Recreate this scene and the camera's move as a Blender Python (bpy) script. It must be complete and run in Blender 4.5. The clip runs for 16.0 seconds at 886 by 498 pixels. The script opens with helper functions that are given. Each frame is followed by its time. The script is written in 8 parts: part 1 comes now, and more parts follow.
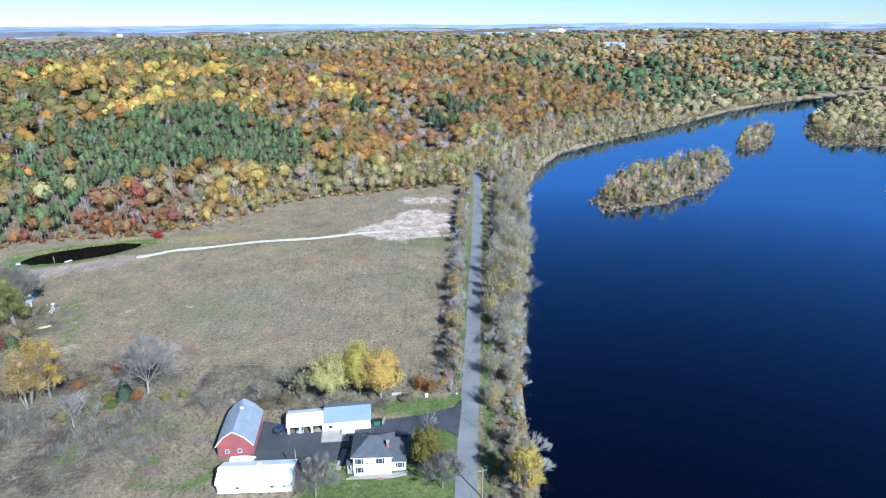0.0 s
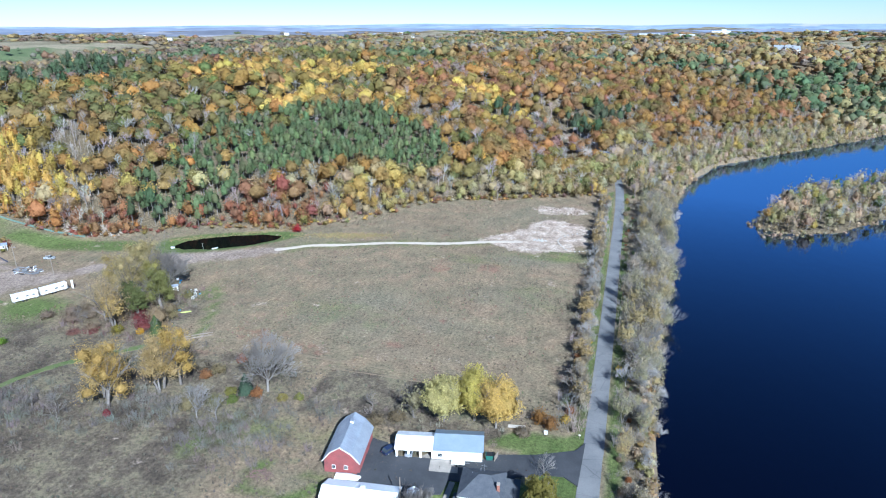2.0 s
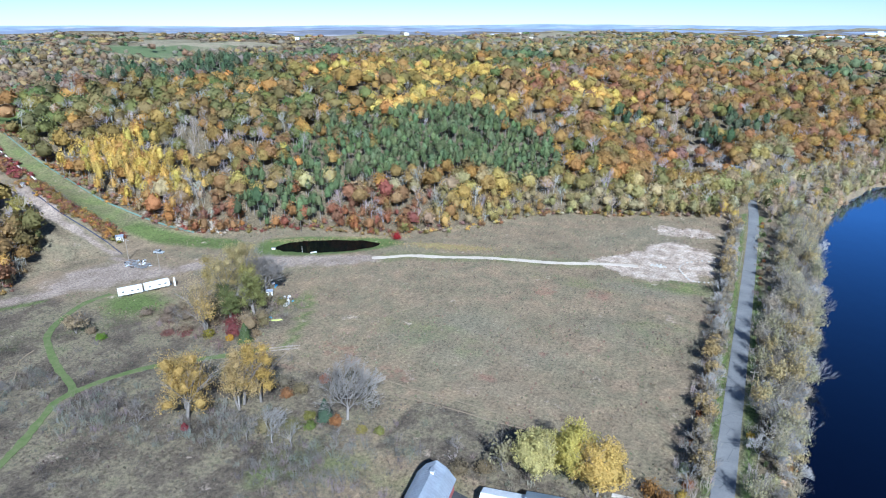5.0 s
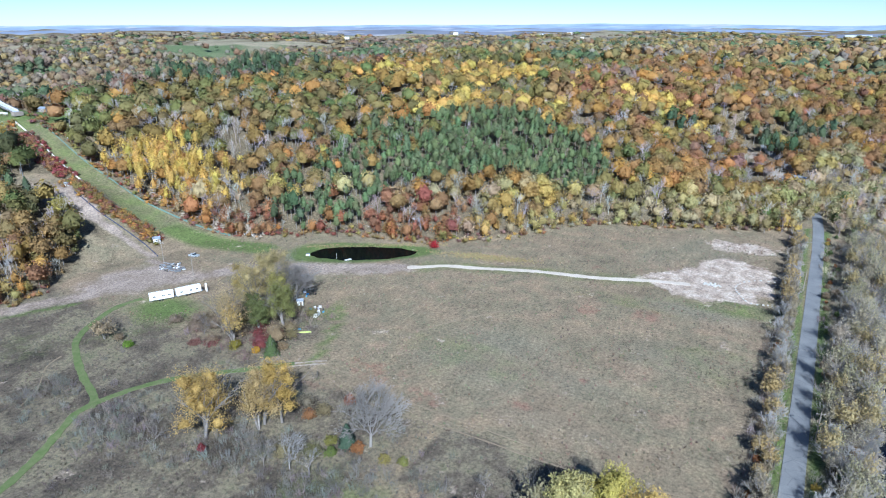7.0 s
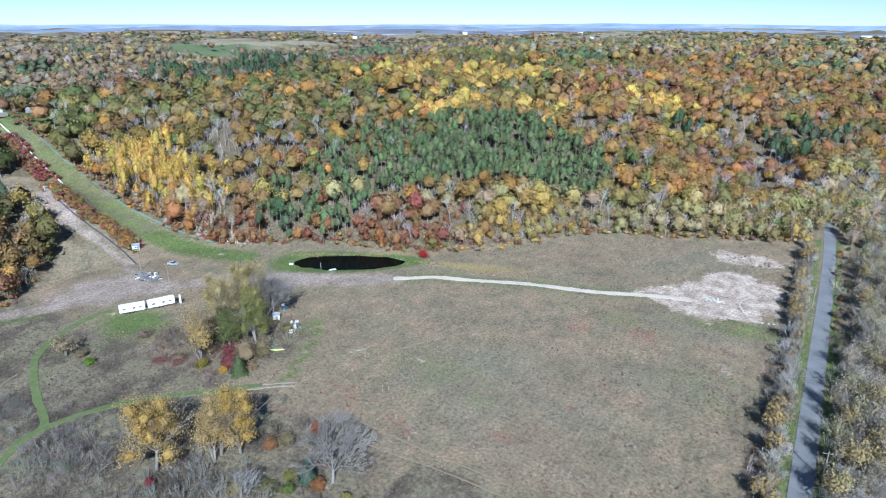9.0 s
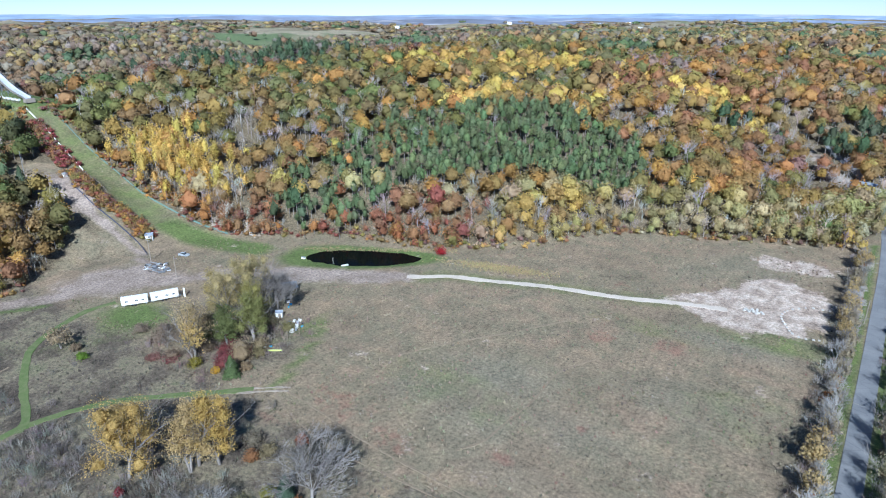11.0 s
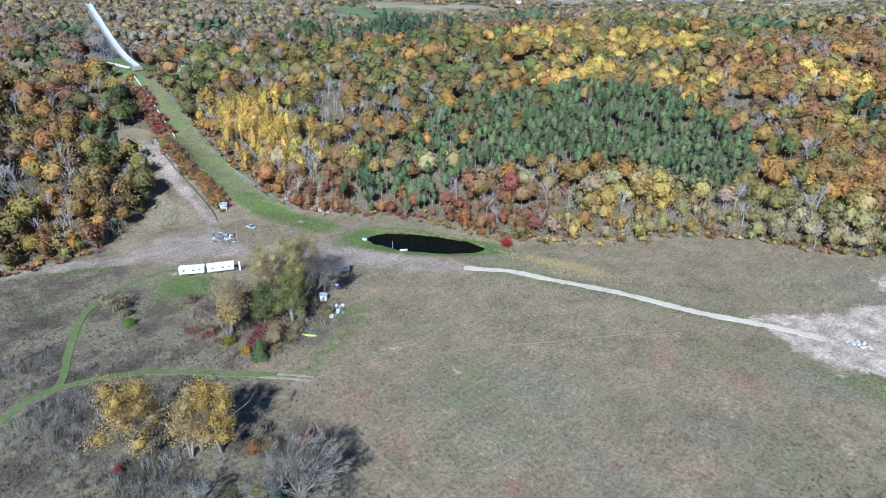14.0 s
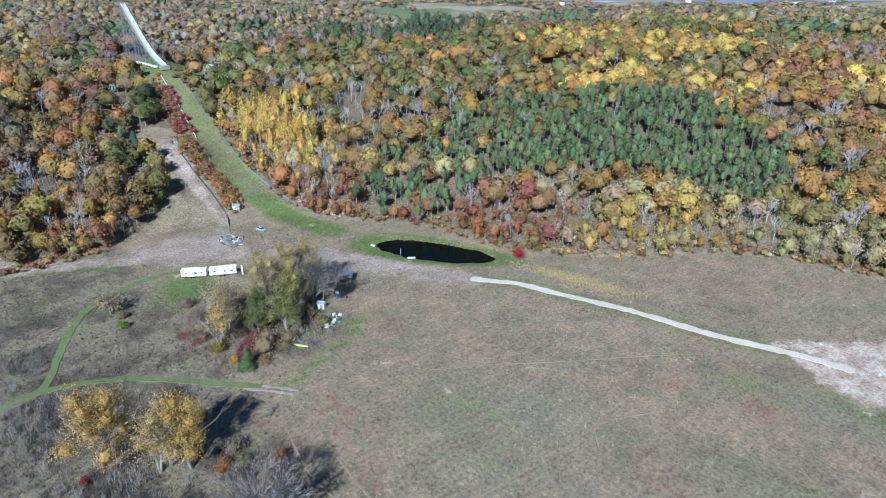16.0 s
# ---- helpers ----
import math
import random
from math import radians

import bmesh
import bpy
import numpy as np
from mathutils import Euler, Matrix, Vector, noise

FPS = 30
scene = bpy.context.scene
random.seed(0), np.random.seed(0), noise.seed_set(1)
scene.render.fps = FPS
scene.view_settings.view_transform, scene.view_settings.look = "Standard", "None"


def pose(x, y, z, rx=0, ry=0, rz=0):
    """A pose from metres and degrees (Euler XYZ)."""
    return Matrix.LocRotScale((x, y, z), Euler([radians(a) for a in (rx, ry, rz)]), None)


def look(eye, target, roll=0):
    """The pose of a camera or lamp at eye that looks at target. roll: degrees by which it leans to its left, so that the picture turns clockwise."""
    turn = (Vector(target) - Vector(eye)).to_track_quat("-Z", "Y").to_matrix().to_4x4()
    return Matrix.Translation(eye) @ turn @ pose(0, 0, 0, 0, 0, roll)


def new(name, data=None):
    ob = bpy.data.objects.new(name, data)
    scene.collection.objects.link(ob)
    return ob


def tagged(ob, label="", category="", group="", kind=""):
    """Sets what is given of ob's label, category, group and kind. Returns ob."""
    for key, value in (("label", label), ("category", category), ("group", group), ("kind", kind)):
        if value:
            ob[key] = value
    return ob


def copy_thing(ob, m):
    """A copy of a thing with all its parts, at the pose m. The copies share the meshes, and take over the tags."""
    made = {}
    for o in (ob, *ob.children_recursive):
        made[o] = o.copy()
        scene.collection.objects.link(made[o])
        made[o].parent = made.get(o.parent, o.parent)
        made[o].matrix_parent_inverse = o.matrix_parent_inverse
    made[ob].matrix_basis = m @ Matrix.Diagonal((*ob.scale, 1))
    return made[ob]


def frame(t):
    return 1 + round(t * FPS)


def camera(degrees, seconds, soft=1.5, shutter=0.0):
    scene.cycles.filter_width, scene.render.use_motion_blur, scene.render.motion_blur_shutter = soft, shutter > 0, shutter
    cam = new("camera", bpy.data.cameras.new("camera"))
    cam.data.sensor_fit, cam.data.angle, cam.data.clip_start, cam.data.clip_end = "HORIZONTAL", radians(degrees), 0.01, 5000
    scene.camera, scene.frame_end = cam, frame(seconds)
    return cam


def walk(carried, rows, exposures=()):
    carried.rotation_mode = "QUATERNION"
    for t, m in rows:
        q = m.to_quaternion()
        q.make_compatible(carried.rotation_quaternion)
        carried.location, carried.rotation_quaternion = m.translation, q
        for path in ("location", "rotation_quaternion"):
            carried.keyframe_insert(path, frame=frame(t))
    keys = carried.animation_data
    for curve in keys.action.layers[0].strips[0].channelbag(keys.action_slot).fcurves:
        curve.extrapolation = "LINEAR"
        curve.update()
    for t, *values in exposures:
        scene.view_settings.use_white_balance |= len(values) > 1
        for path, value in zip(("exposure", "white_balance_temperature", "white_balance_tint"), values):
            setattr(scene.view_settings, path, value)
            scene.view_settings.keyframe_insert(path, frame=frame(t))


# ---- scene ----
cam = camera(70.62, 16.0, soft=1.12)

# seconds, place (m), heading, pitch and roll (degrees)
PATH = [
    (0.0, 0.00, 0.00, 97.00, 3.14, -19.83, -0.32),
    (0.5, -0.36, 3.19, 97.21, 6.86, -19.82, -0.26),
    (1.0, -0.40, 6.54, 97.36, 11.14, -19.78, -0.13),
    (1.5, -0.68, 9.92, 97.47, 13.76, -19.78, -0.16),
    (2.0, -1.20, 13.41, 97.51, 15.97, -19.78, -0.13),
    (2.5, -1.99, 16.76, 97.48, 17.16, -19.77, -0.13),
    (3.0, -2.81, 19.96, 97.51, 17.86, -19.75, -0.15),
    (3.5, -3.77, 23.03, 97.43, 18.35, -19.74, -0.19),
    (4.0, -4.87, 26.19, 97.52, 20.02, -19.74, -0.18),
    (4.5, -5.85, 29.42, 97.55, 23.68, -19.74, -0.11),
    (5.0, -6.87, 32.55, 97.67, 26.19, -19.75, 0.01),
    (5.5, -7.87, 35.53, 97.81, 28.02, -19.75, 0.02),
    (6.0, -8.77, 38.48, 97.96, 29.28, -19.76, 0.01),
    (6.5, -9.52, 41.53, 98.10, 30.08, -19.77, -0.00),
    (7.0, -10.03, 44.78, 98.23, 30.53, -19.79, -0.01),
    (7.5, -10.23, 48.35, 98.34, 30.76, -19.82, -0.01),
    (8.0, -10.07, 52.36, 98.40, 30.87, -19.85, 0.07),
    (8.5, -9.68, 56.59, 98.32, 31.14, -19.84, 0.09),
    (9.0, -9.26, 61.19, 98.09, 31.52, -19.83, 0.07),
    (9.5, -9.07, 65.65, 97.56, 32.21, -19.84, 0.02),
    (10.0, -8.99, 69.97, 96.87, 33.16, -19.87, -0.01),
    (10.5, -8.90, 74.21, 96.14, 34.29, -20.02, -0.00),
    (11.0, -8.69, 78.39, 95.51, 35.54, -20.60, 0.09),
    (11.5, -8.22, 82.54, 95.11, 36.84, -21.70, 0.29),
    (12.0, -7.39, 86.70, 95.08, 38.14, -22.87, 0.32),
    (12.5, -6.35, 90.65, 95.12, 39.55, -22.83, 0.35),
    (13.0, -5.42, 94.54, 94.93, 41.99, -22.79, 0.29),
    (13.5, -4.68, 98.44, 94.63, 44.57, -22.70, 0.27),
    (14.0, -4.15, 102.32, 94.45, 46.38, -22.63, 0.38),
    (14.5, -3.69, 106.15, 94.51, 47.55, -22.63, 0.45),
    (15.0, -3.29, 109.80, 94.51, 48.38, -22.61, 0.48),
    (15.5, -3.09, 113.48, 94.25, 49.07, -22.58, 0.50),
    (16.0, -2.81, 116.99, 94.03, 50.32, -22.55, 0.46),
]


def drone(x, y, z, heading, pitch, roll):
    return pose(x, y, z, 90 + pitch, 0, heading) @ pose(0, 0, 0, 0, 0, roll)


walk(cam, [(row[0], drone(*row[1:])) for row in PATH], [(0, 1.08, 5050, 4), (2, 1.03, 5050, 4), (5, 0.99, 5050, 4), (9, 0.92, 5050, 4), (12, 0.86, 5050, 4), (16, 0.865, 5050, 4)])

# ---- light ----
SUN_WAY = Vector((-0.60, 0.80, -0.72)).normalized()      # the way the sunlight travels
sky = bpy.data.worlds.new("sky")
sky.use_nodes = True
scene.world = sky
sky_tex = sky.node_tree.nodes.new("ShaderNodeTexSky")
sky_tex.sky_type = "NISHITA"
sky_tex.sun_disc = False
sky_tex.sun_elevation = math.asin(-SUN_WAY.z)
sky_tex.sun_rotation = math.atan2(-SUN_WAY.x, -SUN_WAY.y)
sky_tex.altitude = 300
sky_tex.air_density = 0.9
sky_tex.dust_density = 0.0
sky_tex.ozone_density = 5.0
sky_back = sky.node_tree.nodes["Background"]
sky_back.inputs["Strength"].default_value = 0.057
sky.node_tree.links.new(sky_tex.outputs[0], sky_back.inputs["Color"])
sun_data = bpy.data.lights.new("sun", "SUN")
sun_data.energy = 4.9
sun_data.angle = radians(0.53)
sun_data.color = (1.0, 0.96, 0.91)
sun = new("sun", sun_data)
sun.matrix_world = look((0, 0, 300), Vector((0, 0, 300)) + SUN_WAY)


# ---- materials ----
class Nodes:
    """A material under construction."""

    def __init__(self, name, rough=0.85, metal=0.0, spec=0.3):
        self.mat = bpy.data.materials.new(name)
        self.mat.use_nodes = True
        self.tree = self.mat.node_tree
        self.bsdf = self.tree.nodes["Principled BSDF"]
        self.bsdf.inputs["Roughness"].default_value = rough
        self.bsdf.inputs["Metallic"].default_value = metal
        self.bsdf.inputs["Specular IOR Level"].default_value = spec
        self.place = None

    def put(self, kind, **kw):
        node = self.tree.nodes.new(kind)
        for key, value in kw.items():
            node.inputs[key.replace("_", " ")].default_value = value
        return node

    def join(self, a, b):
        self.tree.links.new(a, b)

    def where(self):
        if not self.place:
            self.place = self.put("ShaderNodeNewGeometry").outputs["Position"]
        return self.place

    def local(self):
        return self.put("ShaderNodeTexCoord").outputs["Object"]

    def noise(self, scale, detail=4.0, rough=0.6, at=None, squash=None):
        node = self.put("ShaderNodeTexNoise", Scale=scale, Detail=detail, Roughness=rough)
        src = at or self.where()
        if squash:
            m = self.tree.nodes.new("ShaderNodeMapping")
            m.inputs["Scale"].default_value = squash
            self.join(src, m.inputs["Vector"])
            src = m.outputs[0]
        self.join(src, node.inputs["Vector"])
        return node.outputs["Fac"]

    def ramp(self, fac, stops):
        node = self.tree.nodes.new("ShaderNodeValToRGB")
        el = node.color_ramp.elements
        while len(el) < len(stops):
            el.new(0.5)
        for e, (p, c) in zip(el, stops):
            e.position = p
            e.color = (*c, 1) if len(c) == 3 else c
        self.join(fac, node.inputs[0])
        return node.outputs[0]

    def level(self, fac, lo, hi, a=0.0, b=1.0):
        node = self.tree.nodes.new("ShaderNodeMapRange")
        node.inputs[1].default_value, node.inputs[2].default_value = lo, hi
        node.inputs[3].default_value, node.inputs[4].default_value = a, b
        self.join(fac, node.inputs[0])
        return node.outputs[0]

    def math(self, op, a, b):
        node = self.tree.nodes.new("ShaderNodeMath")
        node.operation = op
        for k, v in enumerate((a, b)):
            if isinstance(v, (int, float)):
                node.inputs[k].default_value = v
            else:
                self.join(v, node.inputs[k])
        return node.outputs[0]

    def mix(self, fac, a, b, kind="MIX"):
        node = self.tree.nodes.new("ShaderNodeMix")
        node.data_type, node.blend_type = "RGBA", kind
        for k, v in ((0, fac), (6, a), (7, b)):
            if isinstance(v, (int, float)):
                node.inputs[k].default_value = v
            elif isinstance(v, tuple):
                node.inputs[k].default_value = (*v, 1)
            else:
                self.join(v, node.inputs[k])
        return node.outputs[2]

    def attr(self, name):
        node = self.tree.nodes.new("ShaderNodeAttribute")
        node.attribute_name = name
        return node

    def bump(self, fac, strength=0.4, distance=0.1):
        node = self.put("ShaderNodeBump", Strength=strength, Distance=distance)
        self.join(fac, node.inputs["Height"])
        self.join(node.outputs[0], self.bsdf.inputs["Normal"])

    def done(self, colour):
        if isinstance(colour, tuple):
            self.bsdf.inputs["Base Color"].default_value = (*colour, 1)
        else:
            self.join(colour, self.bsdf.inputs["Base Color"])
        return self.mat


def surface(name, colour, worn, scale=1.5, rough=0.8, metal=0.0, bump=0.3, grain=25.0, spec=0.3, local=False):
    """A surface of two tones at two scales, with fine relief."""
    n = Nodes(name, rough, metal, spec)
    at = n.local() if local else None
    big = n.level(n.noise(scale, 4, at=at), 0.35, 0.7)
    fine = n.noise(grain, 3, at=at)
    base = n.mix(big, colour, worn)
    base = n.mix(0.35, base, n.ramp(fine, [(0.3, (0.55, 0.55, 0.55)), (0.7, (1.25, 1.25, 1.25))]), "MULTIPLY")
    n.bump(fine, bump, 0.02)
    return n.done(base)


def foliage(name, through_leaf=0.4):
    """Leaves whose colour is carried by each plant, varied leaf by leaf."""
    n = Nodes(name, 0.75, 0, 0.15)
    tint = n.attr("tint").outputs["Color"]
    rnd = n.put("ShaderNodeNewGeometry").outputs["Random Per Island"]
    c = n.mix(1.0, tint, n.ramp(rnd, [(0.0, (0.80, 0.79, 0.78)), (0.5, (1.0, 1.0, 1.0)), (1.0, (1.22, 1.20, 1.12))]), "MULTIPLY")
    c = n.mix(0.5, c, n.ramp(n.noise(0.35, 3), [(0.3, (0.75, 0.7, 0.7)), (0.7, (1.2, 1.2, 1.2))]), "MULTIPLY")
    spray = n.noise(3.2, 4, 0.7)
    c = n.mix(0.8, c, n.ramp(spray, [(0.30, (0.70, 0.68, 0.66)), (0.5, (1.0, 1.0, 1.0)), (0.70, (1.32, 1.30, 1.25))]), "MULTIPLY")
    n.bump(n.noise(1.5, 4, 0.62), 0.5, 0.6)
    n.done(c)
    out = n.tree.nodes["Material Output"]
    tr = n.tree.nodes.new("ShaderNodeBsdfTranslucent")
    n.join(c, tr.inputs["Color"])
    mixer = n.tree.nodes.new("ShaderNodeMixShader")
    mixer.inputs[0].default_value = through_leaf
    n.join(n.bsdf.outputs[0], mixer.inputs[1])
    n.join(tr.outputs[0], mixer.inputs[2])
    n.join(mixer.outputs[0], out.inputs["Surface"])
    return n.mat


LEAF = foliage("autumn_leaves")
NEEDLE = foliage("pine_needles", 0.3)
BARK = surface("grey_bark", (0.185, 0.160, 0.140), (0.260, 0.232, 0.208), 0.8, 0.9, grain=8)
BIRCH = surface("pale_bark", (0.32, 0.295, 0.27), (0.25, 0.23, 0.21), 1.2, 0.8, grain=6)


def twigs():
    n = Nodes("bare_twigs", 0.9, 0, 0.1)
    tint = n.attr("tint").outputs["Color"]
    return n.done(n.mix(0.6, tint, n.ramp(n.noise(1.2, 3), [(0.3, (0.7, 0.7, 0.7)), (0.7, (1.25, 1.2, 1.15))]), "MULTIPLY"))


TWIG = twigs()


def ground_material():
    """Grassland, leaf litter, mown green, bare earth, sand and stubble, each where its own share says."""
    n = Nodes("grassland", 0.95, 0, 0.1)
    zone = n.attr("zone")
    sep = n.tree.nodes.new("ShaderNodeSeparateColor")
    n.join(zone.outputs["Color"], sep.inputs[0])
    wood, green, bare = sep.outputs[0], sep.outputs[1], sep.outputs[2]
    zone2 = n.attr("zone_two")
    sep2 = n.tree.nodes.new("ShaderNodeSeparateColor")
    n.join(zone2.outputs["Color"], sep2.inputs[0])
    sand, brush, farm = sep2.outputs[0], sep2.outputs[1], sep2.outputs[2]
    zone3 = n.attr("zone_three")
    sep3 = n.tree.nodes.new("ShaderNodeSeparateColor")
    n.join(zone3.outputs["Color"], sep3.inputs[0])
    red, dark, dull = sep3.outputs[0], sep3.outputs[1], sep3.outputs[2]
    big, mid, fine = n.noise(0.026, 7, 0.62), n.noise(0.11, 6, 0.65), n.noise(1.1, 5, 0.7)
    tuft = n.noise(4.5, 3, 0.7)
    c = n.ramp(big, [(0.30, (0.168, 0.130, 0.086)), (0.44, (0.258, 0.195, 0.128)), (0.52, (0.214, 0.175, 0.113)), (0.60, (0.272, 0.198, 0.131)), (0.72, (0.225, 0.188, 0.119))])
    c = n.mix(0.7, c, n.ramp(mid, [(0.30, (0.64, 0.65, 0.67)), (0.52, (1.0, 1.0, 1.0)), (0.75, (1.32, 1.26, 1.18))]), "MULTIPLY")
    # reddish and greenish patches of weeds
    c = n.mix(n.level(n.noise(0.06, 7, 0.72), 0.58, 0.68, 0, 0.4), c, (0.205, 0.116, 0.082))
    c = n.mix(n.level(n.noise(0.03, 6, 0.68), 0.48, 0.64, 0, 0.45), c, (0.172, 0.158, 0.100))

    def patchy(share, wobble=1.5, lo=0.42, hi=0.75, most=0.75):
        return n.level(n.math("ADD", share, n.math("MULTIPLY", n.math("SUBTRACT", n.noise(0.22, 7, 0.74), 0.5), wobble)), lo, hi, 0, most)

    c = n.mix(patchy(dull, 0.9, 0.25, 0.85, 0.8), c, n.ramp(mid, [(0.3, (0.172, 0.154, 0.106)), (0.7, (0.240, 0.208, 0.146))]))
    c = n.mix(patchy(red, 2.4, 0.45, 0.8, 0.6), c, (0.235, 0.118, 0.086))
    c = n.mix(patchy(dark, 2.2, 0.42, 0.8, 0.7), c, (0.100, 0.078, 0.054))
    # tall dark weeds in clumps
    c = n.mix(n.level(n.noise(0.16, 6, 0.72), 0.60, 0.68, 0, 0.5), c, (0.098, 0.078, 0.056))

    def edged(share, lo=0.35, hi=0.65, wobble=0.5):
        return n.level(n.math("ADD", share, n.math("MULTIPLY", n.math("SUBTRACT", mid, 0.5), wobble)), lo, hi)

    c = n.mix(edged(brush), c, n.ramp(n.noise(0.075, 7, 0.72), [(0.36, (0.072, 0.058, 0.044)), (0.46, (0.120, 0.097, 0.072)), (0.57, (0.200, 0.167, 0.110)), (0.7, (0.140, 0.142, 0.076))]))
    c = n.mix(edged(wood), c, n.ramp(fine, [(0.3, (0.105, 0.082, 0.052)), (0.7, (0.190, 0.150, 0.096))]))
    c = n.mix(edged(green, 0.25, 0.75, 0.9), c, n.ramp(mid, [(0.3, (0.080, 0.112, 0.033)), (0.7, (0.145, 0.170, 0.060))]))
    c = n.mix(edged(bare, 0.3, 0.7, 1.2), c, n.ramp(mid, [(0.3, (0.215, 0.165, 0.130)), (0.7, (0.350, 0.280, 0.230))]))
    c = n.mix(n.level(n.math("ADD", sand, n.math("MULTIPLY", n.math("SUBTRACT", n.noise(0.10, 7, 0.70), 0.5), 2.3)), 0.28, 0.50), c, n.ramp(n.noise(0.17, 7, 0.7), [(0.34, (0.250, 0.190, 0.145)), (0.48, (0.390, 0.305, 0.240)), (0.64, (0.560, 0.465, 0.380))]))
    c = n.mix(farm, c, n.ramp(n.noise(0.004, 3), [(0.35, (0.18, 0.16, 0.10)), (0.5, (0.30, 0.25, 0.17)), (0.6, (0.12, 0.15, 0.07))]))
    streak = n.noise(0.5, 4, 0.7, squash=(1.0, 0.25, 1.0))
    c = n.mix(0.7, c, n.ramp(streak, [(0.34, (0.82, 0.82, 0.82)), (0.66, (1.18, 1.18, 1.17))]), "MULTIPLY")
    c = n.mix(0.9, c, n.ramp(fine, [(0.32, (0.52, 0.51, 0.50)), (0.5, (1.0, 1.0, 1.0)), (0.68, (1.45, 1.43, 1.38))]), "MULTIPLY")
    c = n.mix(0.8, c, n.ramp(tuft, [(0.3, (0.55, 0.55, 0.55)), (0.7, (1.4, 1.4, 1.4))]), "MULTIPLY")
    n.bump(n.math("ADD", fine, tuft), 0.7, 0.35)
    return n.done(c)


def asphalt_material(name, tone, patch):
    n = Nodes(name, 0.85, 0, 0.3)
    c = n.mix(n.level(n.noise(0.12, 5), 0.4, 0.65), tone, patch)
    crack = n.tree.nodes.new("ShaderNodeTexVoronoi")
    crack.feature = "DISTANCE_TO_EDGE"
    crack.inputs["Scale"].default_value = 0.16
    m = n.tree.nodes.new("ShaderNodeMapping")
    m.inputs["Scale"].default_value = (0.7, 1.6, 1)
    n.join(n.where(), m.inputs[0])
    n.join(m.outputs[0], crack.inputs["Vector"])
    c = n.mix(n.level(crack.outputs["Distance"], 0.0, 0.014, 0.45, 0.0), c, (0.05, 0.05, 0.055))
    c = n.mix(0.4, c, n.ramp(n.noise(3, 4), [(0.3, (0.75, 0.75, 0.75)), (0.7, (1.2, 1.2, 1.2))]), "MULTIPLY")
    n.bump(n.noise(30, 2), 0.2, 0.01)
    return n.done(c)


def water_material(name, deep, ripple, height, gain=1.0, tint=(1.0, 1.0, 1.0)):
    """Dark water that mirrors the sky more, the flatter one looks along it."""
    n = Nodes(name, 0.6, 0, 0.0)
    wave = n.math("ADD", n.noise(ripple, 4, 0.6, squash=(1.0, 0.55, 1)), n.math("MULTIPLY", n.noise(0.02, 3), 0.5))
    n.bump(wave, 0.25, height)
    n.done(n.mix(n.noise(0.01, 3), deep, tuple(v * 1.5 for v in deep)))
    bump = n.bsdf.inputs["Normal"].links[0].from_socket
    mirror = n.put("ShaderNodeBsdfGlossy", Roughness=0.07, Color=(*tint, 1))
    fresnel = n.put("ShaderNodeFresnel", IOR=1.33)
    mixer = n.tree.nodes.new("ShaderNodeMixShader")
    n.join(bump, mirror.inputs["Normal"])
    n.join(bump, fresnel.inputs["Normal"])
    share = n.math("MINIMUM", n.math("POWER", n.math("MULTIPLY", fresnel.outputs[0], gain), 1.35), 0.72)
    n.join(share, mixer.inputs[0])
    n.join(n.bsdf.outputs[0], mixer.inputs[1])
    n.join(mirror.outputs[0], mixer.inputs[2])
    n.join(mixer.outputs[0], n.tree.nodes["Material Output"].inputs["Surface"])
    return n.mat


GROUND = ground_material()
ROAD = asphalt_material("weathered_asphalt", (0.160, 0.160, 0.163), (0.205, 0.203, 0.200))
DRIVE = asphalt_material("dark_asphalt", (0.045, 0.047, 0.052), (0.065, 0.066, 0.072))
GRAVEL = surface("pale_gravel", (0.54, 0.46, 0.375), (0.45, 0.375, 0.30), 0.25, 0.95, grain=3)
MOWN = surface("mown_grass", (0.092, 0.128, 0.036), (0.150, 0.160, 0.068), 0.45, 0.95, grain=3.5, bump=0.8)
DIRT = surface("packed_dirt", (0.36, 0.295, 0.235), (0.235, 0.185, 0.138), 0.6, 0.95, grain=2)
WATER = water_material("river_water", (0.0005, 0.0005, 0.0026), 0.22, 0.12, 3.3, (0.46, 0.64, 0.96))
POND = water_material("pond_water", (0.003, 0.0035, 0.003), 0.5, 0.02, 0.5)


# ---- the lie of the land ----
FOOT = np.array([(-256, -600), (-256, 110), (-257, 150), (-266, 184), (-262, 214), (-240, 240), (-205, 272), (-160, 284), (-129, 313), (-102, 351), (-54, 372),
                 (-14, 392), (8, 440), (30, 520), (80, 600), (170, 700), (270, 830), (390, 940), (600, 1110), (1100, 1400), (4800, 2600)], float)
BANK = np.array([(12, -2000), (12, 116), (12, 170), (17, 227), (24, 296), (25, 371), (43, 450), (68, 514), (128, 582), (202, 661), (305, 783), (430, 890),
                 (640, 1040), (1100, 1300), (4800, 2350)], float)
FAR_BANK = np.array([(310, -2000), (250, 200), (224, 330), (268, 410), (480, 560), (760, 800), (1200, 1080), (4800, 2050)], float)


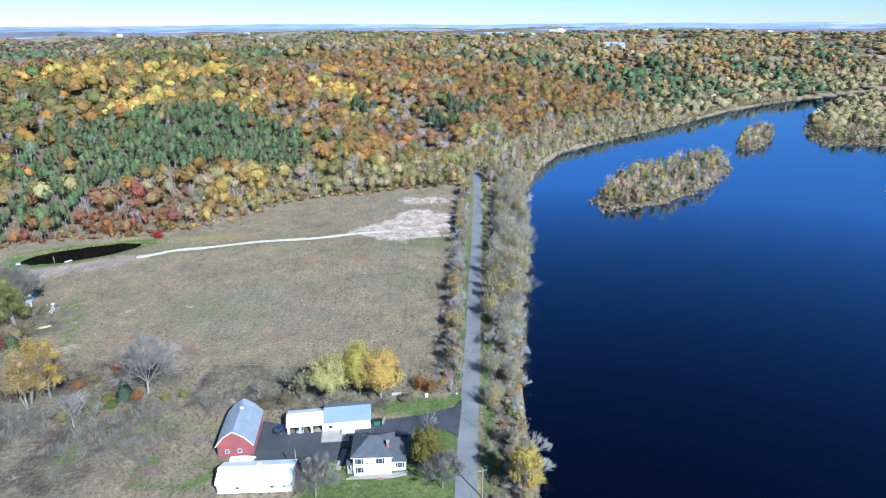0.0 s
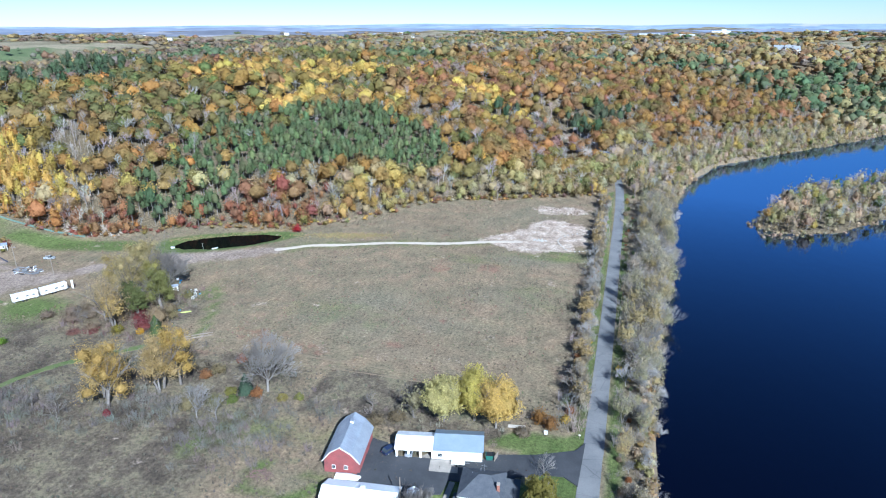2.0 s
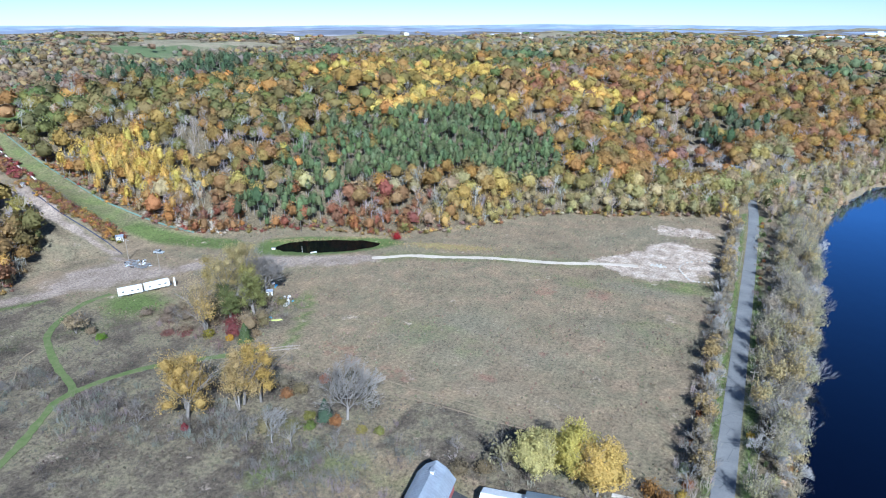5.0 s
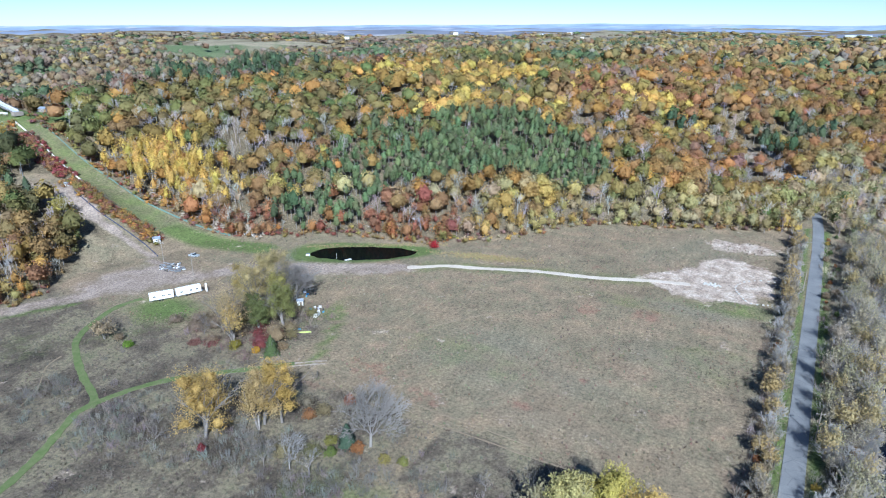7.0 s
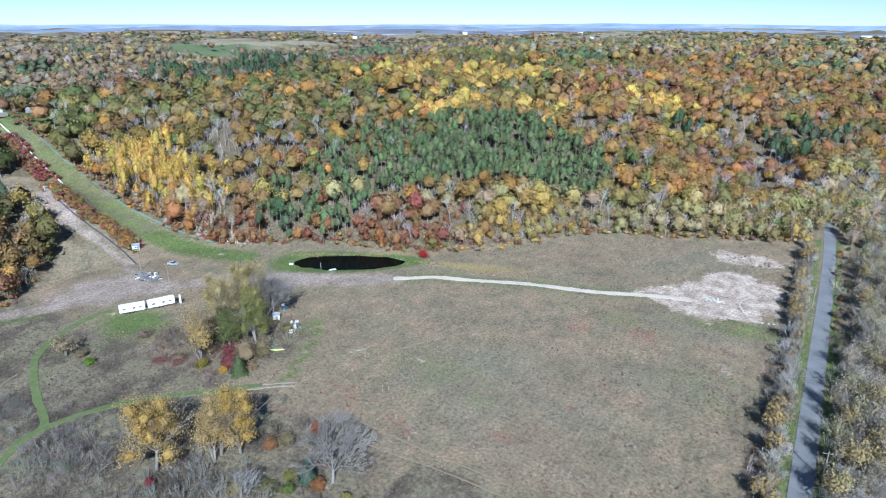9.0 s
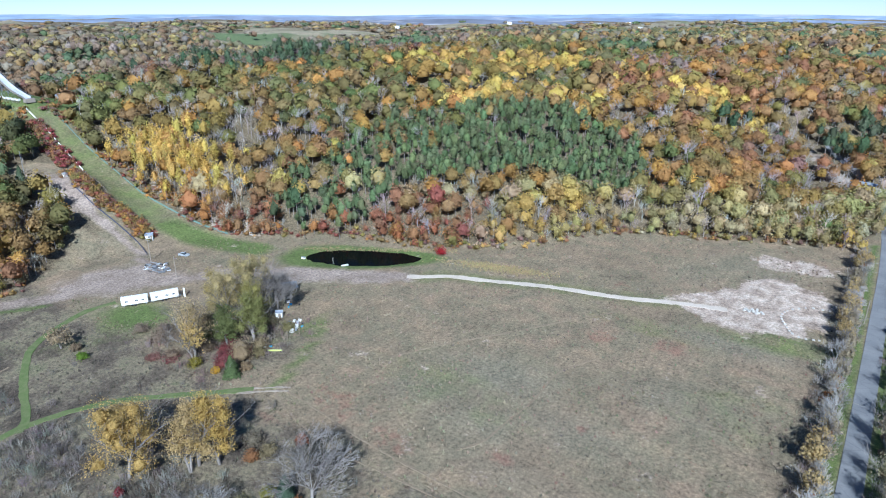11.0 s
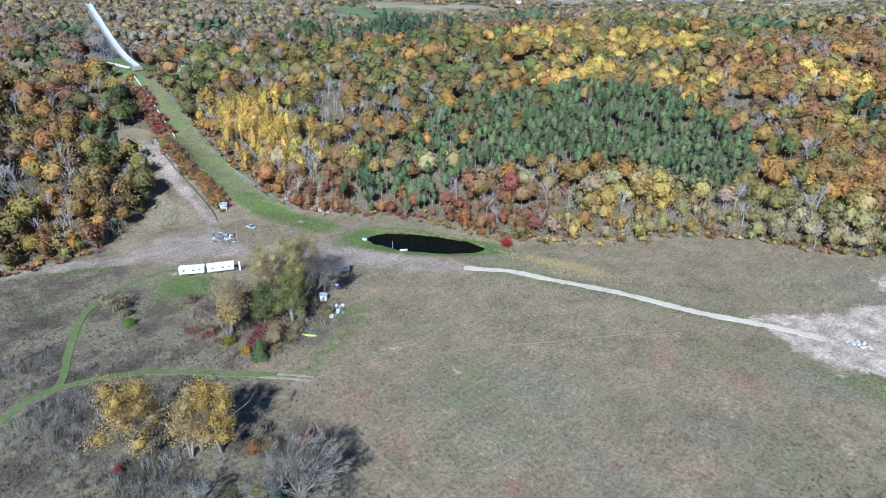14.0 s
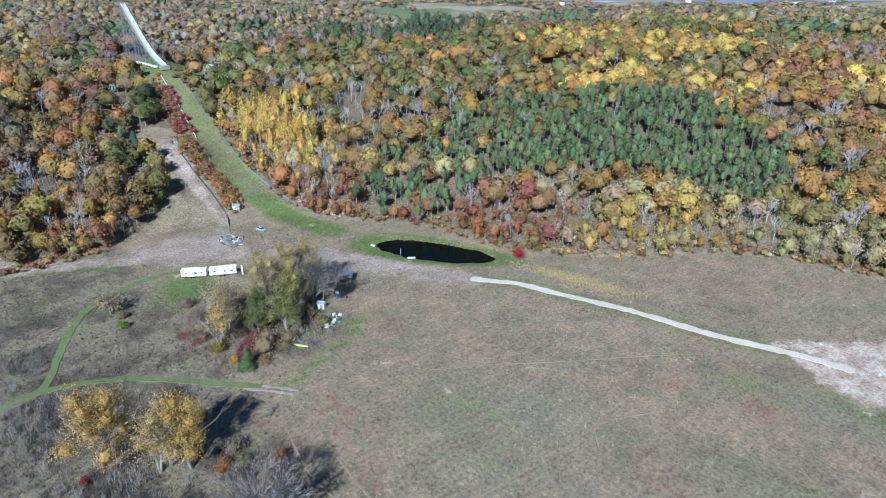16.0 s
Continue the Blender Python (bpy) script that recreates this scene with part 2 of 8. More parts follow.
def beside(line, x, y):
    """Distance from a line, positive on its left."""
    best = np.full(np.shape(x), 1e9)
    sign = np.ones(np.shape(x))
    for (ax, ay), (bx, by) in zip(line[:-1], line[1:]):
        dx, dy = bx - ax, by - ay
        u = np.clip(((x - ax) * dx + (y - ay) * dy) / (dx * dx + dy * dy), 0, 1)
        d = np.hypot(x - ax - u * dx, y - ay - u * dy)
        side = np.where(dx * (y - ay) - dy * (x - ax) > 0, 1.0, -1.0)
        near = d < best - 1e-6
        best, sign = np.where(near, d, best), np.where(near, side, sign)
    return best * sign


def inside(line, x, y):
    """Whether points lie in a closed outline."""
    odd = np.zeros(np.shape(x), bool)
    for (ax, ay), (bx, by) in zip(line, np.roll(line, -1, 0)):
        cut = (ay > y) != (by > y)
        odd ^= cut & (x < (bx - ax) * (y - ay) / (by - ay + 1e-12) + ax)
    return odd


def waves(x, y, size, seed):
    """Soft random relief between -1 and 1."""
    r = np.random.RandomState(seed)
    out = 0 * x
    for k in range(7):
        a, p, q = r.uniform(0, 6.283), r.uniform(0, 6.283), size * r.uniform(0.6, 1.6)
        out = out + np.sin((x * math.cos(a) + y * math.sin(a)) * 6.283 / q + p)
    return out / 3.2


def bump_at(x, y, cx, cy, rx, ry, turn=0.0):
    c, s = math.cos(radians(turn)), math.sin(radians(turn))
    u, v = ((x - cx) * c + (y - cy) * s) / rx, (-(x - cx) * s + (y - cy) * c) / ry
    return np.exp(-(u * u + v * v))


ISLES = [(130, 418, 27, 94, -38), (250, 577, 13, 64, -29), (478, 752, 66, 262, -40)]


def isle(x, y):
    """How far inside an island a place lies: 1 at its heart, 0 at its shore."""
    out = np.full(np.shape(x), -9.0)
    for cx, cy, rx, ry, turn in ISLES:
        c, s = math.cos(radians(turn)), math.sin(radians(turn))
        u, v = ((x - cx) * c + (y - cy) * s) / rx, (-(x - cx) * s + (y - cy) * c) / ry
        out = np.maximum(out, 1 - np.hypot(u, v) + 0.06 * waves(x, y, 30, 5))
    return out


POND_AT = (-178, 257.5, 24.5, 9.0, 33)
LEVEL = -3.0


def pond_depth(x, y):
    cx, cy, rx, ry, turn = POND_AT
    c, s = math.cos(radians(turn)), math.sin(radians(turn))
    u, v = ((x - cx) * c + (y - cy) * s) / rx, (-(x - cx) * s + (y - cy) * c) / ry
    return 1 - np.hypot(u, v * (1 + 0.25 * u))


def land(x, y):
    """Height of the ground."""
    x, y = np.asarray(x, float), np.asarray(y, float)
    d = np.maximum(beside(FOOT, x, y), 0)
    h = 55 * np.tanh(d / 150)
    h = h - 22 * bump_at(x, y, -62, 500, 48, 75) - 10 * bump_at(x, y, -40, 430, 25, 50)
    h = np.maximum(h, np.minimum(0.02 * d, 4))
    # the jumping hill: a smooth groove up to the take-off, and the terrace beside it
    u = np.clip((-248 - x) / 160.0, 0, 1.0)
    run = 50 * u ** 1.4
    h = np.where(d > 0, h + (run - h) * np.exp(-((y - 230 - 0.035 * (-248 - x)) / 16.0) ** 2) * (x < -240), h)
    h = h + np.where(d > 0, (24 - h) * bump_at(x, y, -322, 212, 16, 9), 0)
    rough = np.clip(d / 120, 0, 1)
    h = h + rough * (4.5 * waves(x, y, 170, 1) + 2.0 * waves(x, y, 70, 2))
    # beyond the crest the land falls into a wide valley, but for the spur that carries the jump
    back = np.clip((-428 - x - 0.25 * (y - 300)) / 110, 0, 1)
    rise = np.clip((-760 - x) / 420, 0, 1)
    h = h - 34 * back * back * (3 - 2 * back) * (1 - rise * rise * (3 - 2 * rise)) * (1 - np.exp(-((y - 243) / 26.0) ** 2))
    far = np.clip((np.hypot(x, y) - 900) / 3000, 0, 1)
    h = h + far * (6 + 8 * waves(x, y, 900, 3)) * (d > 0)
    h = h + 0.25 * waves(x, y, 45, 4) * (d <= 0)
    # the river's bed
    r = np.minimum(-beside(BANK, x, y), beside(FAR_BANK, x, y))
    i = isle(x, y)
    bed = np.clip(r / 2.0, 0, 1) * 5.5
    bed = np.where(i > -0.3, np.minimum(bed, 5.5 - np.clip((i + 0.12) / 0.24, 0, 1) * 3.3), bed)
    h = np.where(r > 0, 0.0, h) - bed
    h = h - np.where(pond_depth(x, y) > -0.1, np.clip((pond_depth(x, y) + 0.1) * 5, 0, 1) * 1.1, 0)
    return h


def mesh_of(name, verts, faces, mat=None, smooth=False):
    me = bpy.data.meshes.new(name)
    me.from_pydata([tuple(v) for v in verts], [], [tuple(f) for f in faces])
    if mat:
        me.materials.append(mat)
    if smooth:
        me.polygons.foreach_set("use_smooth", [True] * len(me.polygons))
    me.update()
    return me


def steps(*runs):
    out = []
    for a, b, s in runs:
        out += list(np.arange(a, b, s))
    return np.array(out + [runs[-1][1]])


def strip_of(line, step=3.0):
    """Places along a smooth line through the given ones."""
    pts = [Vector(p) for p in line]
    out = []
    for k in range(len(pts) - 1):
        a, b = pts[max(k - 1, 0)], pts[k]
        c, d = pts[k + 1], pts[min(k + 2, len(pts) - 1)]
        n = max(2, int((c - b).length / step))
        for j in range(n):
            t = j / n
            out.append(0.5 * (2 * b + (c - a) * t + (2 * a - 5 * b + 4 * c - d) * t * t + (3 * b - a - 3 * c + d) * t ** 3))
    return out + [pts[-1]]


def near_line(line, x, y):
    return np.abs(beside(np.array([tuple(p) for p in strip_of([(*q, 0) if len(q) == 2 else q for q in line], 6)])[:, :2], x, y))


SAND_LOT = np.array([(-62, 291), (-38, 279), (-18, 284), (-12, 300), (-13, 318), (-20, 328), (-34, 334), (-40, 324), (-50, 306)], float)
SAND_STRIP = np.array([(-48, 352), (-38, 346), (-18, 345), (-11, 352), (-18, 358), (-40, 358)], float)
FIELD = np.array([(-128, 168), (-60, 158), (-20, 166), (-8, 185), (-8, 370), (-56, 366), (-102, 346), (-130, 308), (-158, 279), (-150, 262), (-166, 215), (-140, 192)], float)
YARD = np.array([(-38, 98), (-4, 98), (-4, 150), (-22, 148), (-25, 139), (-12, 137), (-14, 128), (-38, 126)], float)
GREEN_PATH = [(-140, 60), (-154.5, 96), (-163.5, 112), (-167.3, 119), (-165.5, 130), (-160, 142), (-150, 153), (-142, 160), (-135, 167)]
GREEN_FORK = [(-165.5, 121), (-170, 124.6), (-176.5, 127.2), (-187, 131), (-198.5, 136.4), (-207, 141.5), (-213.5, 149), (-217.5, 157), (-220, 165), (-219, 174)]
FIELD_PATH = [(-131, 171), (-136, 184), (-142, 196), (-150, 208)]
WORN_TRACK = [(-139, 162.8), (-135, 166.0), (-130, 170.5), (-127, 172.6)]
RED_SLOPE = np.array([(-412, 240), (-336, 230), (-338, 212), (-372, 214), (-402, 222)], float)
OPEN_SLOPE = np.array([(-352, 198), (-344, 189), (-331, 189), (-326, 197), (-308, 197), (-290, 193), (-279, 188), (-268, 174), (-258, 158), (-236, 170), (-230, 246), (-262, 237), (-300, 234.5), (-346, 237), (-352, 212)], float)
WHITE_TRACK = [(-150, 252), (-143, 257), (-136, 262.5), (-118, 269), (-95, 277), (-71, 284), (-55, 290), (-42, 294)]
DIRT_ROAD = [(-300, 60), (-262, 118), (-252, 140), (-243, 160), (-232, 178), (-222, 196), (-208, 215), (-190, 228), (-170, 240), (-150, 252)]
HILL_ROAD = [(-236, 196), (-248, 202), (-264, 206), (-276, 206.5), (-288, 206.5), (-297, 206), (-305, 204.5), (-314, 203.5), (-325, 203.5), (-337, 203)]
FOREST_LANE = [(-26, 500), (-36, 515), (-41, 527), (-48, 545)]
LANDING = [(-222, 238), (-244, 232), (-275, 228.5), (-305, 228.5), (-340, 231.5), (-370, 233.5), (-405, 236)]

gx = steps((-4800, -1000, 100), (-1000, -420, 12), (-420, 120, 4), (120, 700, 10), (700, 1200, 25), (1200, 4800, 100))
gy = steps((-1500, 0, 100), (0, 90, 10), (90, 420, 4), (420, 900, 8), (900, 1600, 25), (1600, 4800, 80))
GX, GY = np.meshgrid(gx, gy)
GZ = land(GX, GY)
nx, ny = len(gx), len(gy)
idx = np.arange(nx * ny).reshape(ny, nx)
faces = np.stack([idx[:-1, :-1], idx[:-1, 1:], idx[1:, 1:], idx[1:, :-1]], -1).reshape(-1, 4)
ground_mesh = mesh_of("ground", np.stack([GX, GY, GZ], -1).reshape(-1, 3), faces, GROUND, True)


def zone_shares(x, y):
    """Shares of the kinds of ground cover, place by place."""
    foot, pond = beside(FOOT, x, y), pond_depth(x, y)
    wood = np.clip(foot / 8 + 0.3, 0, 1)
    run = near_line(LANDING, x, y)
    wood = np.where(inside(OPEN_SLOPE, x, y), 0.1, wood)
    wood = np.where((run < 7) | (bump_at(x, y, -430, 252, 40, 30, -10) > 0.4), 0, wood)
    wood = np.maximum(wood, np.clip(1 - np.abs(-beside(BANK, x, y) + 5.5) / 6, 0, 1) * 0.8)
    wood = np.maximum(wood, (isle(x, y) > 0) * 1.0)
    green = np.maximum(np.minimum(np.clip(1.35 - run / 8, 0, 1), np.where(x < -275, 0.56, 0.85)), np.clip(1.2 - np.abs(pond) * 1.6, 0, 1) * (pond > -0.9))
    green = np.maximum(green, np.clip(1.6 - near_line(WHITE_TRACK, x, y) / 6, 0, 1) * 0.46)
    green = np.maximum(green, inside(YARD, x, y) * 0.95)
    green = np.maximum(green, 0.95 * bump_at(x, y, -203, 172, 16, 12))
    green = np.maximum(green, 0.7 * np.clip(1 - np.abs(x + 6) / 3, 0, 1) * (y > 150) * (y < 380))
    green = np.maximum(green, 0.6 * bump_at(x, y, -20, 281, 25, 7))
    green = np.maximum(green, 0.8 * np.clip(bump_at(x, y, -430, 252, 40, 30, -10) * 1.8, 0, 1))
    green = np.maximum(green, 0.65 * np.clip(1.5 - near_line(FIELD_PATH, x, y) / 2.5, 0, 1))
    green = np.maximum(green, 0.45 * bump_at(x, y, -85, 132, 30, 8))
    green = np.maximum(green, 0.16 * inside(OPEN_SLOPE, x, y))
    # wet hollows, verges and the meadow by the wood stay greener
    for gx_, gy_, rx, ry, share in ((-98, 200, 22, 16, 0.42), (-200, 150, 16, 12, 0.38), (-24, 275, 30, 6.5, 0.58), (-62, 264, 26, 10, 0.42), (-30, 232, 22, 18, 0.36),
                                    (-151, 197, 5, 24, 0.5), (-96, 122, 7, 9, 0.6), (-84, 128, 14, 7, 0.5), (-58, 134, 10, 10, 0.5), (-216, 130, 20, 16, 0.36), (-79, 197, 24, 12, 0.34)):
        green = np.maximum(green, share * bump_at(x, y, gx_, gy_, rx, ry))
    for lo, hi in ((-6.5, -2.5), (2.0, 6.0)):
        green = np.maximum(green, 0.8 * np.clip(1.4 - np.abs(x - (lo + hi) / 2) / 2.2, 0, 1) * (y > 40) * (y < 400))
    ring_at = np.abs(np.hypot((x + 69) / 8.5, (y - 114.5) / 6.0) - 1)
    green = np.maximum(green, 0.8 * np.clip(1.3 - ring_at * 3.2, 0, 1))
    dirt = np.maximum(0.75 * np.clip(1.4 - near_line(DIRT_ROAD, x, y) / 6, 0, 1), np.maximum(0.85 * np.clip(1.4 - near_line(HILL_ROAD, x, y) / 2.8, 0, 1), np.clip(1.5 - near_line(FOREST_LANE, x, y) / 3, 0, 1)))
    for cx, cy, rx, ry, turn, share in ((-238, 184, 14, 22, -30, 1.15), (-186, 228, 20, 8, 35, 1.05), (-165, 239, 16, 5, 30, 0.9), (-204, 224, 10, 7, 30, 0.8)):
        dirt = np.maximum(dirt, share * bump_at(x, y, cx, cy, rx, ry, turn))
    green = np.maximum(green, 0.8 * np.clip(1.3 - near_line([(-262, 112), (-247, 140), (-236, 157)], x, y) / 3, 0, 1))
    dirt = np.maximum(dirt, 1.3 * bump_at(x, y, -318, 205, 20, 11))
    sand = 0 * x
    for lot in (SAND_LOT, SAND_STRIP):
        sand = np.maximum(sand, np.clip(0.42 + np.where(inside(lot, x, y), 1, -1) * np.abs(beside(np.vstack([lot, lot[:1]]), x, y)) / 9, 0, 0.9))
    brush = np.clip(0.5 + (162 - y + 4 * waves(x, y, 60, 9)) / 20, 0, 1) * np.clip((-86 - x) / 26 + 0.5, 0, 1) * (foot < 4)
    brush = np.maximum(brush, bump_at(x, y, -158, 182, 20, 22))
    brush = np.maximum(brush, 0.9 * ((y < 165) & (y > 138) & (x < -22) & (x > -80)))
    far = np.hypot(x, y) > 1250
    farm = np.clip((waves(x, y, 520, 12) - 0.15) * 5, 0, 1) * far * (foot > 60)
    red, dark, dull = 0 * x, 0 * x, 0 * x
    for cx, cy, rx, ry, share in ((-70, 250, 8, 6, 0.75), (-50, 256, 9, 6, 0.85), (-66, 181, 4.5, 3.5, 1.0), (-55, 203, 3, 2.5, 0.9), (-112, 176, 14, 8, 0.7), (-92, 172, 12, 6, 0.7),
                                  (-78, 293, 9, 7, 0.55), (-33, 190, 3, 3, 0.7), (-44, 176, 3, 2, 0.7), (-31, 205, 4, 3, 0.6), (-120, 160, 10, 6, 0.6)):
        red = np.maximum(red, share * bump_at(x, y, cx, cy, rx, ry))
    for cx, cy, rx, ry, turn, share in ((-292, 200, 22, 8, 0, 0.75), (-262, 190, 14, 12, 20, 0.6), (-50, 235.5, 12, 2.5, 0, 0.85), (-34, 236.5, 8, 2.5, 5, 0.8), (-23, 235.5, 6, 1.8, 5, 0.8), (-105, 233, 14, 5, 20, 0.6), (-80, 301, 16, 7, 15, 0.65), (-90, 305, 8, 8, 0, 0.6),
                                        (-44, 188, 7, 5, 0, 0.6), (-152, 103, 16, 8, 10, 0.9), (-125, 110, 14, 6, 10, 0.9), (-186, 158, 16, 8, 35, 0.6), (-225, 158, 12, 10, 0, 0.6), (-190, 168, 14, 8, 0, 0.5)):
        dark = np.maximum(dark, share * bump_at(x, y, cx, cy, rx, ry, turn))
    for cx, cy, rx, ry, share in ((-35, 268, 26, 8, 0.9), (-40, 228, 24, 16, 0.6), (-84, 211, 22, 14, 0.85), (-60, 200, 24, 10, 0.7), (-98, 195, 16, 10, 0.8), (-78, 190, 20, 12, 0.6),
                                  (-40, 340, 30, 20, 0.6), (-205, 128, 14, 12, 0.9), (-188, 116, 16, 10, 0.8), (-60, 178, 40, 8, 0.5), (-60, 320, 20, 20, 0.5)):
        dull = np.maximum(dull, share * bump_at(x, y, cx, cy, rx, ry))
    flat = 0 * x + 1
    return np.stack([wood * (1 - farm), green, dirt, flat], -1), np.stack([sand, brush, farm, flat], -1), np.stack([red, dark, dull, flat], -1)


for attr_name, values in zip(("zone", "zone_two", "zone_three"), zone_shares(GX.ravel(), GY.ravel())):
    ground_mesh.color_attributes.new(attr_name, "FLOAT_COLOR", "POINT").data.foreach_set("color", values.astype(np.float32).ravel())
ground = tagged(new("ground", ground_mesh), "dry brown autumn grassland rising into a wooded hillside", "ground", kind="structure")


def lane(name, line, width, mat, lift, label, category="road", ragged=0.0, cross=2):
    """A lane that follows the ground, with soft shoulders of its own thickness."""
    pts = strip_of([(*p, 0) for p in line], 1.3 if ragged else 3.0)
    uneven = np.random.RandomState(len(pts)).normal(size=(len(pts), 2)) * ragged * 0.45
    verts, quads = [], []
    for k, p in enumerate(pts):
        way = (pts[min(k + 1, len(pts) - 1)] - pts[max(k - 1, 0)]).normalized()
        side = Vector((way.y, -way.x, 0))
        w = width * (1 + ragged * math.sin(k * 0.7) * math.sin(k * 0.31 + 1)) / 2
        wide = [max(0.1, w * (1 + u)) for u in uneven[k]]
        for j in range(cross + 1):
            f = 2 * j / cross - 1
            q = p + side * f * wide[f > 0]
            verts.append((q.x, q.y, float(land(q.x, q.y)) + lift))
        low = [p + side * (wide[s > 0] + 0.15) * s for s in (-1, 1)]
        verts += [(q.x, q.y, float(land(q.x, q.y)) - 0.3) for q in low]
    m = cross + 3
    for k in range(len(pts) - 1):
        a, b = k * m, (k + 1) * m
        quads += [(a + j, a + j + 1, b + j + 1, b + j) for j in range(cross)]
        quads += [(a + m - 2, a, b, b + m - 2), (a + cross, a + m - 1, b + m - 1, b + cross)]
    return tagged(new(name, mesh_of(name, verts, quads, mat, False)), label, category, kind="structure")


lane("road", [(-1.6, -200), (-1.4, 100), (-0.9, 150), (-0.3, 200), (0.7, 300), (1.0, 380), (-2, 440), (-14, 500), (-40, 560)], 4.9, ROAD, 0.12,
     "weathered grey asphalt country road with cracks and patches", cross=4)
lane("gravel_track", WHITE_TRACK, 2.9, GRAVEL, 0.10, "pale gravel track across the dry field", "track", 0.2)
lane("mown_path", GREEN_PATH, 2.25, MOWN, 0.12, "mown green grass path through dry weeds", "path", 0.2)
lane("mown_path", GREEN_FORK, 2.1, MOWN, 0.135, "mown green grass path looping round the dry meadow", "path", 0.15)
for side in (-0.8, 0.7):
    lane("worn_track", [(x + 0.6 * side, y - side) for x, y in WORN_TRACK], 0.65, DIRT, 0.08, "short pale worn wheel track in the grass", "track", 0.8)

STRAW = surface("flattened_dry_grass", (0.250, 0.190, 0.125), (0.200, 0.152, 0.098), 0.3, 0.95, grain=2.5, bump=0.6)
for track in ([(-128, 168.5), (-114, 164), (-100, 161.8), (-85.7, 162.4), (-68, 162.9), (-52, 163.2), (-36, 164.6), (-20, 168)], [(-126.7, 171.7), (-111.6, 170.2), (-97, 168.4), (-78, 167.3), (-56, 167.0)],
              [(-76, 178), (-72.6, 185), (-72, 196), (-71, 207), (-71.4, 223), (-66, 236)], [(-73, 270), (-86, 251), (-94.5, 237), (-103, 223.6), (-109.7, 213), (-115.6, 202)], [(-184, 112), (-190, 120), (-198.4, 127), (-201, 133)]):
    lane("vehicle_track", track, 0.4, STRAW, 0.07, "faint wheel track through dry grass", "track", 0.5)
river = mesh_of("river", [(-60, -1500, LEVEL), (4800, -1500, LEVEL), (4800, 2900, LEVEL), (900, 1500, LEVEL), (-60, 520, LEVEL)], [(0, 1, 2, 3, 4)], WATER)
tagged(new("river", river), "wide dark blue river with faint ripples", "river", kind="structure")
ring = [(math.cos(a) * 1.15, math.sin(a) * 1.15) for a in np.linspace(0, 6.283, 40, endpoint=False)]
pc, ps = math.cos(radians(POND_AT[4])), math.sin(radians(POND_AT[4]))
pond = mesh_of("pond", [(POND_AT[0] + u * POND_AT[2] * pc - v * POND_AT[3] * ps, POND_AT[1] + u * POND_AT[2] * ps + v * POND_AT[3] * pc, -0.55) for u, v in ring],
               [tuple(range(40))], POND)
tagged(new("pond", pond), "small dark still pond with grassy rim", "pond", kind="structure")


# ---- plants ----
RNG = np.random.RandomState(7)


def ball(n, rng):
    v = rng.normal(size=(n, 3))
    return v / np.linalg.norm(v, axis=1)[:, None]


def leaf_cards(centres, normals, size, rng, droop=0.0):
    """Small bent leaf sprays: two triangles each, turned any way round."""
    n = len(centres)
    a = np.cross(normals, ball(n, rng))
    a /= np.linalg.norm(a, axis=1)[:, None] + 1e-9
    b = np.cross(normals, a)
    s = size * rng.uniform(0.6, 1.35, (n, 1))
    a, b = a * s, b * s * rng.uniform(0.6, 1.0, (n, 1))
    bend = normals * s * rng.uniform(-0.35, 0.1, (n, 1))
    verts = np.stack([centres - a, centres - b + bend, centres + a, centres + b + bend], 1).reshape(-1, 3)
    verts[:, 2] -= droop * size
    k = 4 * np.arange(n)[:, None]
    tris = np.concatenate([k + [0, 1, 2], k + [0, 2, 3]], 1).reshape(-1, 3)
    return verts, tris


BALLS = {}


def ball_mesh(fine):
    if fine not in BALLS:
        bm = bmesh.new()
        bmesh.ops.create_icosphere(bm, subdivisions=fine, radius=1.0)
        BALLS[fine] = np.array([x.co[:] for x in bm.verts]), np.array([[x.index for x in f.verts] for f in bm.faces])
        bm.free()
    return BALLS[fine]


def lump(radius, rng, squash=0.8):
    """A rough low ball."""
    v, t = ball_mesh(1)
    v = v * radius * rng.uniform(0.75, 1.15, (len(v), 1))
    v[:, 2] *= squash
    return v, t


class Boughs:
    """A crown as a heap of rounded boughs: how far it reaches in any direction, and which way its surface faces there."""

    def __init__(self, rng, bumps, base=0.62):
        d = ball(bumps, rng)
        d[:, 2] = np.abs(d[:, 2]) * 1.15 - 0.35
        d /= np.linalg.norm(d, axis=1)[:, None]
        size = 1.15 / math.sqrt(bumps)
        self.c = np.vstack([[(0, 0, 0)], d * rng.uniform(0.58, 0.80, (bumps, 1))])
        self.r = np.concatenate([[base + 0.1], size * rng.uniform(0.8, 1.3, bumps)])

    def reach(self, v):
        """Reach and outward normal for unit directions v."""
        b = v @ self.c.T
        disc = b * b - (self.c ** 2).sum(1) + self.r ** 2
        far = np.where(disc > 0, b + np.sqrt(np.maximum(disc, 0)), 0)
        k = far.argmax(1)
        r = far[np.arange(len(v)), k]
        return r, (v * r[:, None] - self.c[k]) / self.r[k][:, None]


def dome(rng, shape, radius, low, high, fine=1, fill=0.8, under=-0.4):
    """The leafy body of a crown, open below."""
    v, t = ball_mesh(fine)
    half = (high - low) / 2
    r, n = shape.reach(v)
    r = fill * r * rng.uniform(0.95, 1.05, len(v))
    out = v * r[:, None] * (radius, radius, half) + (0, 0, low + half)
    n = n / (radius, radius, half)
    used = t[(v[t][:, :, 2].mean(1)) > under]
    keep, back = np.unique(used, return_inverse=True)
    return out[keep], back.reshape(used.shape), n[keep] / np.linalg.norm(n[keep], axis=1)[:, None]


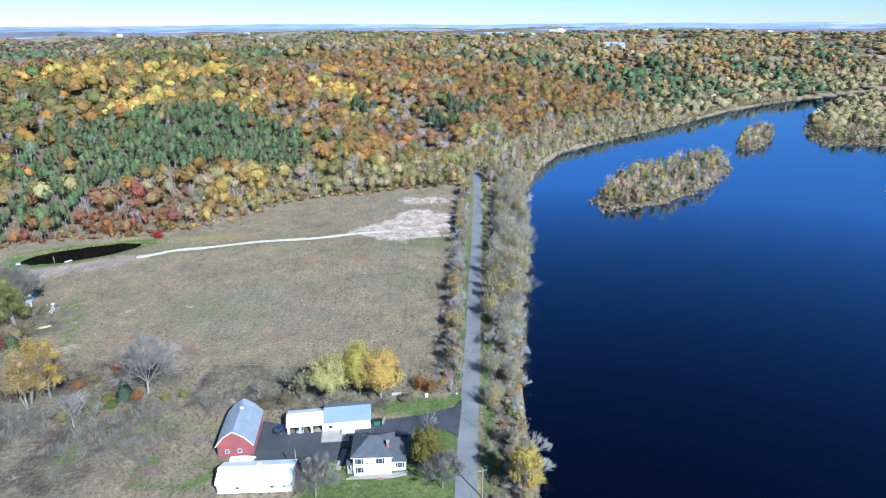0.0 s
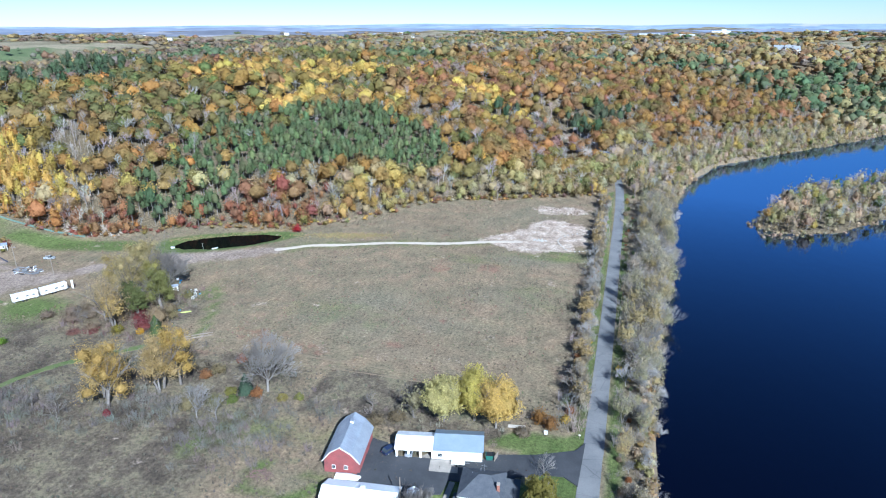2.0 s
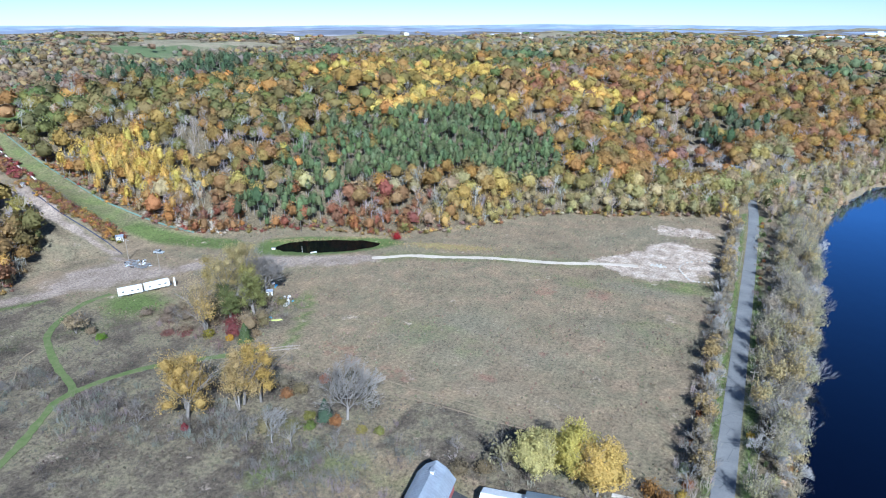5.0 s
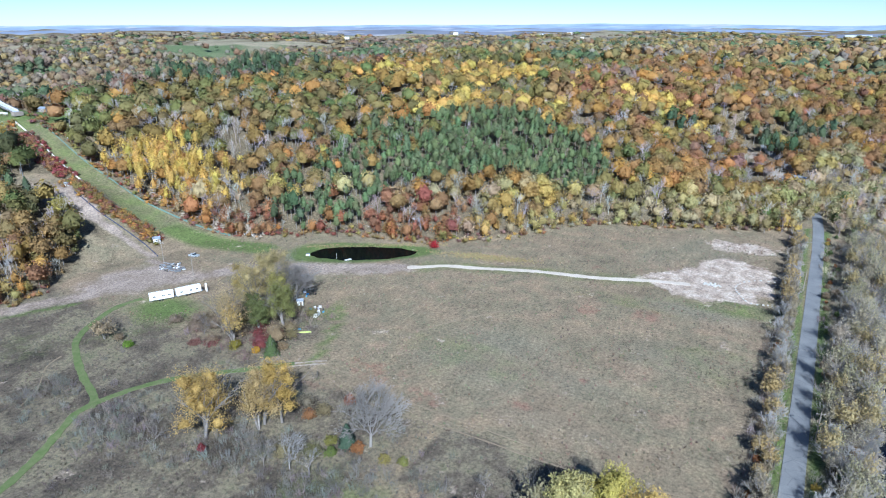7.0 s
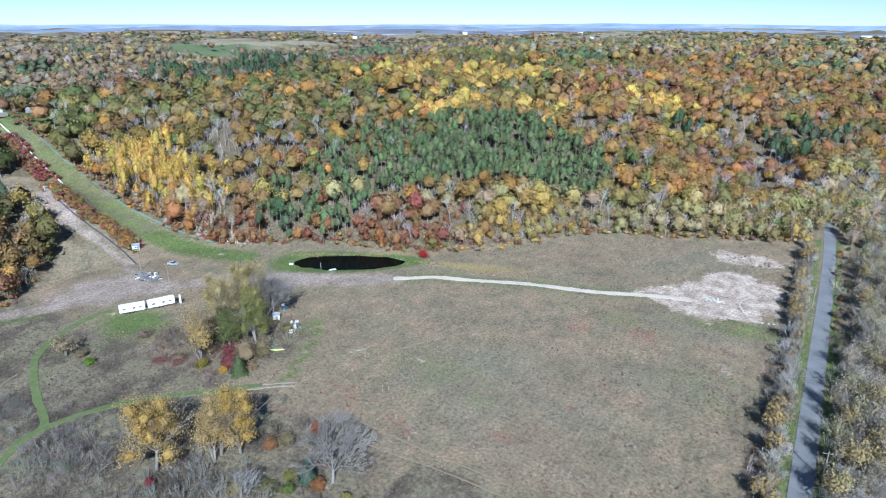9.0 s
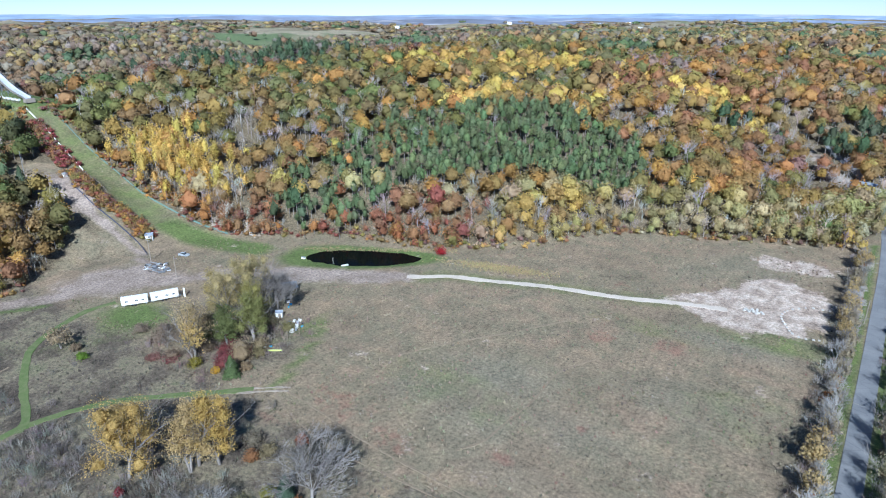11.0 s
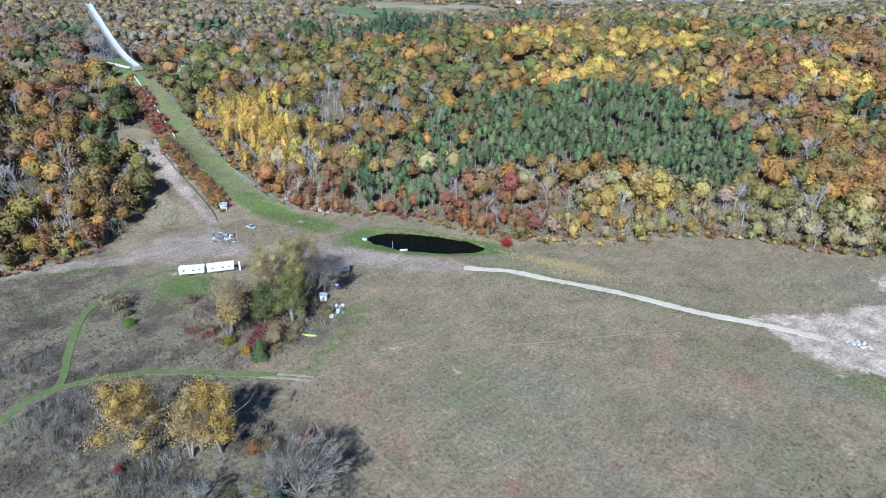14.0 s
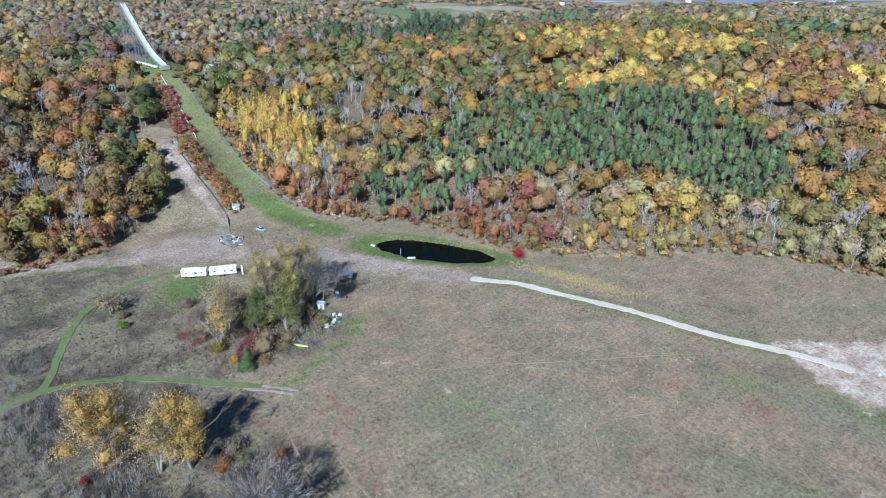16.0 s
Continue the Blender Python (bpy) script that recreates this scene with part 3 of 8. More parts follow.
def stick(a, b, r0, r1, sides=3):
    a, b = np.array(a, float), np.array(b, float)
    way = (b - a) / (np.linalg.norm(b - a) + 1e-9)
    u = np.cross(way, (0.31, 0.93, 0.2))
    u /= np.linalg.norm(u)
    w = np.cross(way, u)
    ang = np.arange(sides) * 2 * math.pi / sides
    ring_of = np.cos(ang)[:, None] * u + np.sin(ang)[:, None] * w
    verts = np.concatenate([a + ring_of * r0, b + ring_of * r1])
    tris = []
    for k in range(sides):
        j = (k + 1) % sides
        tris += [(k, j, sides + j), (k, sides + j, sides + k)]
    return verts, np.array(tris)


def face_normals(v, t):
    """Smooth normals of a triangle mesh."""
    f = np.cross(v[t[:, 1]] - v[t[:, 0]], v[t[:, 2]] - v[t[:, 0]])
    n = np.zeros_like(v, dtype=float)
    for k in range(3):
        np.add.at(n, t[:, k], f)
    return n / (np.linalg.norm(n, axis=1)[:, None] + 1e-12)


class Heap:
    """Triangles gathered piece by piece, with the way that each corner faces."""

    def __init__(self):
        self.v, self.t, self.m, self.f, self.n = [], [], [], [], 0

    def add(self, piece, mat=0):
        v, t = piece[:2]
        self.v.append(v), self.t.append(t + self.n), self.m.append(np.full(len(t), mat))
        self.f.append(piece[2] if len(piece) > 2 else face_normals(v, t))
        self.n += len(v)
        return self

    def all(self):
        return np.concatenate(self.v), np.concatenate(self.t), np.concatenate(self.m), np.concatenate(self.f)


def broad_crown(heap, rng, radius, low, high, bumps, leaves, size, mat=0, fine=1, core=0.78, inner=0.72, loose=0.42, base=0.62, under=-0.75):
    """A domed crown of rounded boughs covered with leaf sprays, gaps between them."""
    shape, half = Boughs(rng, bumps, base), (high - low) / 2
    if core:
        heap.add(dome(rng, shape, radius, low, high, fine, core, max(under, -0.5)), mat)
    d = ball(leaves * 3, rng)
    d = d[d[:, 2] > rng.uniform(under, max(under, -0.1), len(d))][:leaves]
    n = len(d)
    r, out = shape.reach(d)
    p = d * (r * rng.uniform(inner, 1.07, n))[:, None] * (radius, radius, half) + (0, 0, low + half)
    out = out / (radius, radius, half)
    out /= np.linalg.norm(out, axis=1)[:, None]
    nrm = out + loose * ball(n, rng) + (0, 0, 0.12)
    nrm /= np.linalg.norm(nrm, axis=1)[:, None]
    v, t = leaf_cards(p, nrm, size, rng)
    own = 0.5 if leaves < 350 else 0.72
    soft = (1 - own) * out + own * nrm
    heap.add((v, t, np.repeat(soft / np.linalg.norm(soft, axis=1)[:, None], 4, axis=0)), mat)


def pine_crown(heap, rng, radius, low, high, sprays, size, mat=0, blunt=0.6):
    """Tiers of needle boughs round a stem, narrowing to a rounded tip."""
    turn, waists = rng.uniform(0, 6.283, 3), rng.uniform(7.0, 10.0)

    def skin(f, a, k=1.0):
        lobes = 1 + 0.16 * np.sin(4 * a + turn[0] + 5 * f) + 0.10 * np.sin(7 * a + turn[1]) + 0.14 * np.sin(waists * 6.283 * f + turn[2] + 2 * np.sin(a * 2))
        r = radius * (1 - f) ** blunt * lobes * k
        p = np.stack([np.cos(a) * r, np.sin(a) * r, low + (high - low) * f - 0.10 * r], -1)
        n = np.stack([np.cos(a), np.sin(a), 0.55 + 0.9 * f ** 3 + 0.5 * np.sin(waists * 6.283 * f + turn[2])], -1)
        return p, n / np.linalg.norm(n, axis=-1)[..., None]

    rows, cols = 7, 9
    f, a = np.meshgrid(np.linspace(0.0, 0.985, rows), np.arange(cols) * 6.283 / cols, indexing="ij")
    p, n = skin(f, a + 0.35 * np.arange(rows)[:, None], 0.84)
    k = np.arange(rows * cols).reshape(rows, cols)
    q, w, e, z = k[:-1], np.roll(k, -1, 1)[:-1], np.roll(k, -1, 1)[1:], k[1:]
    heap.add((p.reshape(-1, 3), np.concatenate([np.stack([q, w, e], -1).reshape(-1, 3), np.stack([q, e, z], -1).reshape(-1, 3)]), n.reshape(-1, 3)), mat)
    f, a = rng.rand(sprays) ** 1.1, rng.uniform(0, 6.283, sprays)
    p, n = skin(f, a, rng.uniform(0.85, 1.12, sprays))
    face = n + 0.5 * ball(sprays, rng)
    face /= np.linalg.norm(face, axis=1)[:, None]
    v, t = leaf_cards(p, face, size, rng)
    heap.add((v, t, np.repeat(n, 4, axis=0)), mat)


def twig(a, b, r):
    """A thin twig as a single long triangle."""
    a, b = np.array(a, float), np.array(b, float)
    u = np.cross(b - a, (0.31, 0.53, 0.2))
    u *= r / (np.linalg.norm(u) + 1e-9)
    return np.stack([a - u, a + u, b]), np.array([[0, 1, 2]])


def boughs(heap, rng, start, way, length, r, depth, mat=0, spread=0.75, kids=3, sides=3):
    """Limbs that fork into ever finer ones."""
    way = np.array(way, float)
    way /= np.linalg.norm(way)
    end = np.array(start) + way * length
    if sides and depth > 1:
        heap.add(stick(start, end, max(r, 0.03), max(r * 0.62, 0.02), sides), mat)
    else:
        heap.add(twig(start, end, max(r, 0.040)), mat)
    if depth == 0:
        return
    for k in range(kids):
        w = way + spread * ball(1, rng)[0] + (0, 0, 0.16)
        f = rng.uniform(0.45, 1.0) if k else 1.0
        boughs(heap, rng, np.array(start) + way * length * f, w, length * rng.uniform(0.6, 0.85), r * 0.58, depth - 1, mat, spread, kids, min(sides, 3))


def proto(kind, seed):
    """One plant of about natural size as triangles with material numbers: 0 leaves, 1 bark."""
    rng, h = np.random.RandomState(seed), Heap()
    if kind == "oak":
        h.add(stick((0, 0, -1), (0, 0, 7), 0.28, 0.15), 1)
        broad_crown(h, rng, 5.3, 0.4, 12.4, 30, 170, 0.48, core=0.88, inner=0.86, loose=0.55, under=-0.3)
    elif kind == "low":
        h.add(stick((0, 0, -1), (0, 0, 5), 0.22, 0.12), 1)
        broad_crown(h, rng, 3.9, -0.6, 9.4, 24, 190, 0.36, core=0.78, inner=0.80, loose=0.6, under=-0.7)
    elif kind == "aspen":
        h.add(stick((0, 0, -1), (0, 0, 11), 0.2, 0.1), 1)
        broad_crown(h, rng, 2.7, 2.4, 15.0, 26, 190, 0.32, core=0.66, inner=0.70, loose=0.7, base=0.5, under=-0.9)
    elif kind == "pine":
        h.add(stick((0, 0, -1), (0, 0, 11), 0.2, 0.05), 1)
        broad_crown(h, rng, 2.6, 2.4, 13.0, 20, 120, 0.32, core=0.80, inner=0.76, loose=0.7, base=0.58, under=-0.5)
    elif kind == "bare":
        h.add(stick((0, 0, -1), (0, 0, 6), 0.16, 0.1), 0)
        for k in range(4):
            boughs(h, rng, (0, 0, 1.5 + 1.3 * k), (rng.uniform(-0.4, 0.4), rng.uniform(-0.4, 0.4), 1), 4.0 - 0.3 * k, 0.08, 3, 0, 0.6, 3, 0)
    elif kind == "scrub":
        broad_crown(h, rng, 2.2, -0.9, 3.1, 12, 40, 0.30, core=0.55, inner=0.5, loose=0.9)
    elif kind == "young":
        h.add(stick((0, 0, -1), (0, 0, 5), 0.2, 0.1), 1)
        broad_crown(h, rng, 3.6, -2.4, 10.4, 22, 165, 0.35, core=0.62, inner=0.54, loose=0.8, base=0.5, under=-0.8)
    elif kind == "crest":
        broad_crown(h, rng, 6.0, 0.0, 12.4, 28, 80, 0.64, core=0.90, inner=0.86, loose=0.55, under=-0.2)
    elif kind == "far":
        broad_crown(h, rng, 6.6, -1.0, 12.0, 16, 20, 1.1, core=0.90, inner=0.88, loose=0.5, under=-0.3)
    return h.all()


def scatter(name, kinds, spots, mats, label, category="trees", lift=0.0):
    """Plants joined into one mesh. kinds: lists of shapes; spots: rows of x, y, scale, kind and tint (r, g, b)."""
    vs, ts, ms, cs, fs, n = [], [], [], [], [], 0
    spots = np.asarray(spots, float)
    if not len(spots):
        return None
    zs = land(spots[:, 0], spots[:, 1])
    for (x, y, s, k, r, g, b), z in zip(spots, zs):
        shapes = kinds[int(k)]
        v, t, m, f = shapes[RNG.randint(len(shapes))]
        a = RNG.uniform(0, 6.283)
        c, sn = math.cos(a) * s, math.sin(a) * s
        vv = np.empty_like(v)
        vv[:, 0], vv[:, 1], vv[:, 2] = v[:, 0] * c - v[:, 1] * sn + x, v[:, 0] * sn + v[:, 1] * c + y, v[:, 2] * s * RNG.uniform(0.85, 1.15) + z + lift
        ff = np.stack([f[:, 0] * math.cos(a) - f[:, 1] * math.sin(a), f[:, 0] * math.sin(a) + f[:, 1] * math.cos(a), f[:, 2]], 1)
        vs.append(vv), ts.append(t + n), ms.append(m), fs.append(ff)
        cs.append(np.broadcast_to((r, g, b, 1.0), (len(v), 4)))
        n += len(v)
    me = bulk_mesh(name, np.concatenate(vs), np.concatenate(ts), np.concatenate(ms), np.concatenate(cs), mats, np.concatenate(fs))
    return tagged(new(name, me), label, category, kind="stuff")


def bulk_mesh(name, v, t, m, c, mats, facing):
    me = bpy.data.meshes.new(name)
    me.vertices.add(len(v))
    me.vertices.foreach_set("co", v.astype(np.float32).ravel())
    me.loops.add(3 * len(t))
    me.loops.foreach_set("vertex_index", t.astype(np.int32).ravel())
    me.polygons.add(len(t))
    me.polygons.foreach_set("loop_start", np.arange(0, 3 * len(t), 3, dtype=np.int32))
    me.polygons.foreach_set("material_index", m.astype(np.int32))
    for mat in mats:
        me.materials.append(mat)
    me.update(calc_edges=True)
    me.attributes.new("custom_normal", "FLOAT_VECTOR", "POINT").data.foreach_set("vector", np.ascontiguousarray(facing, dtype=np.float32).ravel())
    me.color_attributes.new("tint", "FLOAT_COLOR", "POINT").data.foreach_set("color", np.ascontiguousarray(c, dtype=np.float32).ravel())
    return me


OLIVE, MOSS, BROWN = (0.225, 0.188, 0.062), (0.130, 0.150, 0.055), (0.262, 0.178, 0.076)
RUST, ORANGE, GOLD = (0.265, 0.142, 0.072), (0.365, 0.205, 0.060), (0.420, 0.305, 0.090)
YELLOW, RED, WINE = (0.520, 0.372, 0.098), (0.250, 0.095, 0.070), (0.220, 0.125, 0.105)
PALE, WILLOW, TAN = (0.375, 0.308, 0.180), (0.310, 0.265, 0.122), (0.360, 0.285, 0.190)
PINE, FIR, GREY = (0.118, 0.148, 0.068), (0.078, 0.106, 0.058), (0.285, 0.258, 0.240)


def jitter_grid(x0, x1, y0, y1, step, rng):
    x, y = np.meshgrid(np.arange(x0, x1, step), np.arange(y0, y1, step))
    x, y = x.ravel(), y.ravel()
    return x + rng.uniform(-0.45, 0.45, len(x)) * step, y + rng.uniform(-0.45, 0.45, len(x)) * step


def shade(tint, rng, spread=0.22):
    k = rng.uniform(1 - spread, 1 + spread) * 1.12
    return tuple(max(0.01, c * k * rng.uniform(0.9, 1.1)) for c in tint)


PINE_STAND = np.array([(-222, 257), (-244, 268), (-250, 290), (-252, 330), (-258, 366), (-240, 396), (-200, 414), (-160, 428), (-124, 424), (-106, 396), (-108, 372), (-123, 364), (-148, 360), (-176, 330), (-198, 309), (-200, 288), (-196, 268)], float)
YELLOWS = [(-327, 519, 36), (-252, 549, 60), (-228, 428, 30), (-336, 466, 18), (-243, 317, 6), (-96, 504, 9), (-140, 1195, 90), (-119, 534, 28), (-180, 470, 20), (-91, 395, 7),
           (-333, 242, 8), (-312, 250, 13), (-294, 256, 16), (-276, 260, 10), (-318, 277, 9), (97, 753, 10), (-290, 470, 16)]
BARES = [(-268, 268, 16), (-216, 454, 16), (-180, 499, 18), (-65, 535, 18), (-136, 449, 12), (-35, 484, 28), (-300, 300, 18), (-290, 150, 18)]
FIRS = [(112, 845, 45), (147, 796, 40), (215, 818, 55), (303, 869, 60), (228, 779, 30), (450, 1052, 60), (537, 1064, 60), (-35, 531, 14), (-94, 517, 10),
        (-515, 378, 18), (-474, 470, 50), (-445, 381, 30), (-20, 570, 16), (-225, 268, 12), (-335, 196, 10)]


def weight(spots, x, y):
    return max((math.exp(-((x - cx) ** 2 + (y - cy) ** 2) / (r * r)) for cx, cy, r in spots), default=0.0)


def clearings(x, y):
    """Places in the woods kept free of trees."""
    run = near_line(LANDING, x, y)
    free = run < np.where(x < -300, 6.5, 9.5)
    free |= near_line(HILL_ROAD, x, y) < 4.5
    free |= (x < -396) & (x > -500) & (y > 220 + 0.04 * (-396 - x)) & (y < 250)
    free |= (bump_at(x, y, -13, 484, 8, 10) > 0.4) | (near_line(FOREST_LANE, x, y) < 4)
    free |= inside(OPEN_SLOPE, x, y) | inside(RED_SLOPE, x, y)
    free |= bump_at(x, y, -425, 250, 35, 22, -10) > 0.4
    free |= bump_at(x, y, -272, 202, 13, 14) > 0.5
    return free


def blend(stops, u):
    """A colour along a row of colours, u from 0 to 1."""
    u = min(max(u, 0.0), 0.999) * (len(stops) - 1)
    k, f = int(u), u - int(u)
    return tuple(a + (b - a) * f for a, b in zip(stops[k], stops[k + 1]))


def oak_tint(x, y, foot, rng):
    """The autumn colours of a place in the woods: neighbours are alike, with odd ones out. Western tints carry shade as
    well.
    """
    patch = 0.5 + 0.26 * float(waves(np.float64(x), np.float64(y), 150, 21)) + 0.16 * float(waves(np.float64(x), np.float64(y), 45, 22))
    u = patch + rng.normal() * 0.13
    # left hillside: dark autumn foliage, with some of its shade put into the tints
    if y < 226 and x < -240:
        tint = blend([(0.085, 0.095, 0.045), MOSS, (0.150, 0.125, 0.050), BROWN, (0.120, 0.122, 0.055), ORANGE, OLIVE, RUST, (0.190, 0.160, 0.110), GOLD, RED, OLIVE], u)
    elif foot < 26 and x < -150:
        tint = blend([MOSS, OLIVE, RUST, ORANGE, RED, BROWN, RUST, RED, WINE], u)
    elif foot < 32 and x < 20:
        tint = blend([MOSS, WILLOW, OLIVE, WILLOW, PALE, WILLOW, GOLD, BROWN], u)
    elif foot < 75 and x < -60:
        tint = blend([MOSS, OLIVE, BROWN, ORANGE, BROWN, OLIVE, RUST], u)
    elif x < -200 and x > -430:
        tint = blend([MOSS, OLIVE, MOSS, BROWN, (0.110, 0.115, 0.050), ORANGE, OLIVE, MOSS, BROWN, RUST], u)
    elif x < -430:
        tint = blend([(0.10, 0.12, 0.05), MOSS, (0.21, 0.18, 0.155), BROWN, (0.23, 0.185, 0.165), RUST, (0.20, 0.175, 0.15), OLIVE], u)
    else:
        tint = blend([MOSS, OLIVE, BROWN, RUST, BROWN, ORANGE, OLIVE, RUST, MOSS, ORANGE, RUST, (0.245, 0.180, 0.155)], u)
    # beyond the crest the tints are scaled down, shade painted into the leaves
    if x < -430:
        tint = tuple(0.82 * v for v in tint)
    return shade(tint, rng, 0.16)


def plant_woods():
    rng = np.random.RandomState(11)
    x, y = jitter_grid(-760, 420, 60, 860, 7.0, rng)
    foot = beside(FOOT, x, y)
    keep = (foot > 1) & (foot < 520) & ~clearings(x, y) & (np.hypot(x, y) < 780)
    keep &= (y > 105) | ((x > -420) & (y > 80))
    keep &= (foot < 150) | (rng.rand(len(x)) < 0.72)
    x, y, foot = x[keep], y[keep], foot[keep]
    pines = inside(PINE_STAND, x, y)
    leafy, bare, evergreen = [], [], []
    for px, py, f, p in zip(x, y, foot, pines):
        s = rng.uniform(0.74, 1.24)
        wy, wb, wf = weight(YELLOWS, px, py), weight(BARES, px, py), weight(FIRS, px, py)
        u = rng.rand()
        if p and u < (0.95 if px > -205 else 0.6):
            evergreen.append((px, py, s * 0.95, 0, *shade(PINE, rng, 0.22)))
            continue
        if u < wf * 1.1:
            evergreen.append((px, py, s * 1.25, 0, *shade(FIR, rng, 0.3)))
        elif u < 0.95 * wy + wf * 1.1:
            leafy.append((px, py, s if py < 300 else 0.9 * s, 1 if py < 300 else 4, *shade(YELLOW if rng.rand() < 0.65 else GOLD, rng, 0.15)))
        elif rng.rand() < 0.21 + 0.6 * wb:
            bare.append((px, py, s, 0, *shade(GREY, rng)))
        else:
            low = f < 16 and py > 226
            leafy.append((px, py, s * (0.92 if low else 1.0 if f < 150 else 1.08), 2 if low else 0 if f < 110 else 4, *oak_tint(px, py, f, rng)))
            if low and rng.rand() < 0.5:
                leafy.append((px + rng.uniform(-3, 3), py + rng.uniform(-3, 3), rng.uniform(0.7, 1.3), 3, *oak_tint(px, py, f, rng)))
    # the edge of the wood is closed by low trees
    x, y = jitter_grid(-420, 60, 60, 480, 5.0, rng)
    foot = beside(FOOT, x, y)
    keep = (foot > -1) & (foot < 40) & ~clearings(x, y) & ~inside(PINE_STAND, x, y) & ((y > 95) | (x > -330))
    for px, py, f in zip(x[keep], y[keep], foot[keep]):
        if rng.rand() < 0.8:
            if rng.rand() < weight(YELLOWS, px, py) * 0.8:
                leafy.append((px, py, rng.uniform(0.6, 1.0), 1, *shade(YELLOW, rng)))
            elif rng.rand() < 0.12 + 0.4 * weight(BARES, px, py):
                bare.append((px, py, rng.uniform(0.5, 0.8), 0, *shade(GREY, rng)))
            else:
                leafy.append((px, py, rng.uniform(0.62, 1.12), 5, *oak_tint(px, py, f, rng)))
    # the bright aspens beside the landing slope
    for k in range(190):
        px, py = rng.uniform(-338, -258), rng.normal(252, 7.0)
        if rng.rand() < 0.15 + 0.4 * (px > -280):
            bare.append((px, max(py, 244.5), rng.uniform(0.7, 1.1), 0, *shade(GREY, rng)))
        elif py > 242.5:
            leafy.append((px, py, rng.uniform(0.75, 1.15), 1, *shade(YELLOW if rng.rand() < 0.8 else GOLD, rng, 0.15)))
    # the pines stand closer together
    x, y = jitter_grid(-260, -80, 250, 440, 4.4, rng)
    keep = inside(PINE_STAND, x, y)
    evergreen += [(px, py, rng.uniform(0.7, 1.1), 0, *shade(PINE, rng, 0.3)) for px, py in zip(x[keep], y[keep]) if rng.rand() < (0.7 if px > -205 else 0.3)]
    scatter("hill_woods", [[proto("oak", k) for k in range(8)], [proto("aspen", 20 + k) for k in range(5)], [proto("low", 30 + k) for k in range(6)],
                           [proto("scrub", 40 + k) for k in range(4)], [proto("crest", 44 + k) for k in range(8)], [proto("young", 160 + k) for k in range(8)]], leafy, [LEAF, BARK],
            "dense autumn oak woods in orange, rust, olive and yellow on the hillside", "woods")
    scatter("pine_stand", [[proto("pine", 50 + k) for k in range(6)]], evergreen, [NEEDLE, BARK], "dark green pines standing in a dense plantation", "pines")
    scatter("leafless_woods", [[proto("bare", 60 + k) for k in range(4)]], bare, [TWIG, BARK], "grey leafless trees among the autumn woods", "woods")


plant_woods()


def low_far(seed):
    """A broad clump of far treetops, no higher than a tree for all its width."""
    v, t, m, f = proto("far", seed)
    return v * (1.3, 1.3, 0.55), t, m, f


def plant_far_woods():
    rng = np.random.RandomState(13)
    spots = []
    for x0, x1, y0, y1, step, size in ((-1500, 1200, 100, 1700, 13, 1.1), (-2900, 2900, 300, 3400, 34, 1.7)):
        x, y = jitter_grid(x0, x1, y0, y1, step, rng)
        foot, far = beside(FOOT, x, y), np.hypot(x, y)
        lo, hi = {13: (0, 1450), 34: (1450, 2480)}[step]
        head = np.degrees(np.arctan2(-x, y))
        keep = ((foot > 3) | ((far > 720) & (beside(BANK, x, y) > 0)) | ((isle(x, y) > 0.05) & (far > 720))) & (far > lo) & (far < hi) & (head > -36) & (head < 90) & ((far > 780) | (foot >= 520) | ((foot < 6) & (far > 720))) & ((y > 95) | (x > -420))
        farm = np.clip((waves(x, y, 520, 12) - 0.15) * 5, 0, 1) * (far > 1250) * (foot > 60)
        keep &= rng.rand(len(x)) > farm * 0.97
        for px, py, f, far_px in zip(x[keep], y[keep], foot[keep], far[keep]):
            s = size * rng.uniform(0.75, 1.25)
            u = rng.rand()
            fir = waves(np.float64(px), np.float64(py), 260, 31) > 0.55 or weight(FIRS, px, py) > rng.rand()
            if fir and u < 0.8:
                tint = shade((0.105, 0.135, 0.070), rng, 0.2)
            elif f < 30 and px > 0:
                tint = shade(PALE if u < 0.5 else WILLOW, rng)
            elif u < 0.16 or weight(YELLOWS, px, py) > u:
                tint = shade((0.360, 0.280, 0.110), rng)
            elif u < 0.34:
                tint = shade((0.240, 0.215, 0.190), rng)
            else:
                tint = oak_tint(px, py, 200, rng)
            # far tints are greyed here and lifted below, standing in for distance haze
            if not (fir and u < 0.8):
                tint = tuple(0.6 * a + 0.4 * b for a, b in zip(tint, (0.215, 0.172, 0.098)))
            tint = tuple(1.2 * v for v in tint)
            spots.append((px, py, s, 0 if far_px < 1450 else 1, *tint))
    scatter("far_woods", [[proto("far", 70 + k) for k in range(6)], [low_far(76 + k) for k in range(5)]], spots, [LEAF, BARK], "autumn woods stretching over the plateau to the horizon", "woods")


plant_far_woods()


# ---- trees that stand by themselves ----
def part(name, me, parent, label=""):
    ob = new(name, me)
    ob.parent = parent
    if label:
        ob["label"] = label
    return ob


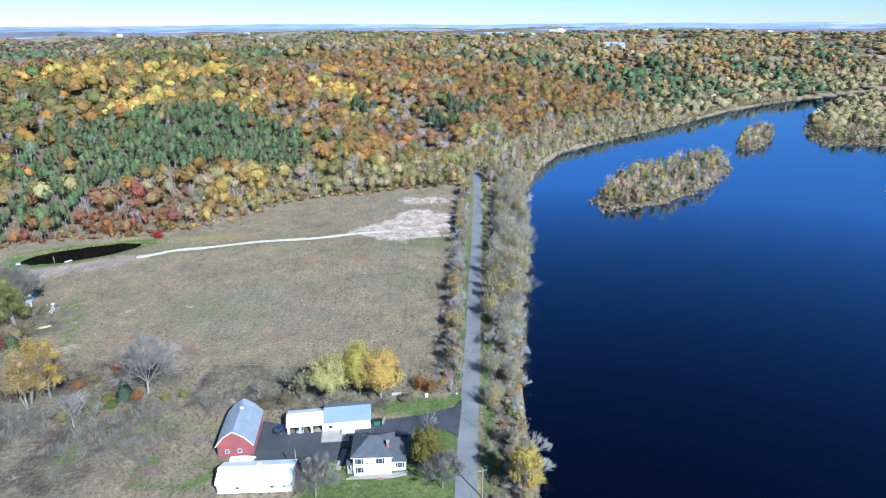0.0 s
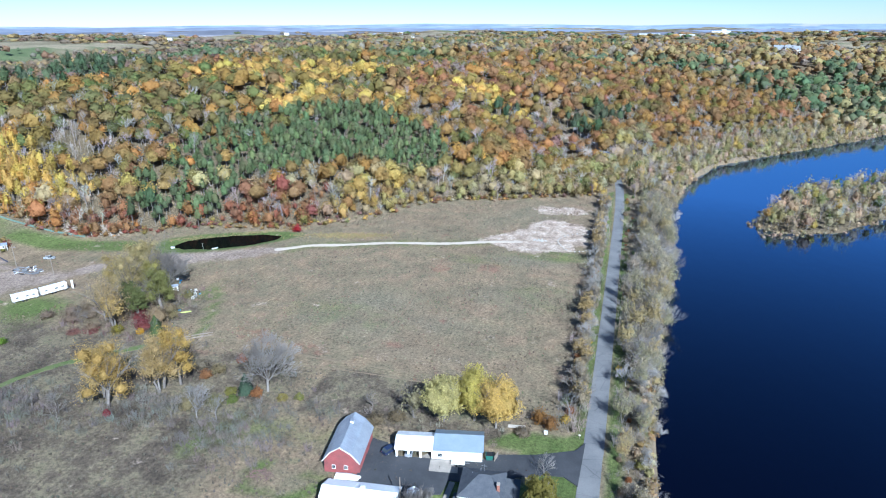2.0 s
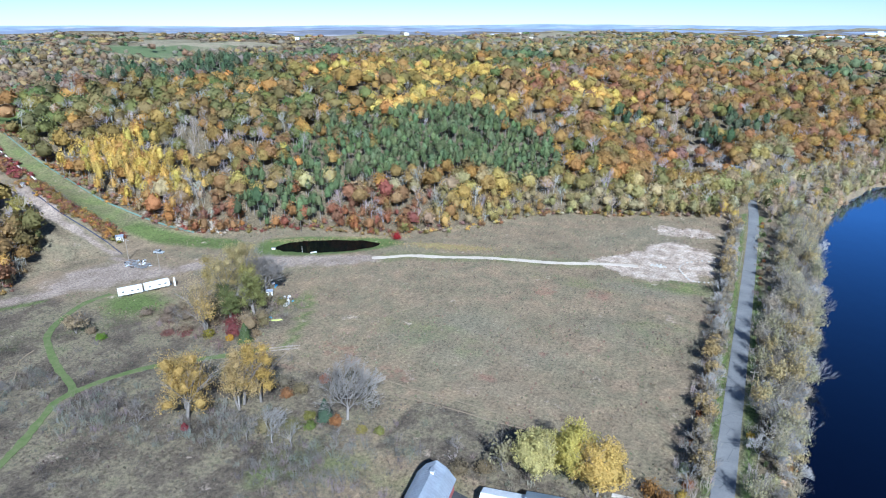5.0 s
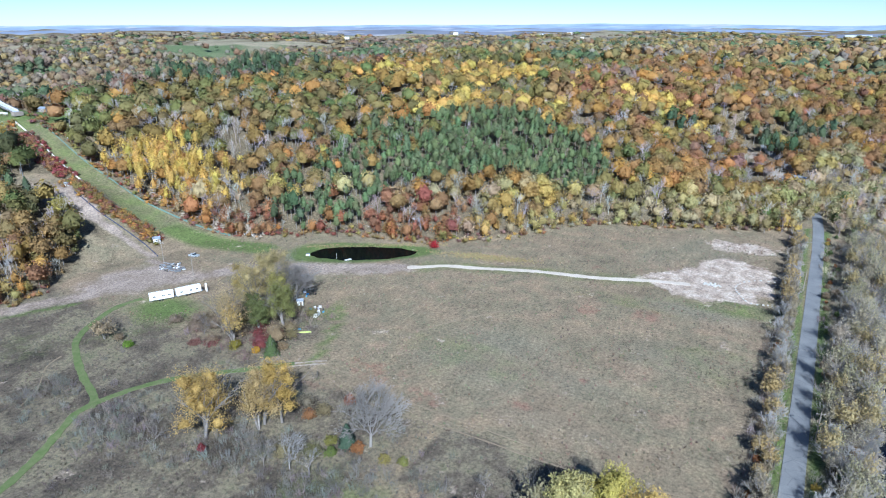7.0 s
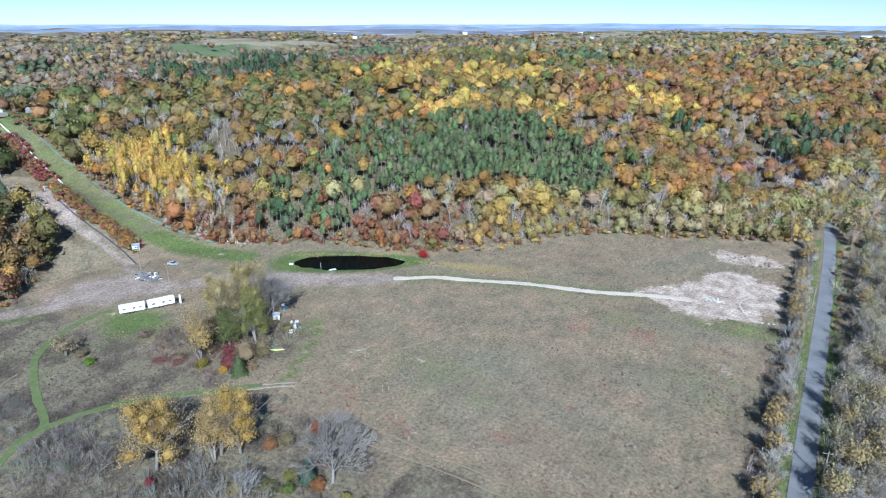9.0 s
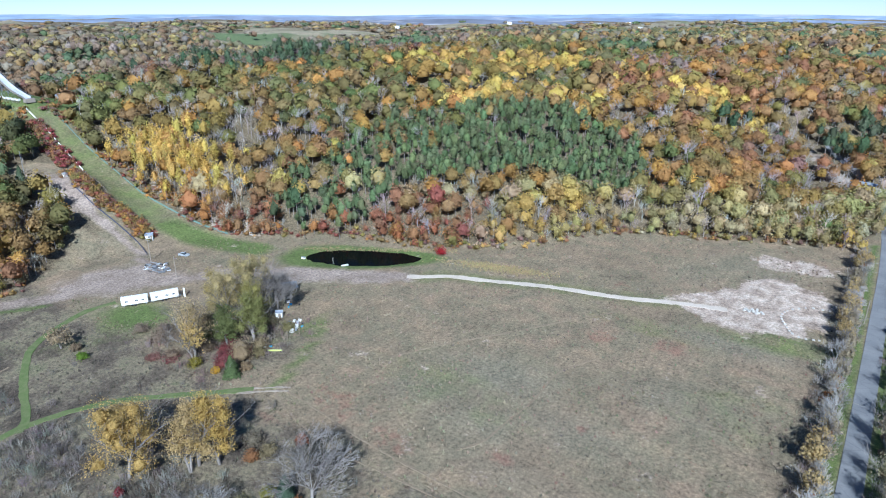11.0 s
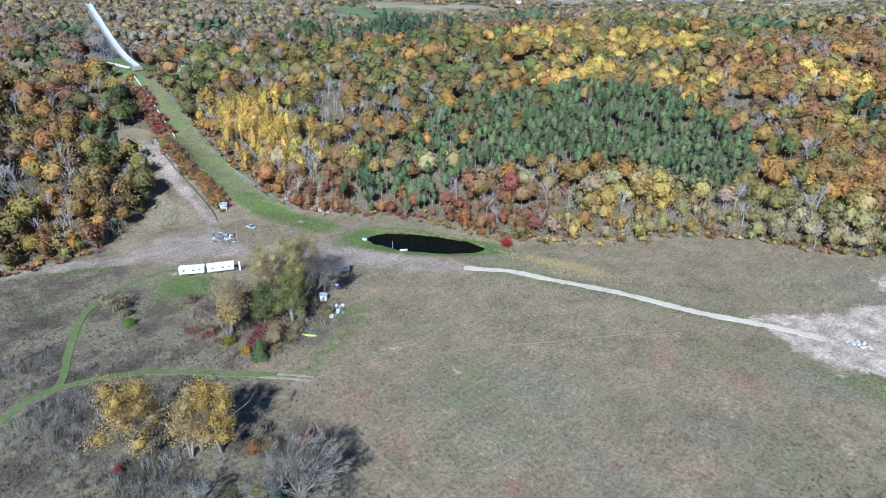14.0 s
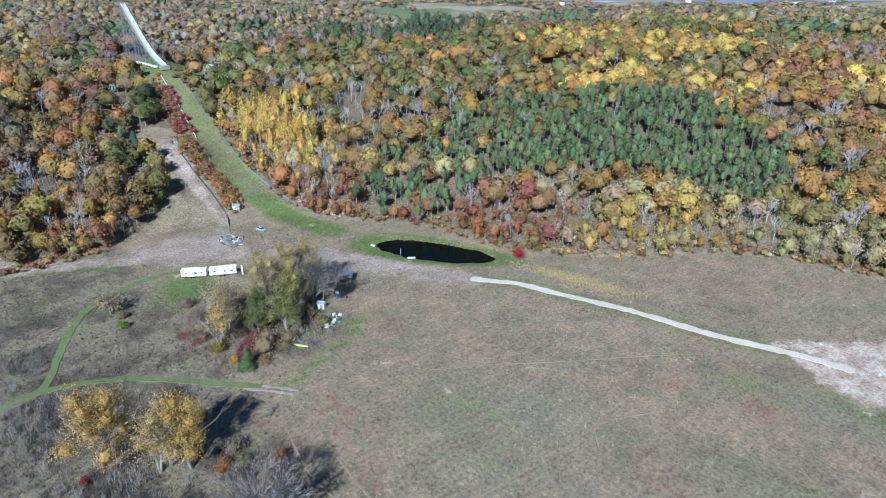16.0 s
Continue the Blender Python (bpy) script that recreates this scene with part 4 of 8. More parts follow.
def lone_tree(name, shape, tint, seed, label, bark=None, group="", height=10.0, radius=4.0):
    """A tree with a forking trunk and a crown of many leaf sprays."""
    rng = np.random.RandomState(seed)
    wood, leaf = Heap(), Heap()
    base = height * (0.22 if shape != "bush" else 0.05)
    stems = 1 if shape in ("round", "bare", "elm", "spruce", "bush") else 2
    for k in range(stems):
        lean = ball(1, rng)[0] * (0.12 if stems == 1 else 0.4)
        depth = 4 if shape == "bare" else 3
        if shape == "elm":
            wood.add(stick((0, 0, -0.6), (0.2, 0.1, base), height * 0.024, height * 0.018, 6))
            for j in range(7):
                a = j * 0.9 + rng.uniform(-0.3, 0.3)
                boughs(wood, rng, (0.2, 0.1, base * (0.75 + 0.04 * j)), (math.cos(a) * (0.85 if j < 6 else 0.1), math.sin(a) * (0.85 if j < 6 else 0.1), 1.0), height * 0.27, height * 0.0065, 5, 0, 0.55, 4, 3)
        elif shape == "bare":
            wood.add(stick((0, 0, -0.6), (lean[0] * 2, lean[1] * 2, base), height * 0.015, height * 0.011, 6))
            for j in range(5):
                boughs(wood, rng, (lean[0] * 2 * (0.5 + 0.1 * j), lean[1] * 2 * (0.5 + 0.1 * j), base * (0.6 + 0.1 * j)), (*(ball(1, rng)[0][:2] * 0.8), 1.0), height * 0.24, height * 0.0065, 4 if height > 9.9 else 3, 0, 0.62, 4, 3)
        else:
            wood.add(stick((0, 0, -0.6), (lean[0] * 3, lean[1] * 3, base), height * 0.02, height * 0.016, 6))
            for j in range(3):
                boughs(wood, rng, (lean[0] * 3, lean[1] * 3, base * 0.95), (*(ball(1, rng)[0][:2] * 0.7), 1.0), height * 0.33, height * 0.009, 3, 0, 0.5, 3, 3)
    if shape == "round":
        broad_crown(leaf, rng, radius, -height * 0.05, height, 40, 7200, 0.19, fine=3, core=0.80, inner=0.72, loose=0.9, base=0.52)
    elif shape == "poplar":
        for k in range(13):
            a, f = k * 2.4 + rng.uniform(-0.4, 0.4), (k + 0.5) / 13
            d, mid = radius * (0.72 - 0.35 * f) * rng.uniform(0.5, 1.0), height * (0.28 + 0.56 * f)
            size = radius * rng.uniform(0.34, 0.52)
            bough = Heap()
            broad_crown(bough, rng, size, mid - size * rng.uniform(0.9, 1.5), mid + size * rng.uniform(0.8, 1.2), 16, 620, 0.155, core=0.42, inner=0.36, loose=0.85, base=0.5, under=-1.1)
            v, t, m, f = bough.all()
            leaf.add((v + (math.cos(a) * d, math.sin(a) * d, 0), t, f))
    elif shape == "open":
        broad_crown(leaf, rng, radius, height * 0.0, height, 16, 800 if height < 15.5 else 2600, 0.29 if height < 15.5 else 0.17, core=0, inner=0.42, loose=0.7, base=0.42)
    elif shape == "bush":
        broad_crown(leaf, rng, radius, -height * 0.35, height, 26, 760, 0.17, core=0.62, inner=0.5, loose=0.85, base=0.58)
    elif shape == "spruce":
        pine_crown(leaf, rng, radius, 0.4, height, 900, 0.3, blunt=0.85)
    root = tagged(new(name), label, "bush" if shape == "bush" else "tree", group)
    for title, heap, mats in (("trunk", wood, [bark or BARK]), ("crown", leaf, [NEEDLE if shape == "spruce" else LEAF])):
        if heap.v:
            v, t, m, f = heap.all()
            c = np.broadcast_to((*(GREY if title == "trunk" else tint), 1.0), (len(v), 4))
            part(title, bulk_mesh(title, v, t, m, c, mats, f), root)
    return root


def stand_at(x, y, scale=1.0, turn=0.0, tall=1.0):
    return pose(x, y, float(land(x, y)), 0, 0, turn) @ Matrix.Diagonal((scale, scale, scale * tall, 1))


def row_of(protos, spots, rng):
    """Copies of a few trees at many spots; the first spots go to the originals."""
    left = list(protos)
    for k, (x, y, s) in enumerate(spots):
        m = stand_at(x, y, s, rng.uniform(0, 360), rng.uniform(0.85, 1.15))
        if left:
            left.pop(0).matrix_basis = m
        else:
            copy_thing(protos[rng.randint(len(protos))], m)


# ---- farmstead ----
WHITE = surface("white_paint", (0.76, 0.74, 0.69), (0.66, 0.64, 0.60), 0.4, 0.6, grain=9)
WHITE_METAL = surface("white_metal_roofing", (0.80, 0.81, 0.82), (0.72, 0.73, 0.75), 0.3, 0.45, 0.0, grain=6)
GREY_METAL = surface("galvanised_roofing", (0.33, 0.36, 0.41), (0.25, 0.27, 0.31), 0.35, 0.45, 0.25, grain=6)
BLUE_METAL = surface("blue_grey_roofing", (0.26, 0.31, 0.37), (0.22, 0.27, 0.33), 0.3, 0.5, 0.1, grain=6)
BARN_RED = surface("red_barn_boards", (0.30, 0.085, 0.082), (0.205, 0.075, 0.072), 0.6, 0.85, grain=7)
SLATE = surface("dark_shingles", (0.070, 0.075, 0.088), (0.10, 0.105, 0.115), 0.7, 0.85, grain=5, bump=0.5)
BRICK = surface("red_brick", (0.33, 0.15, 0.11), (0.25, 0.11, 0.085), 2.0, 0.9, grain=12)
CONCRETE = surface("pale_concrete", (0.36, 0.32, 0.275), (0.28, 0.25, 0.215), 0.5, 0.9, grain=5)
DARK = surface("dark_interior", (0.030, 0.030, 0.032), (0.045, 0.043, 0.040), 1.0, 0.9)
BLACK = surface("black_paint", (0.020, 0.021, 0.024), (0.03, 0.03, 0.032), 1.0, 0.5)
TIMBER = surface("weathered_timber", (0.30, 0.25, 0.20), (0.21, 0.18, 0.15), 1.2, 0.9, grain=9)
STEEL = surface("grey_steel", (0.33, 0.34, 0.35), (0.24, 0.24, 0.25), 1.0, 0.5, 0.6)
RUBBER = surface("black_rubber", (0.022, 0.022, 0.022), (0.03, 0.03, 0.03), 2.0, 0.9)
NAVY = surface("dark_blue_car_paint", (0.020, 0.030, 0.070), (0.03, 0.04, 0.08), 1.0, 0.25, 0.0, bump=0.0, spec=0.6)
SILVER = surface("silver_car_paint", (0.50, 0.53, 0.56), (0.42, 0.45, 0.48), 1.0, 0.3, 0.4, bump=0.0, spec=0.6)
GREEN_PAINT = surface("green_dumpster_paint", (0.03, 0.15, 0.11), (0.04, 0.11, 0.09), 1.0, 0.6)
BLUE_TARP = surface("bright_blue_tarp", (0.05, 0.24, 0.52), (0.07, 0.30, 0.58), 1.0, 0.6)
TEAL = surface("blue_plastic", (0.06, 0.30, 0.45), (0.05, 0.22, 0.36), 1.0, 0.5)
STONE = surface("pale_boulder", (0.46, 0.43, 0.38), (0.36, 0.33, 0.29), 1.0, 0.9, grain=6)
ROCK = surface("pale_sandstone", (0.38, 0.32, 0.25), (0.26, 0.21, 0.165), 0.3, 0.95, grain=2, bump=0.6)
SNOW_PLASTIC = surface("white_plastic_matting", (0.52, 0.53, 0.56), (0.40, 0.41, 0.44), 0.5, 0.6, grain=3)


def glass_pane():
    n = Nodes("window_glass", 0.08, 0, 0.6)
    return n.done(n.mix(n.noise(0.6, 2), (0.030, 0.040, 0.050), (0.055, 0.065, 0.075)))


GLASS = glass_pane()


def box_mesh(name, sx, sy, sz, mat, bevel=0.0, taper=1.0):
    """A box on its base, its top edges drawn in by taper, with softened edges."""
    bm = bmesh.new()
    bmesh.ops.create_cube(bm, size=1.0)
    for v in bm.verts:
        k = taper if v.co.z > 0 else 1.0
        v.co = (v.co.x * sx * k, v.co.y * sy * k, (v.co.z + 0.5) * sz)
    if bevel:
        bmesh.ops.bevel(bm, geom=bm.edges[:], offset=bevel, segments=1, affect="EDGES")
    me = bpy.data.meshes.new(name)
    bm.to_mesh(me)
    bm.free()
    me.materials.append(mat)
    return me


def put_box(name, size, at, mat, parent, bevel=0.02, turn=0.0, label="", taper=1.0, tip=0.0):
    ob = part(name, box_mesh(name, *size, mat, bevel, taper), parent, label)
    ob.matrix_basis = pose(*at, tip, 0, turn)
    return ob


def prism_mesh(name, outline, depth, mat):
    """An outline in x and z, drawn out along y from 0 to depth."""
    n = len(outline)
    verts = [(x, 0, z) for x, z in outline] + [(x, depth, z) for x, z in outline]
    quads = [(k, (k + 1) % n, n + (k + 1) % n, n + k) for k in range(n)]
    return mesh_of(name, verts, [tuple(range(n - 1, -1, -1)), tuple(range(n, 2 * n))] + [q for q in quads], mat)


def put_prism(name, outline, depth, at, mat, parent, turn=0.0, label=""):
    ob = part(name, prism_mesh(name, outline, depth, mat), parent, label)
    ob.matrix_basis = pose(*at, 0, 0, turn)
    bm = bmesh.new()
    bm.from_mesh(ob.data)
    bmesh.ops.recalc_face_normals(bm, faces=bm.faces[:])
    bm.to_mesh(ob.data)
    bm.free()
    return ob


def roof_slope(name, corners, mat, parent, thick=0.12, ribs=0, rib_mat=None, label=""):
    """A roof plane from eave-left, eave-right, ridge-right, ridge-left, with raised seams from eave to ridge."""
    a, b, c, d = (Vector(p) for p in corners)
    up = (b - a).cross(d - a).normalized()
    if up.z < 0:
        up = -up
    verts, faces_ = [], []

    def slab(p, q, r, s, t0, t1):
        k = len(verts)
        verts.extend([tuple(v + up * t0) for v in (p, q, r, s)] + [tuple(v + up * t1) for v in (p, q, r, s)])
        faces_.extend([(k + 3, k + 2, k + 1, k), (k + 4, k + 5, k + 6, k + 7), (k, k + 1, k + 5, k + 4), (k + 1, k + 2, k + 6, k + 5),
                       (k + 2, k + 3, k + 7, k + 6), (k + 3, k, k + 4, k + 7)])

    slab(a, b, c, d, 0, thick)
    roof = part(name, mesh_of(name, verts, faces_, mat), parent, label)
    for k in range(ribs):
        verts, faces_ = [], []
        f0, f1 = (k + 0.5) / ribs - 0.025 / max((b - a).length, 1) * 2, (k + 0.5) / ribs + 0.05 / max((b - a).length, 1)
        slab(a.lerp(b, f0), a.lerp(b, f1), d.lerp(c, f1), d.lerp(c, f0), thick, thick + 0.06)
        part("seam", mesh_of("seam", verts, faces_, rib_mat or mat), roof)
    return roof


def put_window(at, w, h, parent, facing=0.0, shutters=False):
    """A sash window with a frame, two panes and a sill; facing turns it from -y."""
    frame_ob = put_box("window", (w + 0.16, 0.10, h + 0.16), at, WHITE, parent, 0.01, facing)
    for k in (0, 1):
        pane = put_box("pane", (w, 0.03, h / 2 - 0.04), (0, -0.05, 0.08 + k * (h / 2)), GLASS, frame_ob, 0.0)
    put_box("window_sill", (w + 0.3, 0.16, 0.07), (0, -0.06, -0.04), WHITE, frame_ob, 0.01)
    if shutters:
        for s in (-1, 1):
            put_box("shutter", (0.34, 0.05, h + 0.1), (s * (w / 2 + 0.27), -0.06, 0.03), BLACK, frame_ob, 0.01, label="black shutter")
    return frame_ob


def barn():
    root = tagged(new("barn"), "old red wooden barn with a gambrel metal roof", "barn")
    root.matrix_basis = pose(-56.3, 120.9, 0, 0, 0, 9.0)
    w, ln, ev, kn, rg = 4.15, 13.2, 3.4, 5.7, 7.2
    shape = [(-w, 0), (w, 0), (w, ev), (w * 0.58, kn), (0, rg), (-w * 0.58, kn), (-w, ev)]
    put_prism("wall", shape, 0.2, (0, 0, 0), BARN_RED, root)
    put_prism("wall", shape, 0.2, (0, ln - 0.2, 0), BARN_RED, root)
    for s in (-1, 1):
        put_box("wall", (0.2, ln - 0.4, ev), (s * (w - 0.1), ln / 2, 0), BARN_RED, root, 0.0)
        o = 0.35
        e0, e1 = (s * (w + 0.3), -o, ev - 0.25), (s * (w + 0.3), ln + o, ev - 0.25)
        k0, k1 = (s * w * 0.58, -o, kn), (s * w * 0.58, ln + o, kn)
        r0, r1 = (0, -o, rg), (0, ln + o, rg)
        roof_slope("roof", (e0, e1, k1, k0), GREY_METAL, root, 0.1, 16)
        roof_slope("roof", (k0, k1, r1, r0), GREY_METAL, root, 0.1, 16)
        for (px, pz), (qx, qz) in (((s * (w + 0.3), ev - 0.2), (s * w * 0.58, kn + 0.05)), ((s * w * 0.58, kn + 0.05), (0, rg + 0.05))):
            ang = math.atan2(qz - pz, qx - px)
            trim = part("trim", box_mesh("trim", math.hypot(qx - px, qz - pz), 0.12, 0.22, WHITE, 0.01), root)
            trim.matrix_basis = pose((px + qx) / 2, -o - 0.03, (pz + qz) / 2 - 0.12) @ Matrix.Rotation(-ang, 4, "Y")
    # boards
    for k in range(26):
        x = -w + 0.16 + k * (2 * w - 0.32) / 25
        top = np.interp(abs(x), [0, w * 0.58, w], [rg, kn, ev]) - 0.12
        put_box("board", (0.07, 0.04, top), (x, -0.02, 0), BARN_RED, root, 0.0)
    for k in range(30):
        put_box("board", (0.04, 0.07, ev - 0.3), (w + 0.02, 0.5 + k * 0.42, 0), BARN_RED, root, 0.0)
    put_window((-1.9, -0.08, 1.2), 0.7, 0.8, root)
    put_window((1.0, -0.08, 1.2), 0.8, 0.8, root)
    door = put_box("door", (0.08, 2.6, 2.6), (w + 0.09, 8.2, 0), BARN_RED, root, 0.02)
    put_box("rail", (0.06, 5.2, 0.12), (0.03, 0, 2.62), WHITE, door, 0.0)
    vent = put_box("cupola", (0.8, 1.0, 0.8), (0.25, 9.6, rg - 0.25), WHITE_METAL, root, 0.04)
    put_box("cap", (1.05, 1.25, 0.16), (0, 0, 0.8), GREY_METAL, vent, 0.04)
    for k in range(3):
        put_box("louver", (0.84, 0.86, 0.06), (0, 0, 0.16 + 0.2 * k), STEEL, vent, 0.0)
    return root


def garage():
    root = tagged(new("garage"), "long white garage with three open bays and metal roofs", "garage")
    root.matrix_basis = pose(-46.2, 129.2, 0, 0, 0, 11.0)
    # open-bay half
    ln, dp, ev, rg = 9.0, 6.6, 2.75, 4.1
    bay, gap = 2.3, 0.55
    for k in range(4):
        put_box("wall", (gap if k < 3 else 0.5, 0.25, 2.3), (0.25 + k * (bay + gap), 0.12, 0), WHITE, root, 0.0)
    put_box("wall", (ln, 0.25, 0.45), (ln / 2, 0.12, 2.3), WHITE, root, 0.0)
    put_box("wall", (ln, 0.2, ev), (ln / 2, dp - 0.1, 0), WHITE, root, 0.0)
    gable = [(0, 0), (dp, 0), (dp, ev), (dp / 2, rg), (0, ev)]
    put_prism("wall", [(-y, z) for y, z in gable], 0.2, (0, 0, 0), WHITE, root, -90)
    put_box("floor_slab", (ln - 0.4, dp - 0.3, 0.1), (ln / 2, dp / 2, 0.02), CONCRETE, root, 0.0)
    o = 0.3
    roof_slope("roof", ((-o, -o, ev - 0.12), (ln, -o, ev - 0.12), (ln, dp / 2, rg), (-o, dp / 2, rg)), WHITE_METAL, root, 0.1, 11, label="white metal roof")
    roof_slope("roof", ((-o, dp + o, ev - 0.12), (ln, dp + o, ev - 0.12), (ln, dp / 2, rg), (-o, dp / 2, rg)), WHITE_METAL, root, 0.1, 11)
    for k in range(3):
        put_box("door_track", (bay, 1.8, 0.06), (1.67 + k * (bay + gap), 1.2, 2.25), STEEL, root, 0.0)
    # closed half
    x0, ln2, dp2, ev2, rg2 = ln, 11.6, 7.6, 3.0, 4.7
    put_box("wall", (ln2, 0.2, ev2), (x0 + ln2 / 2, 0.08, 0), WHITE, root, 0.0)
    put_box("wall", (ln2, 0.2, ev2), (x0 + ln2 / 2, dp2 - 0.1, 0), WHITE, root, 0.0)
    gable = [(0, 0), (dp2, 0), (dp2, ev2), (dp2 / 2, rg2), (0, ev2)]
    put_prism("wall", [(-y, z) for y, z in gable], 0.2, (x0, 0, 0), WHITE, root, -90)
    put_prism("wall", [(-y, z) for y, z in gable], 0.2, (x0 + ln2 - 0.2, 0, 0), WHITE, root, -90)
    roof_slope("roof", ((x0, -o, ev2 - 0.12), (x0 + ln2 + o, -o, ev2 - 0.12), (x0 + ln2 + o, dp2 / 2, rg2), (x0, dp2 / 2, rg2)), BLUE_METAL, root, 0.1, 15, label="blue-grey metal roof")
    roof_slope("roof", ((x0, dp2 + o, ev2 - 0.12), (x0 + ln2 + o, dp2 + o, ev2 - 0.12), (x0 + ln2 + o, dp2 / 2, rg2), (x0, dp2 / 2, rg2)), BLUE_METAL, root, 0.1, 15)
    put_box("overhead_door", (3.0, 0.06, 2.3), (x0 + 9.2, -0.05, 0.02), surface("cream_door", (0.70, 0.65, 0.55), (0.62, 0.57, 0.48), 1), root, 0.0, label="cream overhead door")
    put_box("door", (0.95, 0.06, 2.05), (x0 + 6.6, -0.05, 0.02), WHITE, root, 0.01)
    put_window((x0 + 1.6, -0.04, 1.1), 1.0, 0.9, root)
    put_box("gutter", (ln2, 0.12, 0.12), (x0 + ln2 / 2, -o - 0.02, ev2 - 0.2), WHITE, root, 0.02)
    return root


def white_shed():
    root = tagged(new("machine_shed"), "low white machine shed with a white metal roof", "shed")
    root.matrix_basis = pose(-55.8, 108.0, 0, 0, 0, 6.5)
    ln, dp, ev, rg = 16.2, 7.2, 2.7, 4.3
    for y in (0.1, dp - 0.1):
        put_box("wall", (ln, 0.2, ev), (ln / 2, y, 0), WHITE, root, 0.0)
    gable = [(0, 0), (dp, 0), (dp, ev), (dp / 2, rg), (0, ev)]
    for x in (0, ln - 0.2):
        put_prism("wall", [(-y, z) for y, z in gable], 0.2, (x, 0, 0), WHITE, root, -90)
    o = 0.3
    for y in (-o, dp + o):
        roof_slope("roof", ((-o, y, ev - 0.12), (ln + o, y, ev - 0.12), (ln + o, dp / 2, rg), (-o, dp / 2, rg)), WHITE_METAL, root, 0.1, 18)
    for x in (4.5, 12.0):
        put_window((x, -0.05, 1.2), 0.8, 0.6, root)
    vent = part("vent", fan_mesh(0.28, 0.1), root)
    vent.matrix_basis = pose(14.6, -0.08, 1.55, 90)
    cap = put_box("cupola", (1.0, 0.9, 0.5), (8.6, dp / 2 + 0.4, rg - 0.25), WHITE_METAL, root, 0.05)
    put_box("cap", (1.25, 1.1, 0.2), (0, 0, 0.5), WHITE_METAL, cap, 0.06, taper=0.4)
    return root


def fan_mesh(r, depth):
    n = 14
    ring_ = [(math.cos(a) * r, math.sin(a) * r) for a in np.linspace(0, 6.283, n, endpoint=False)]
    verts = [(x, y, 0) for x, y in ring_] + [(x, y, depth) for x, y in ring_]
    return mesh_of("disc", verts, [tuple(range(n - 1, -1, -1)), tuple(range(n, 2 * n))] + [(k, (k + 1) % n, n + (k + 1) % n, n + k) for k in range(n)], STEEL)


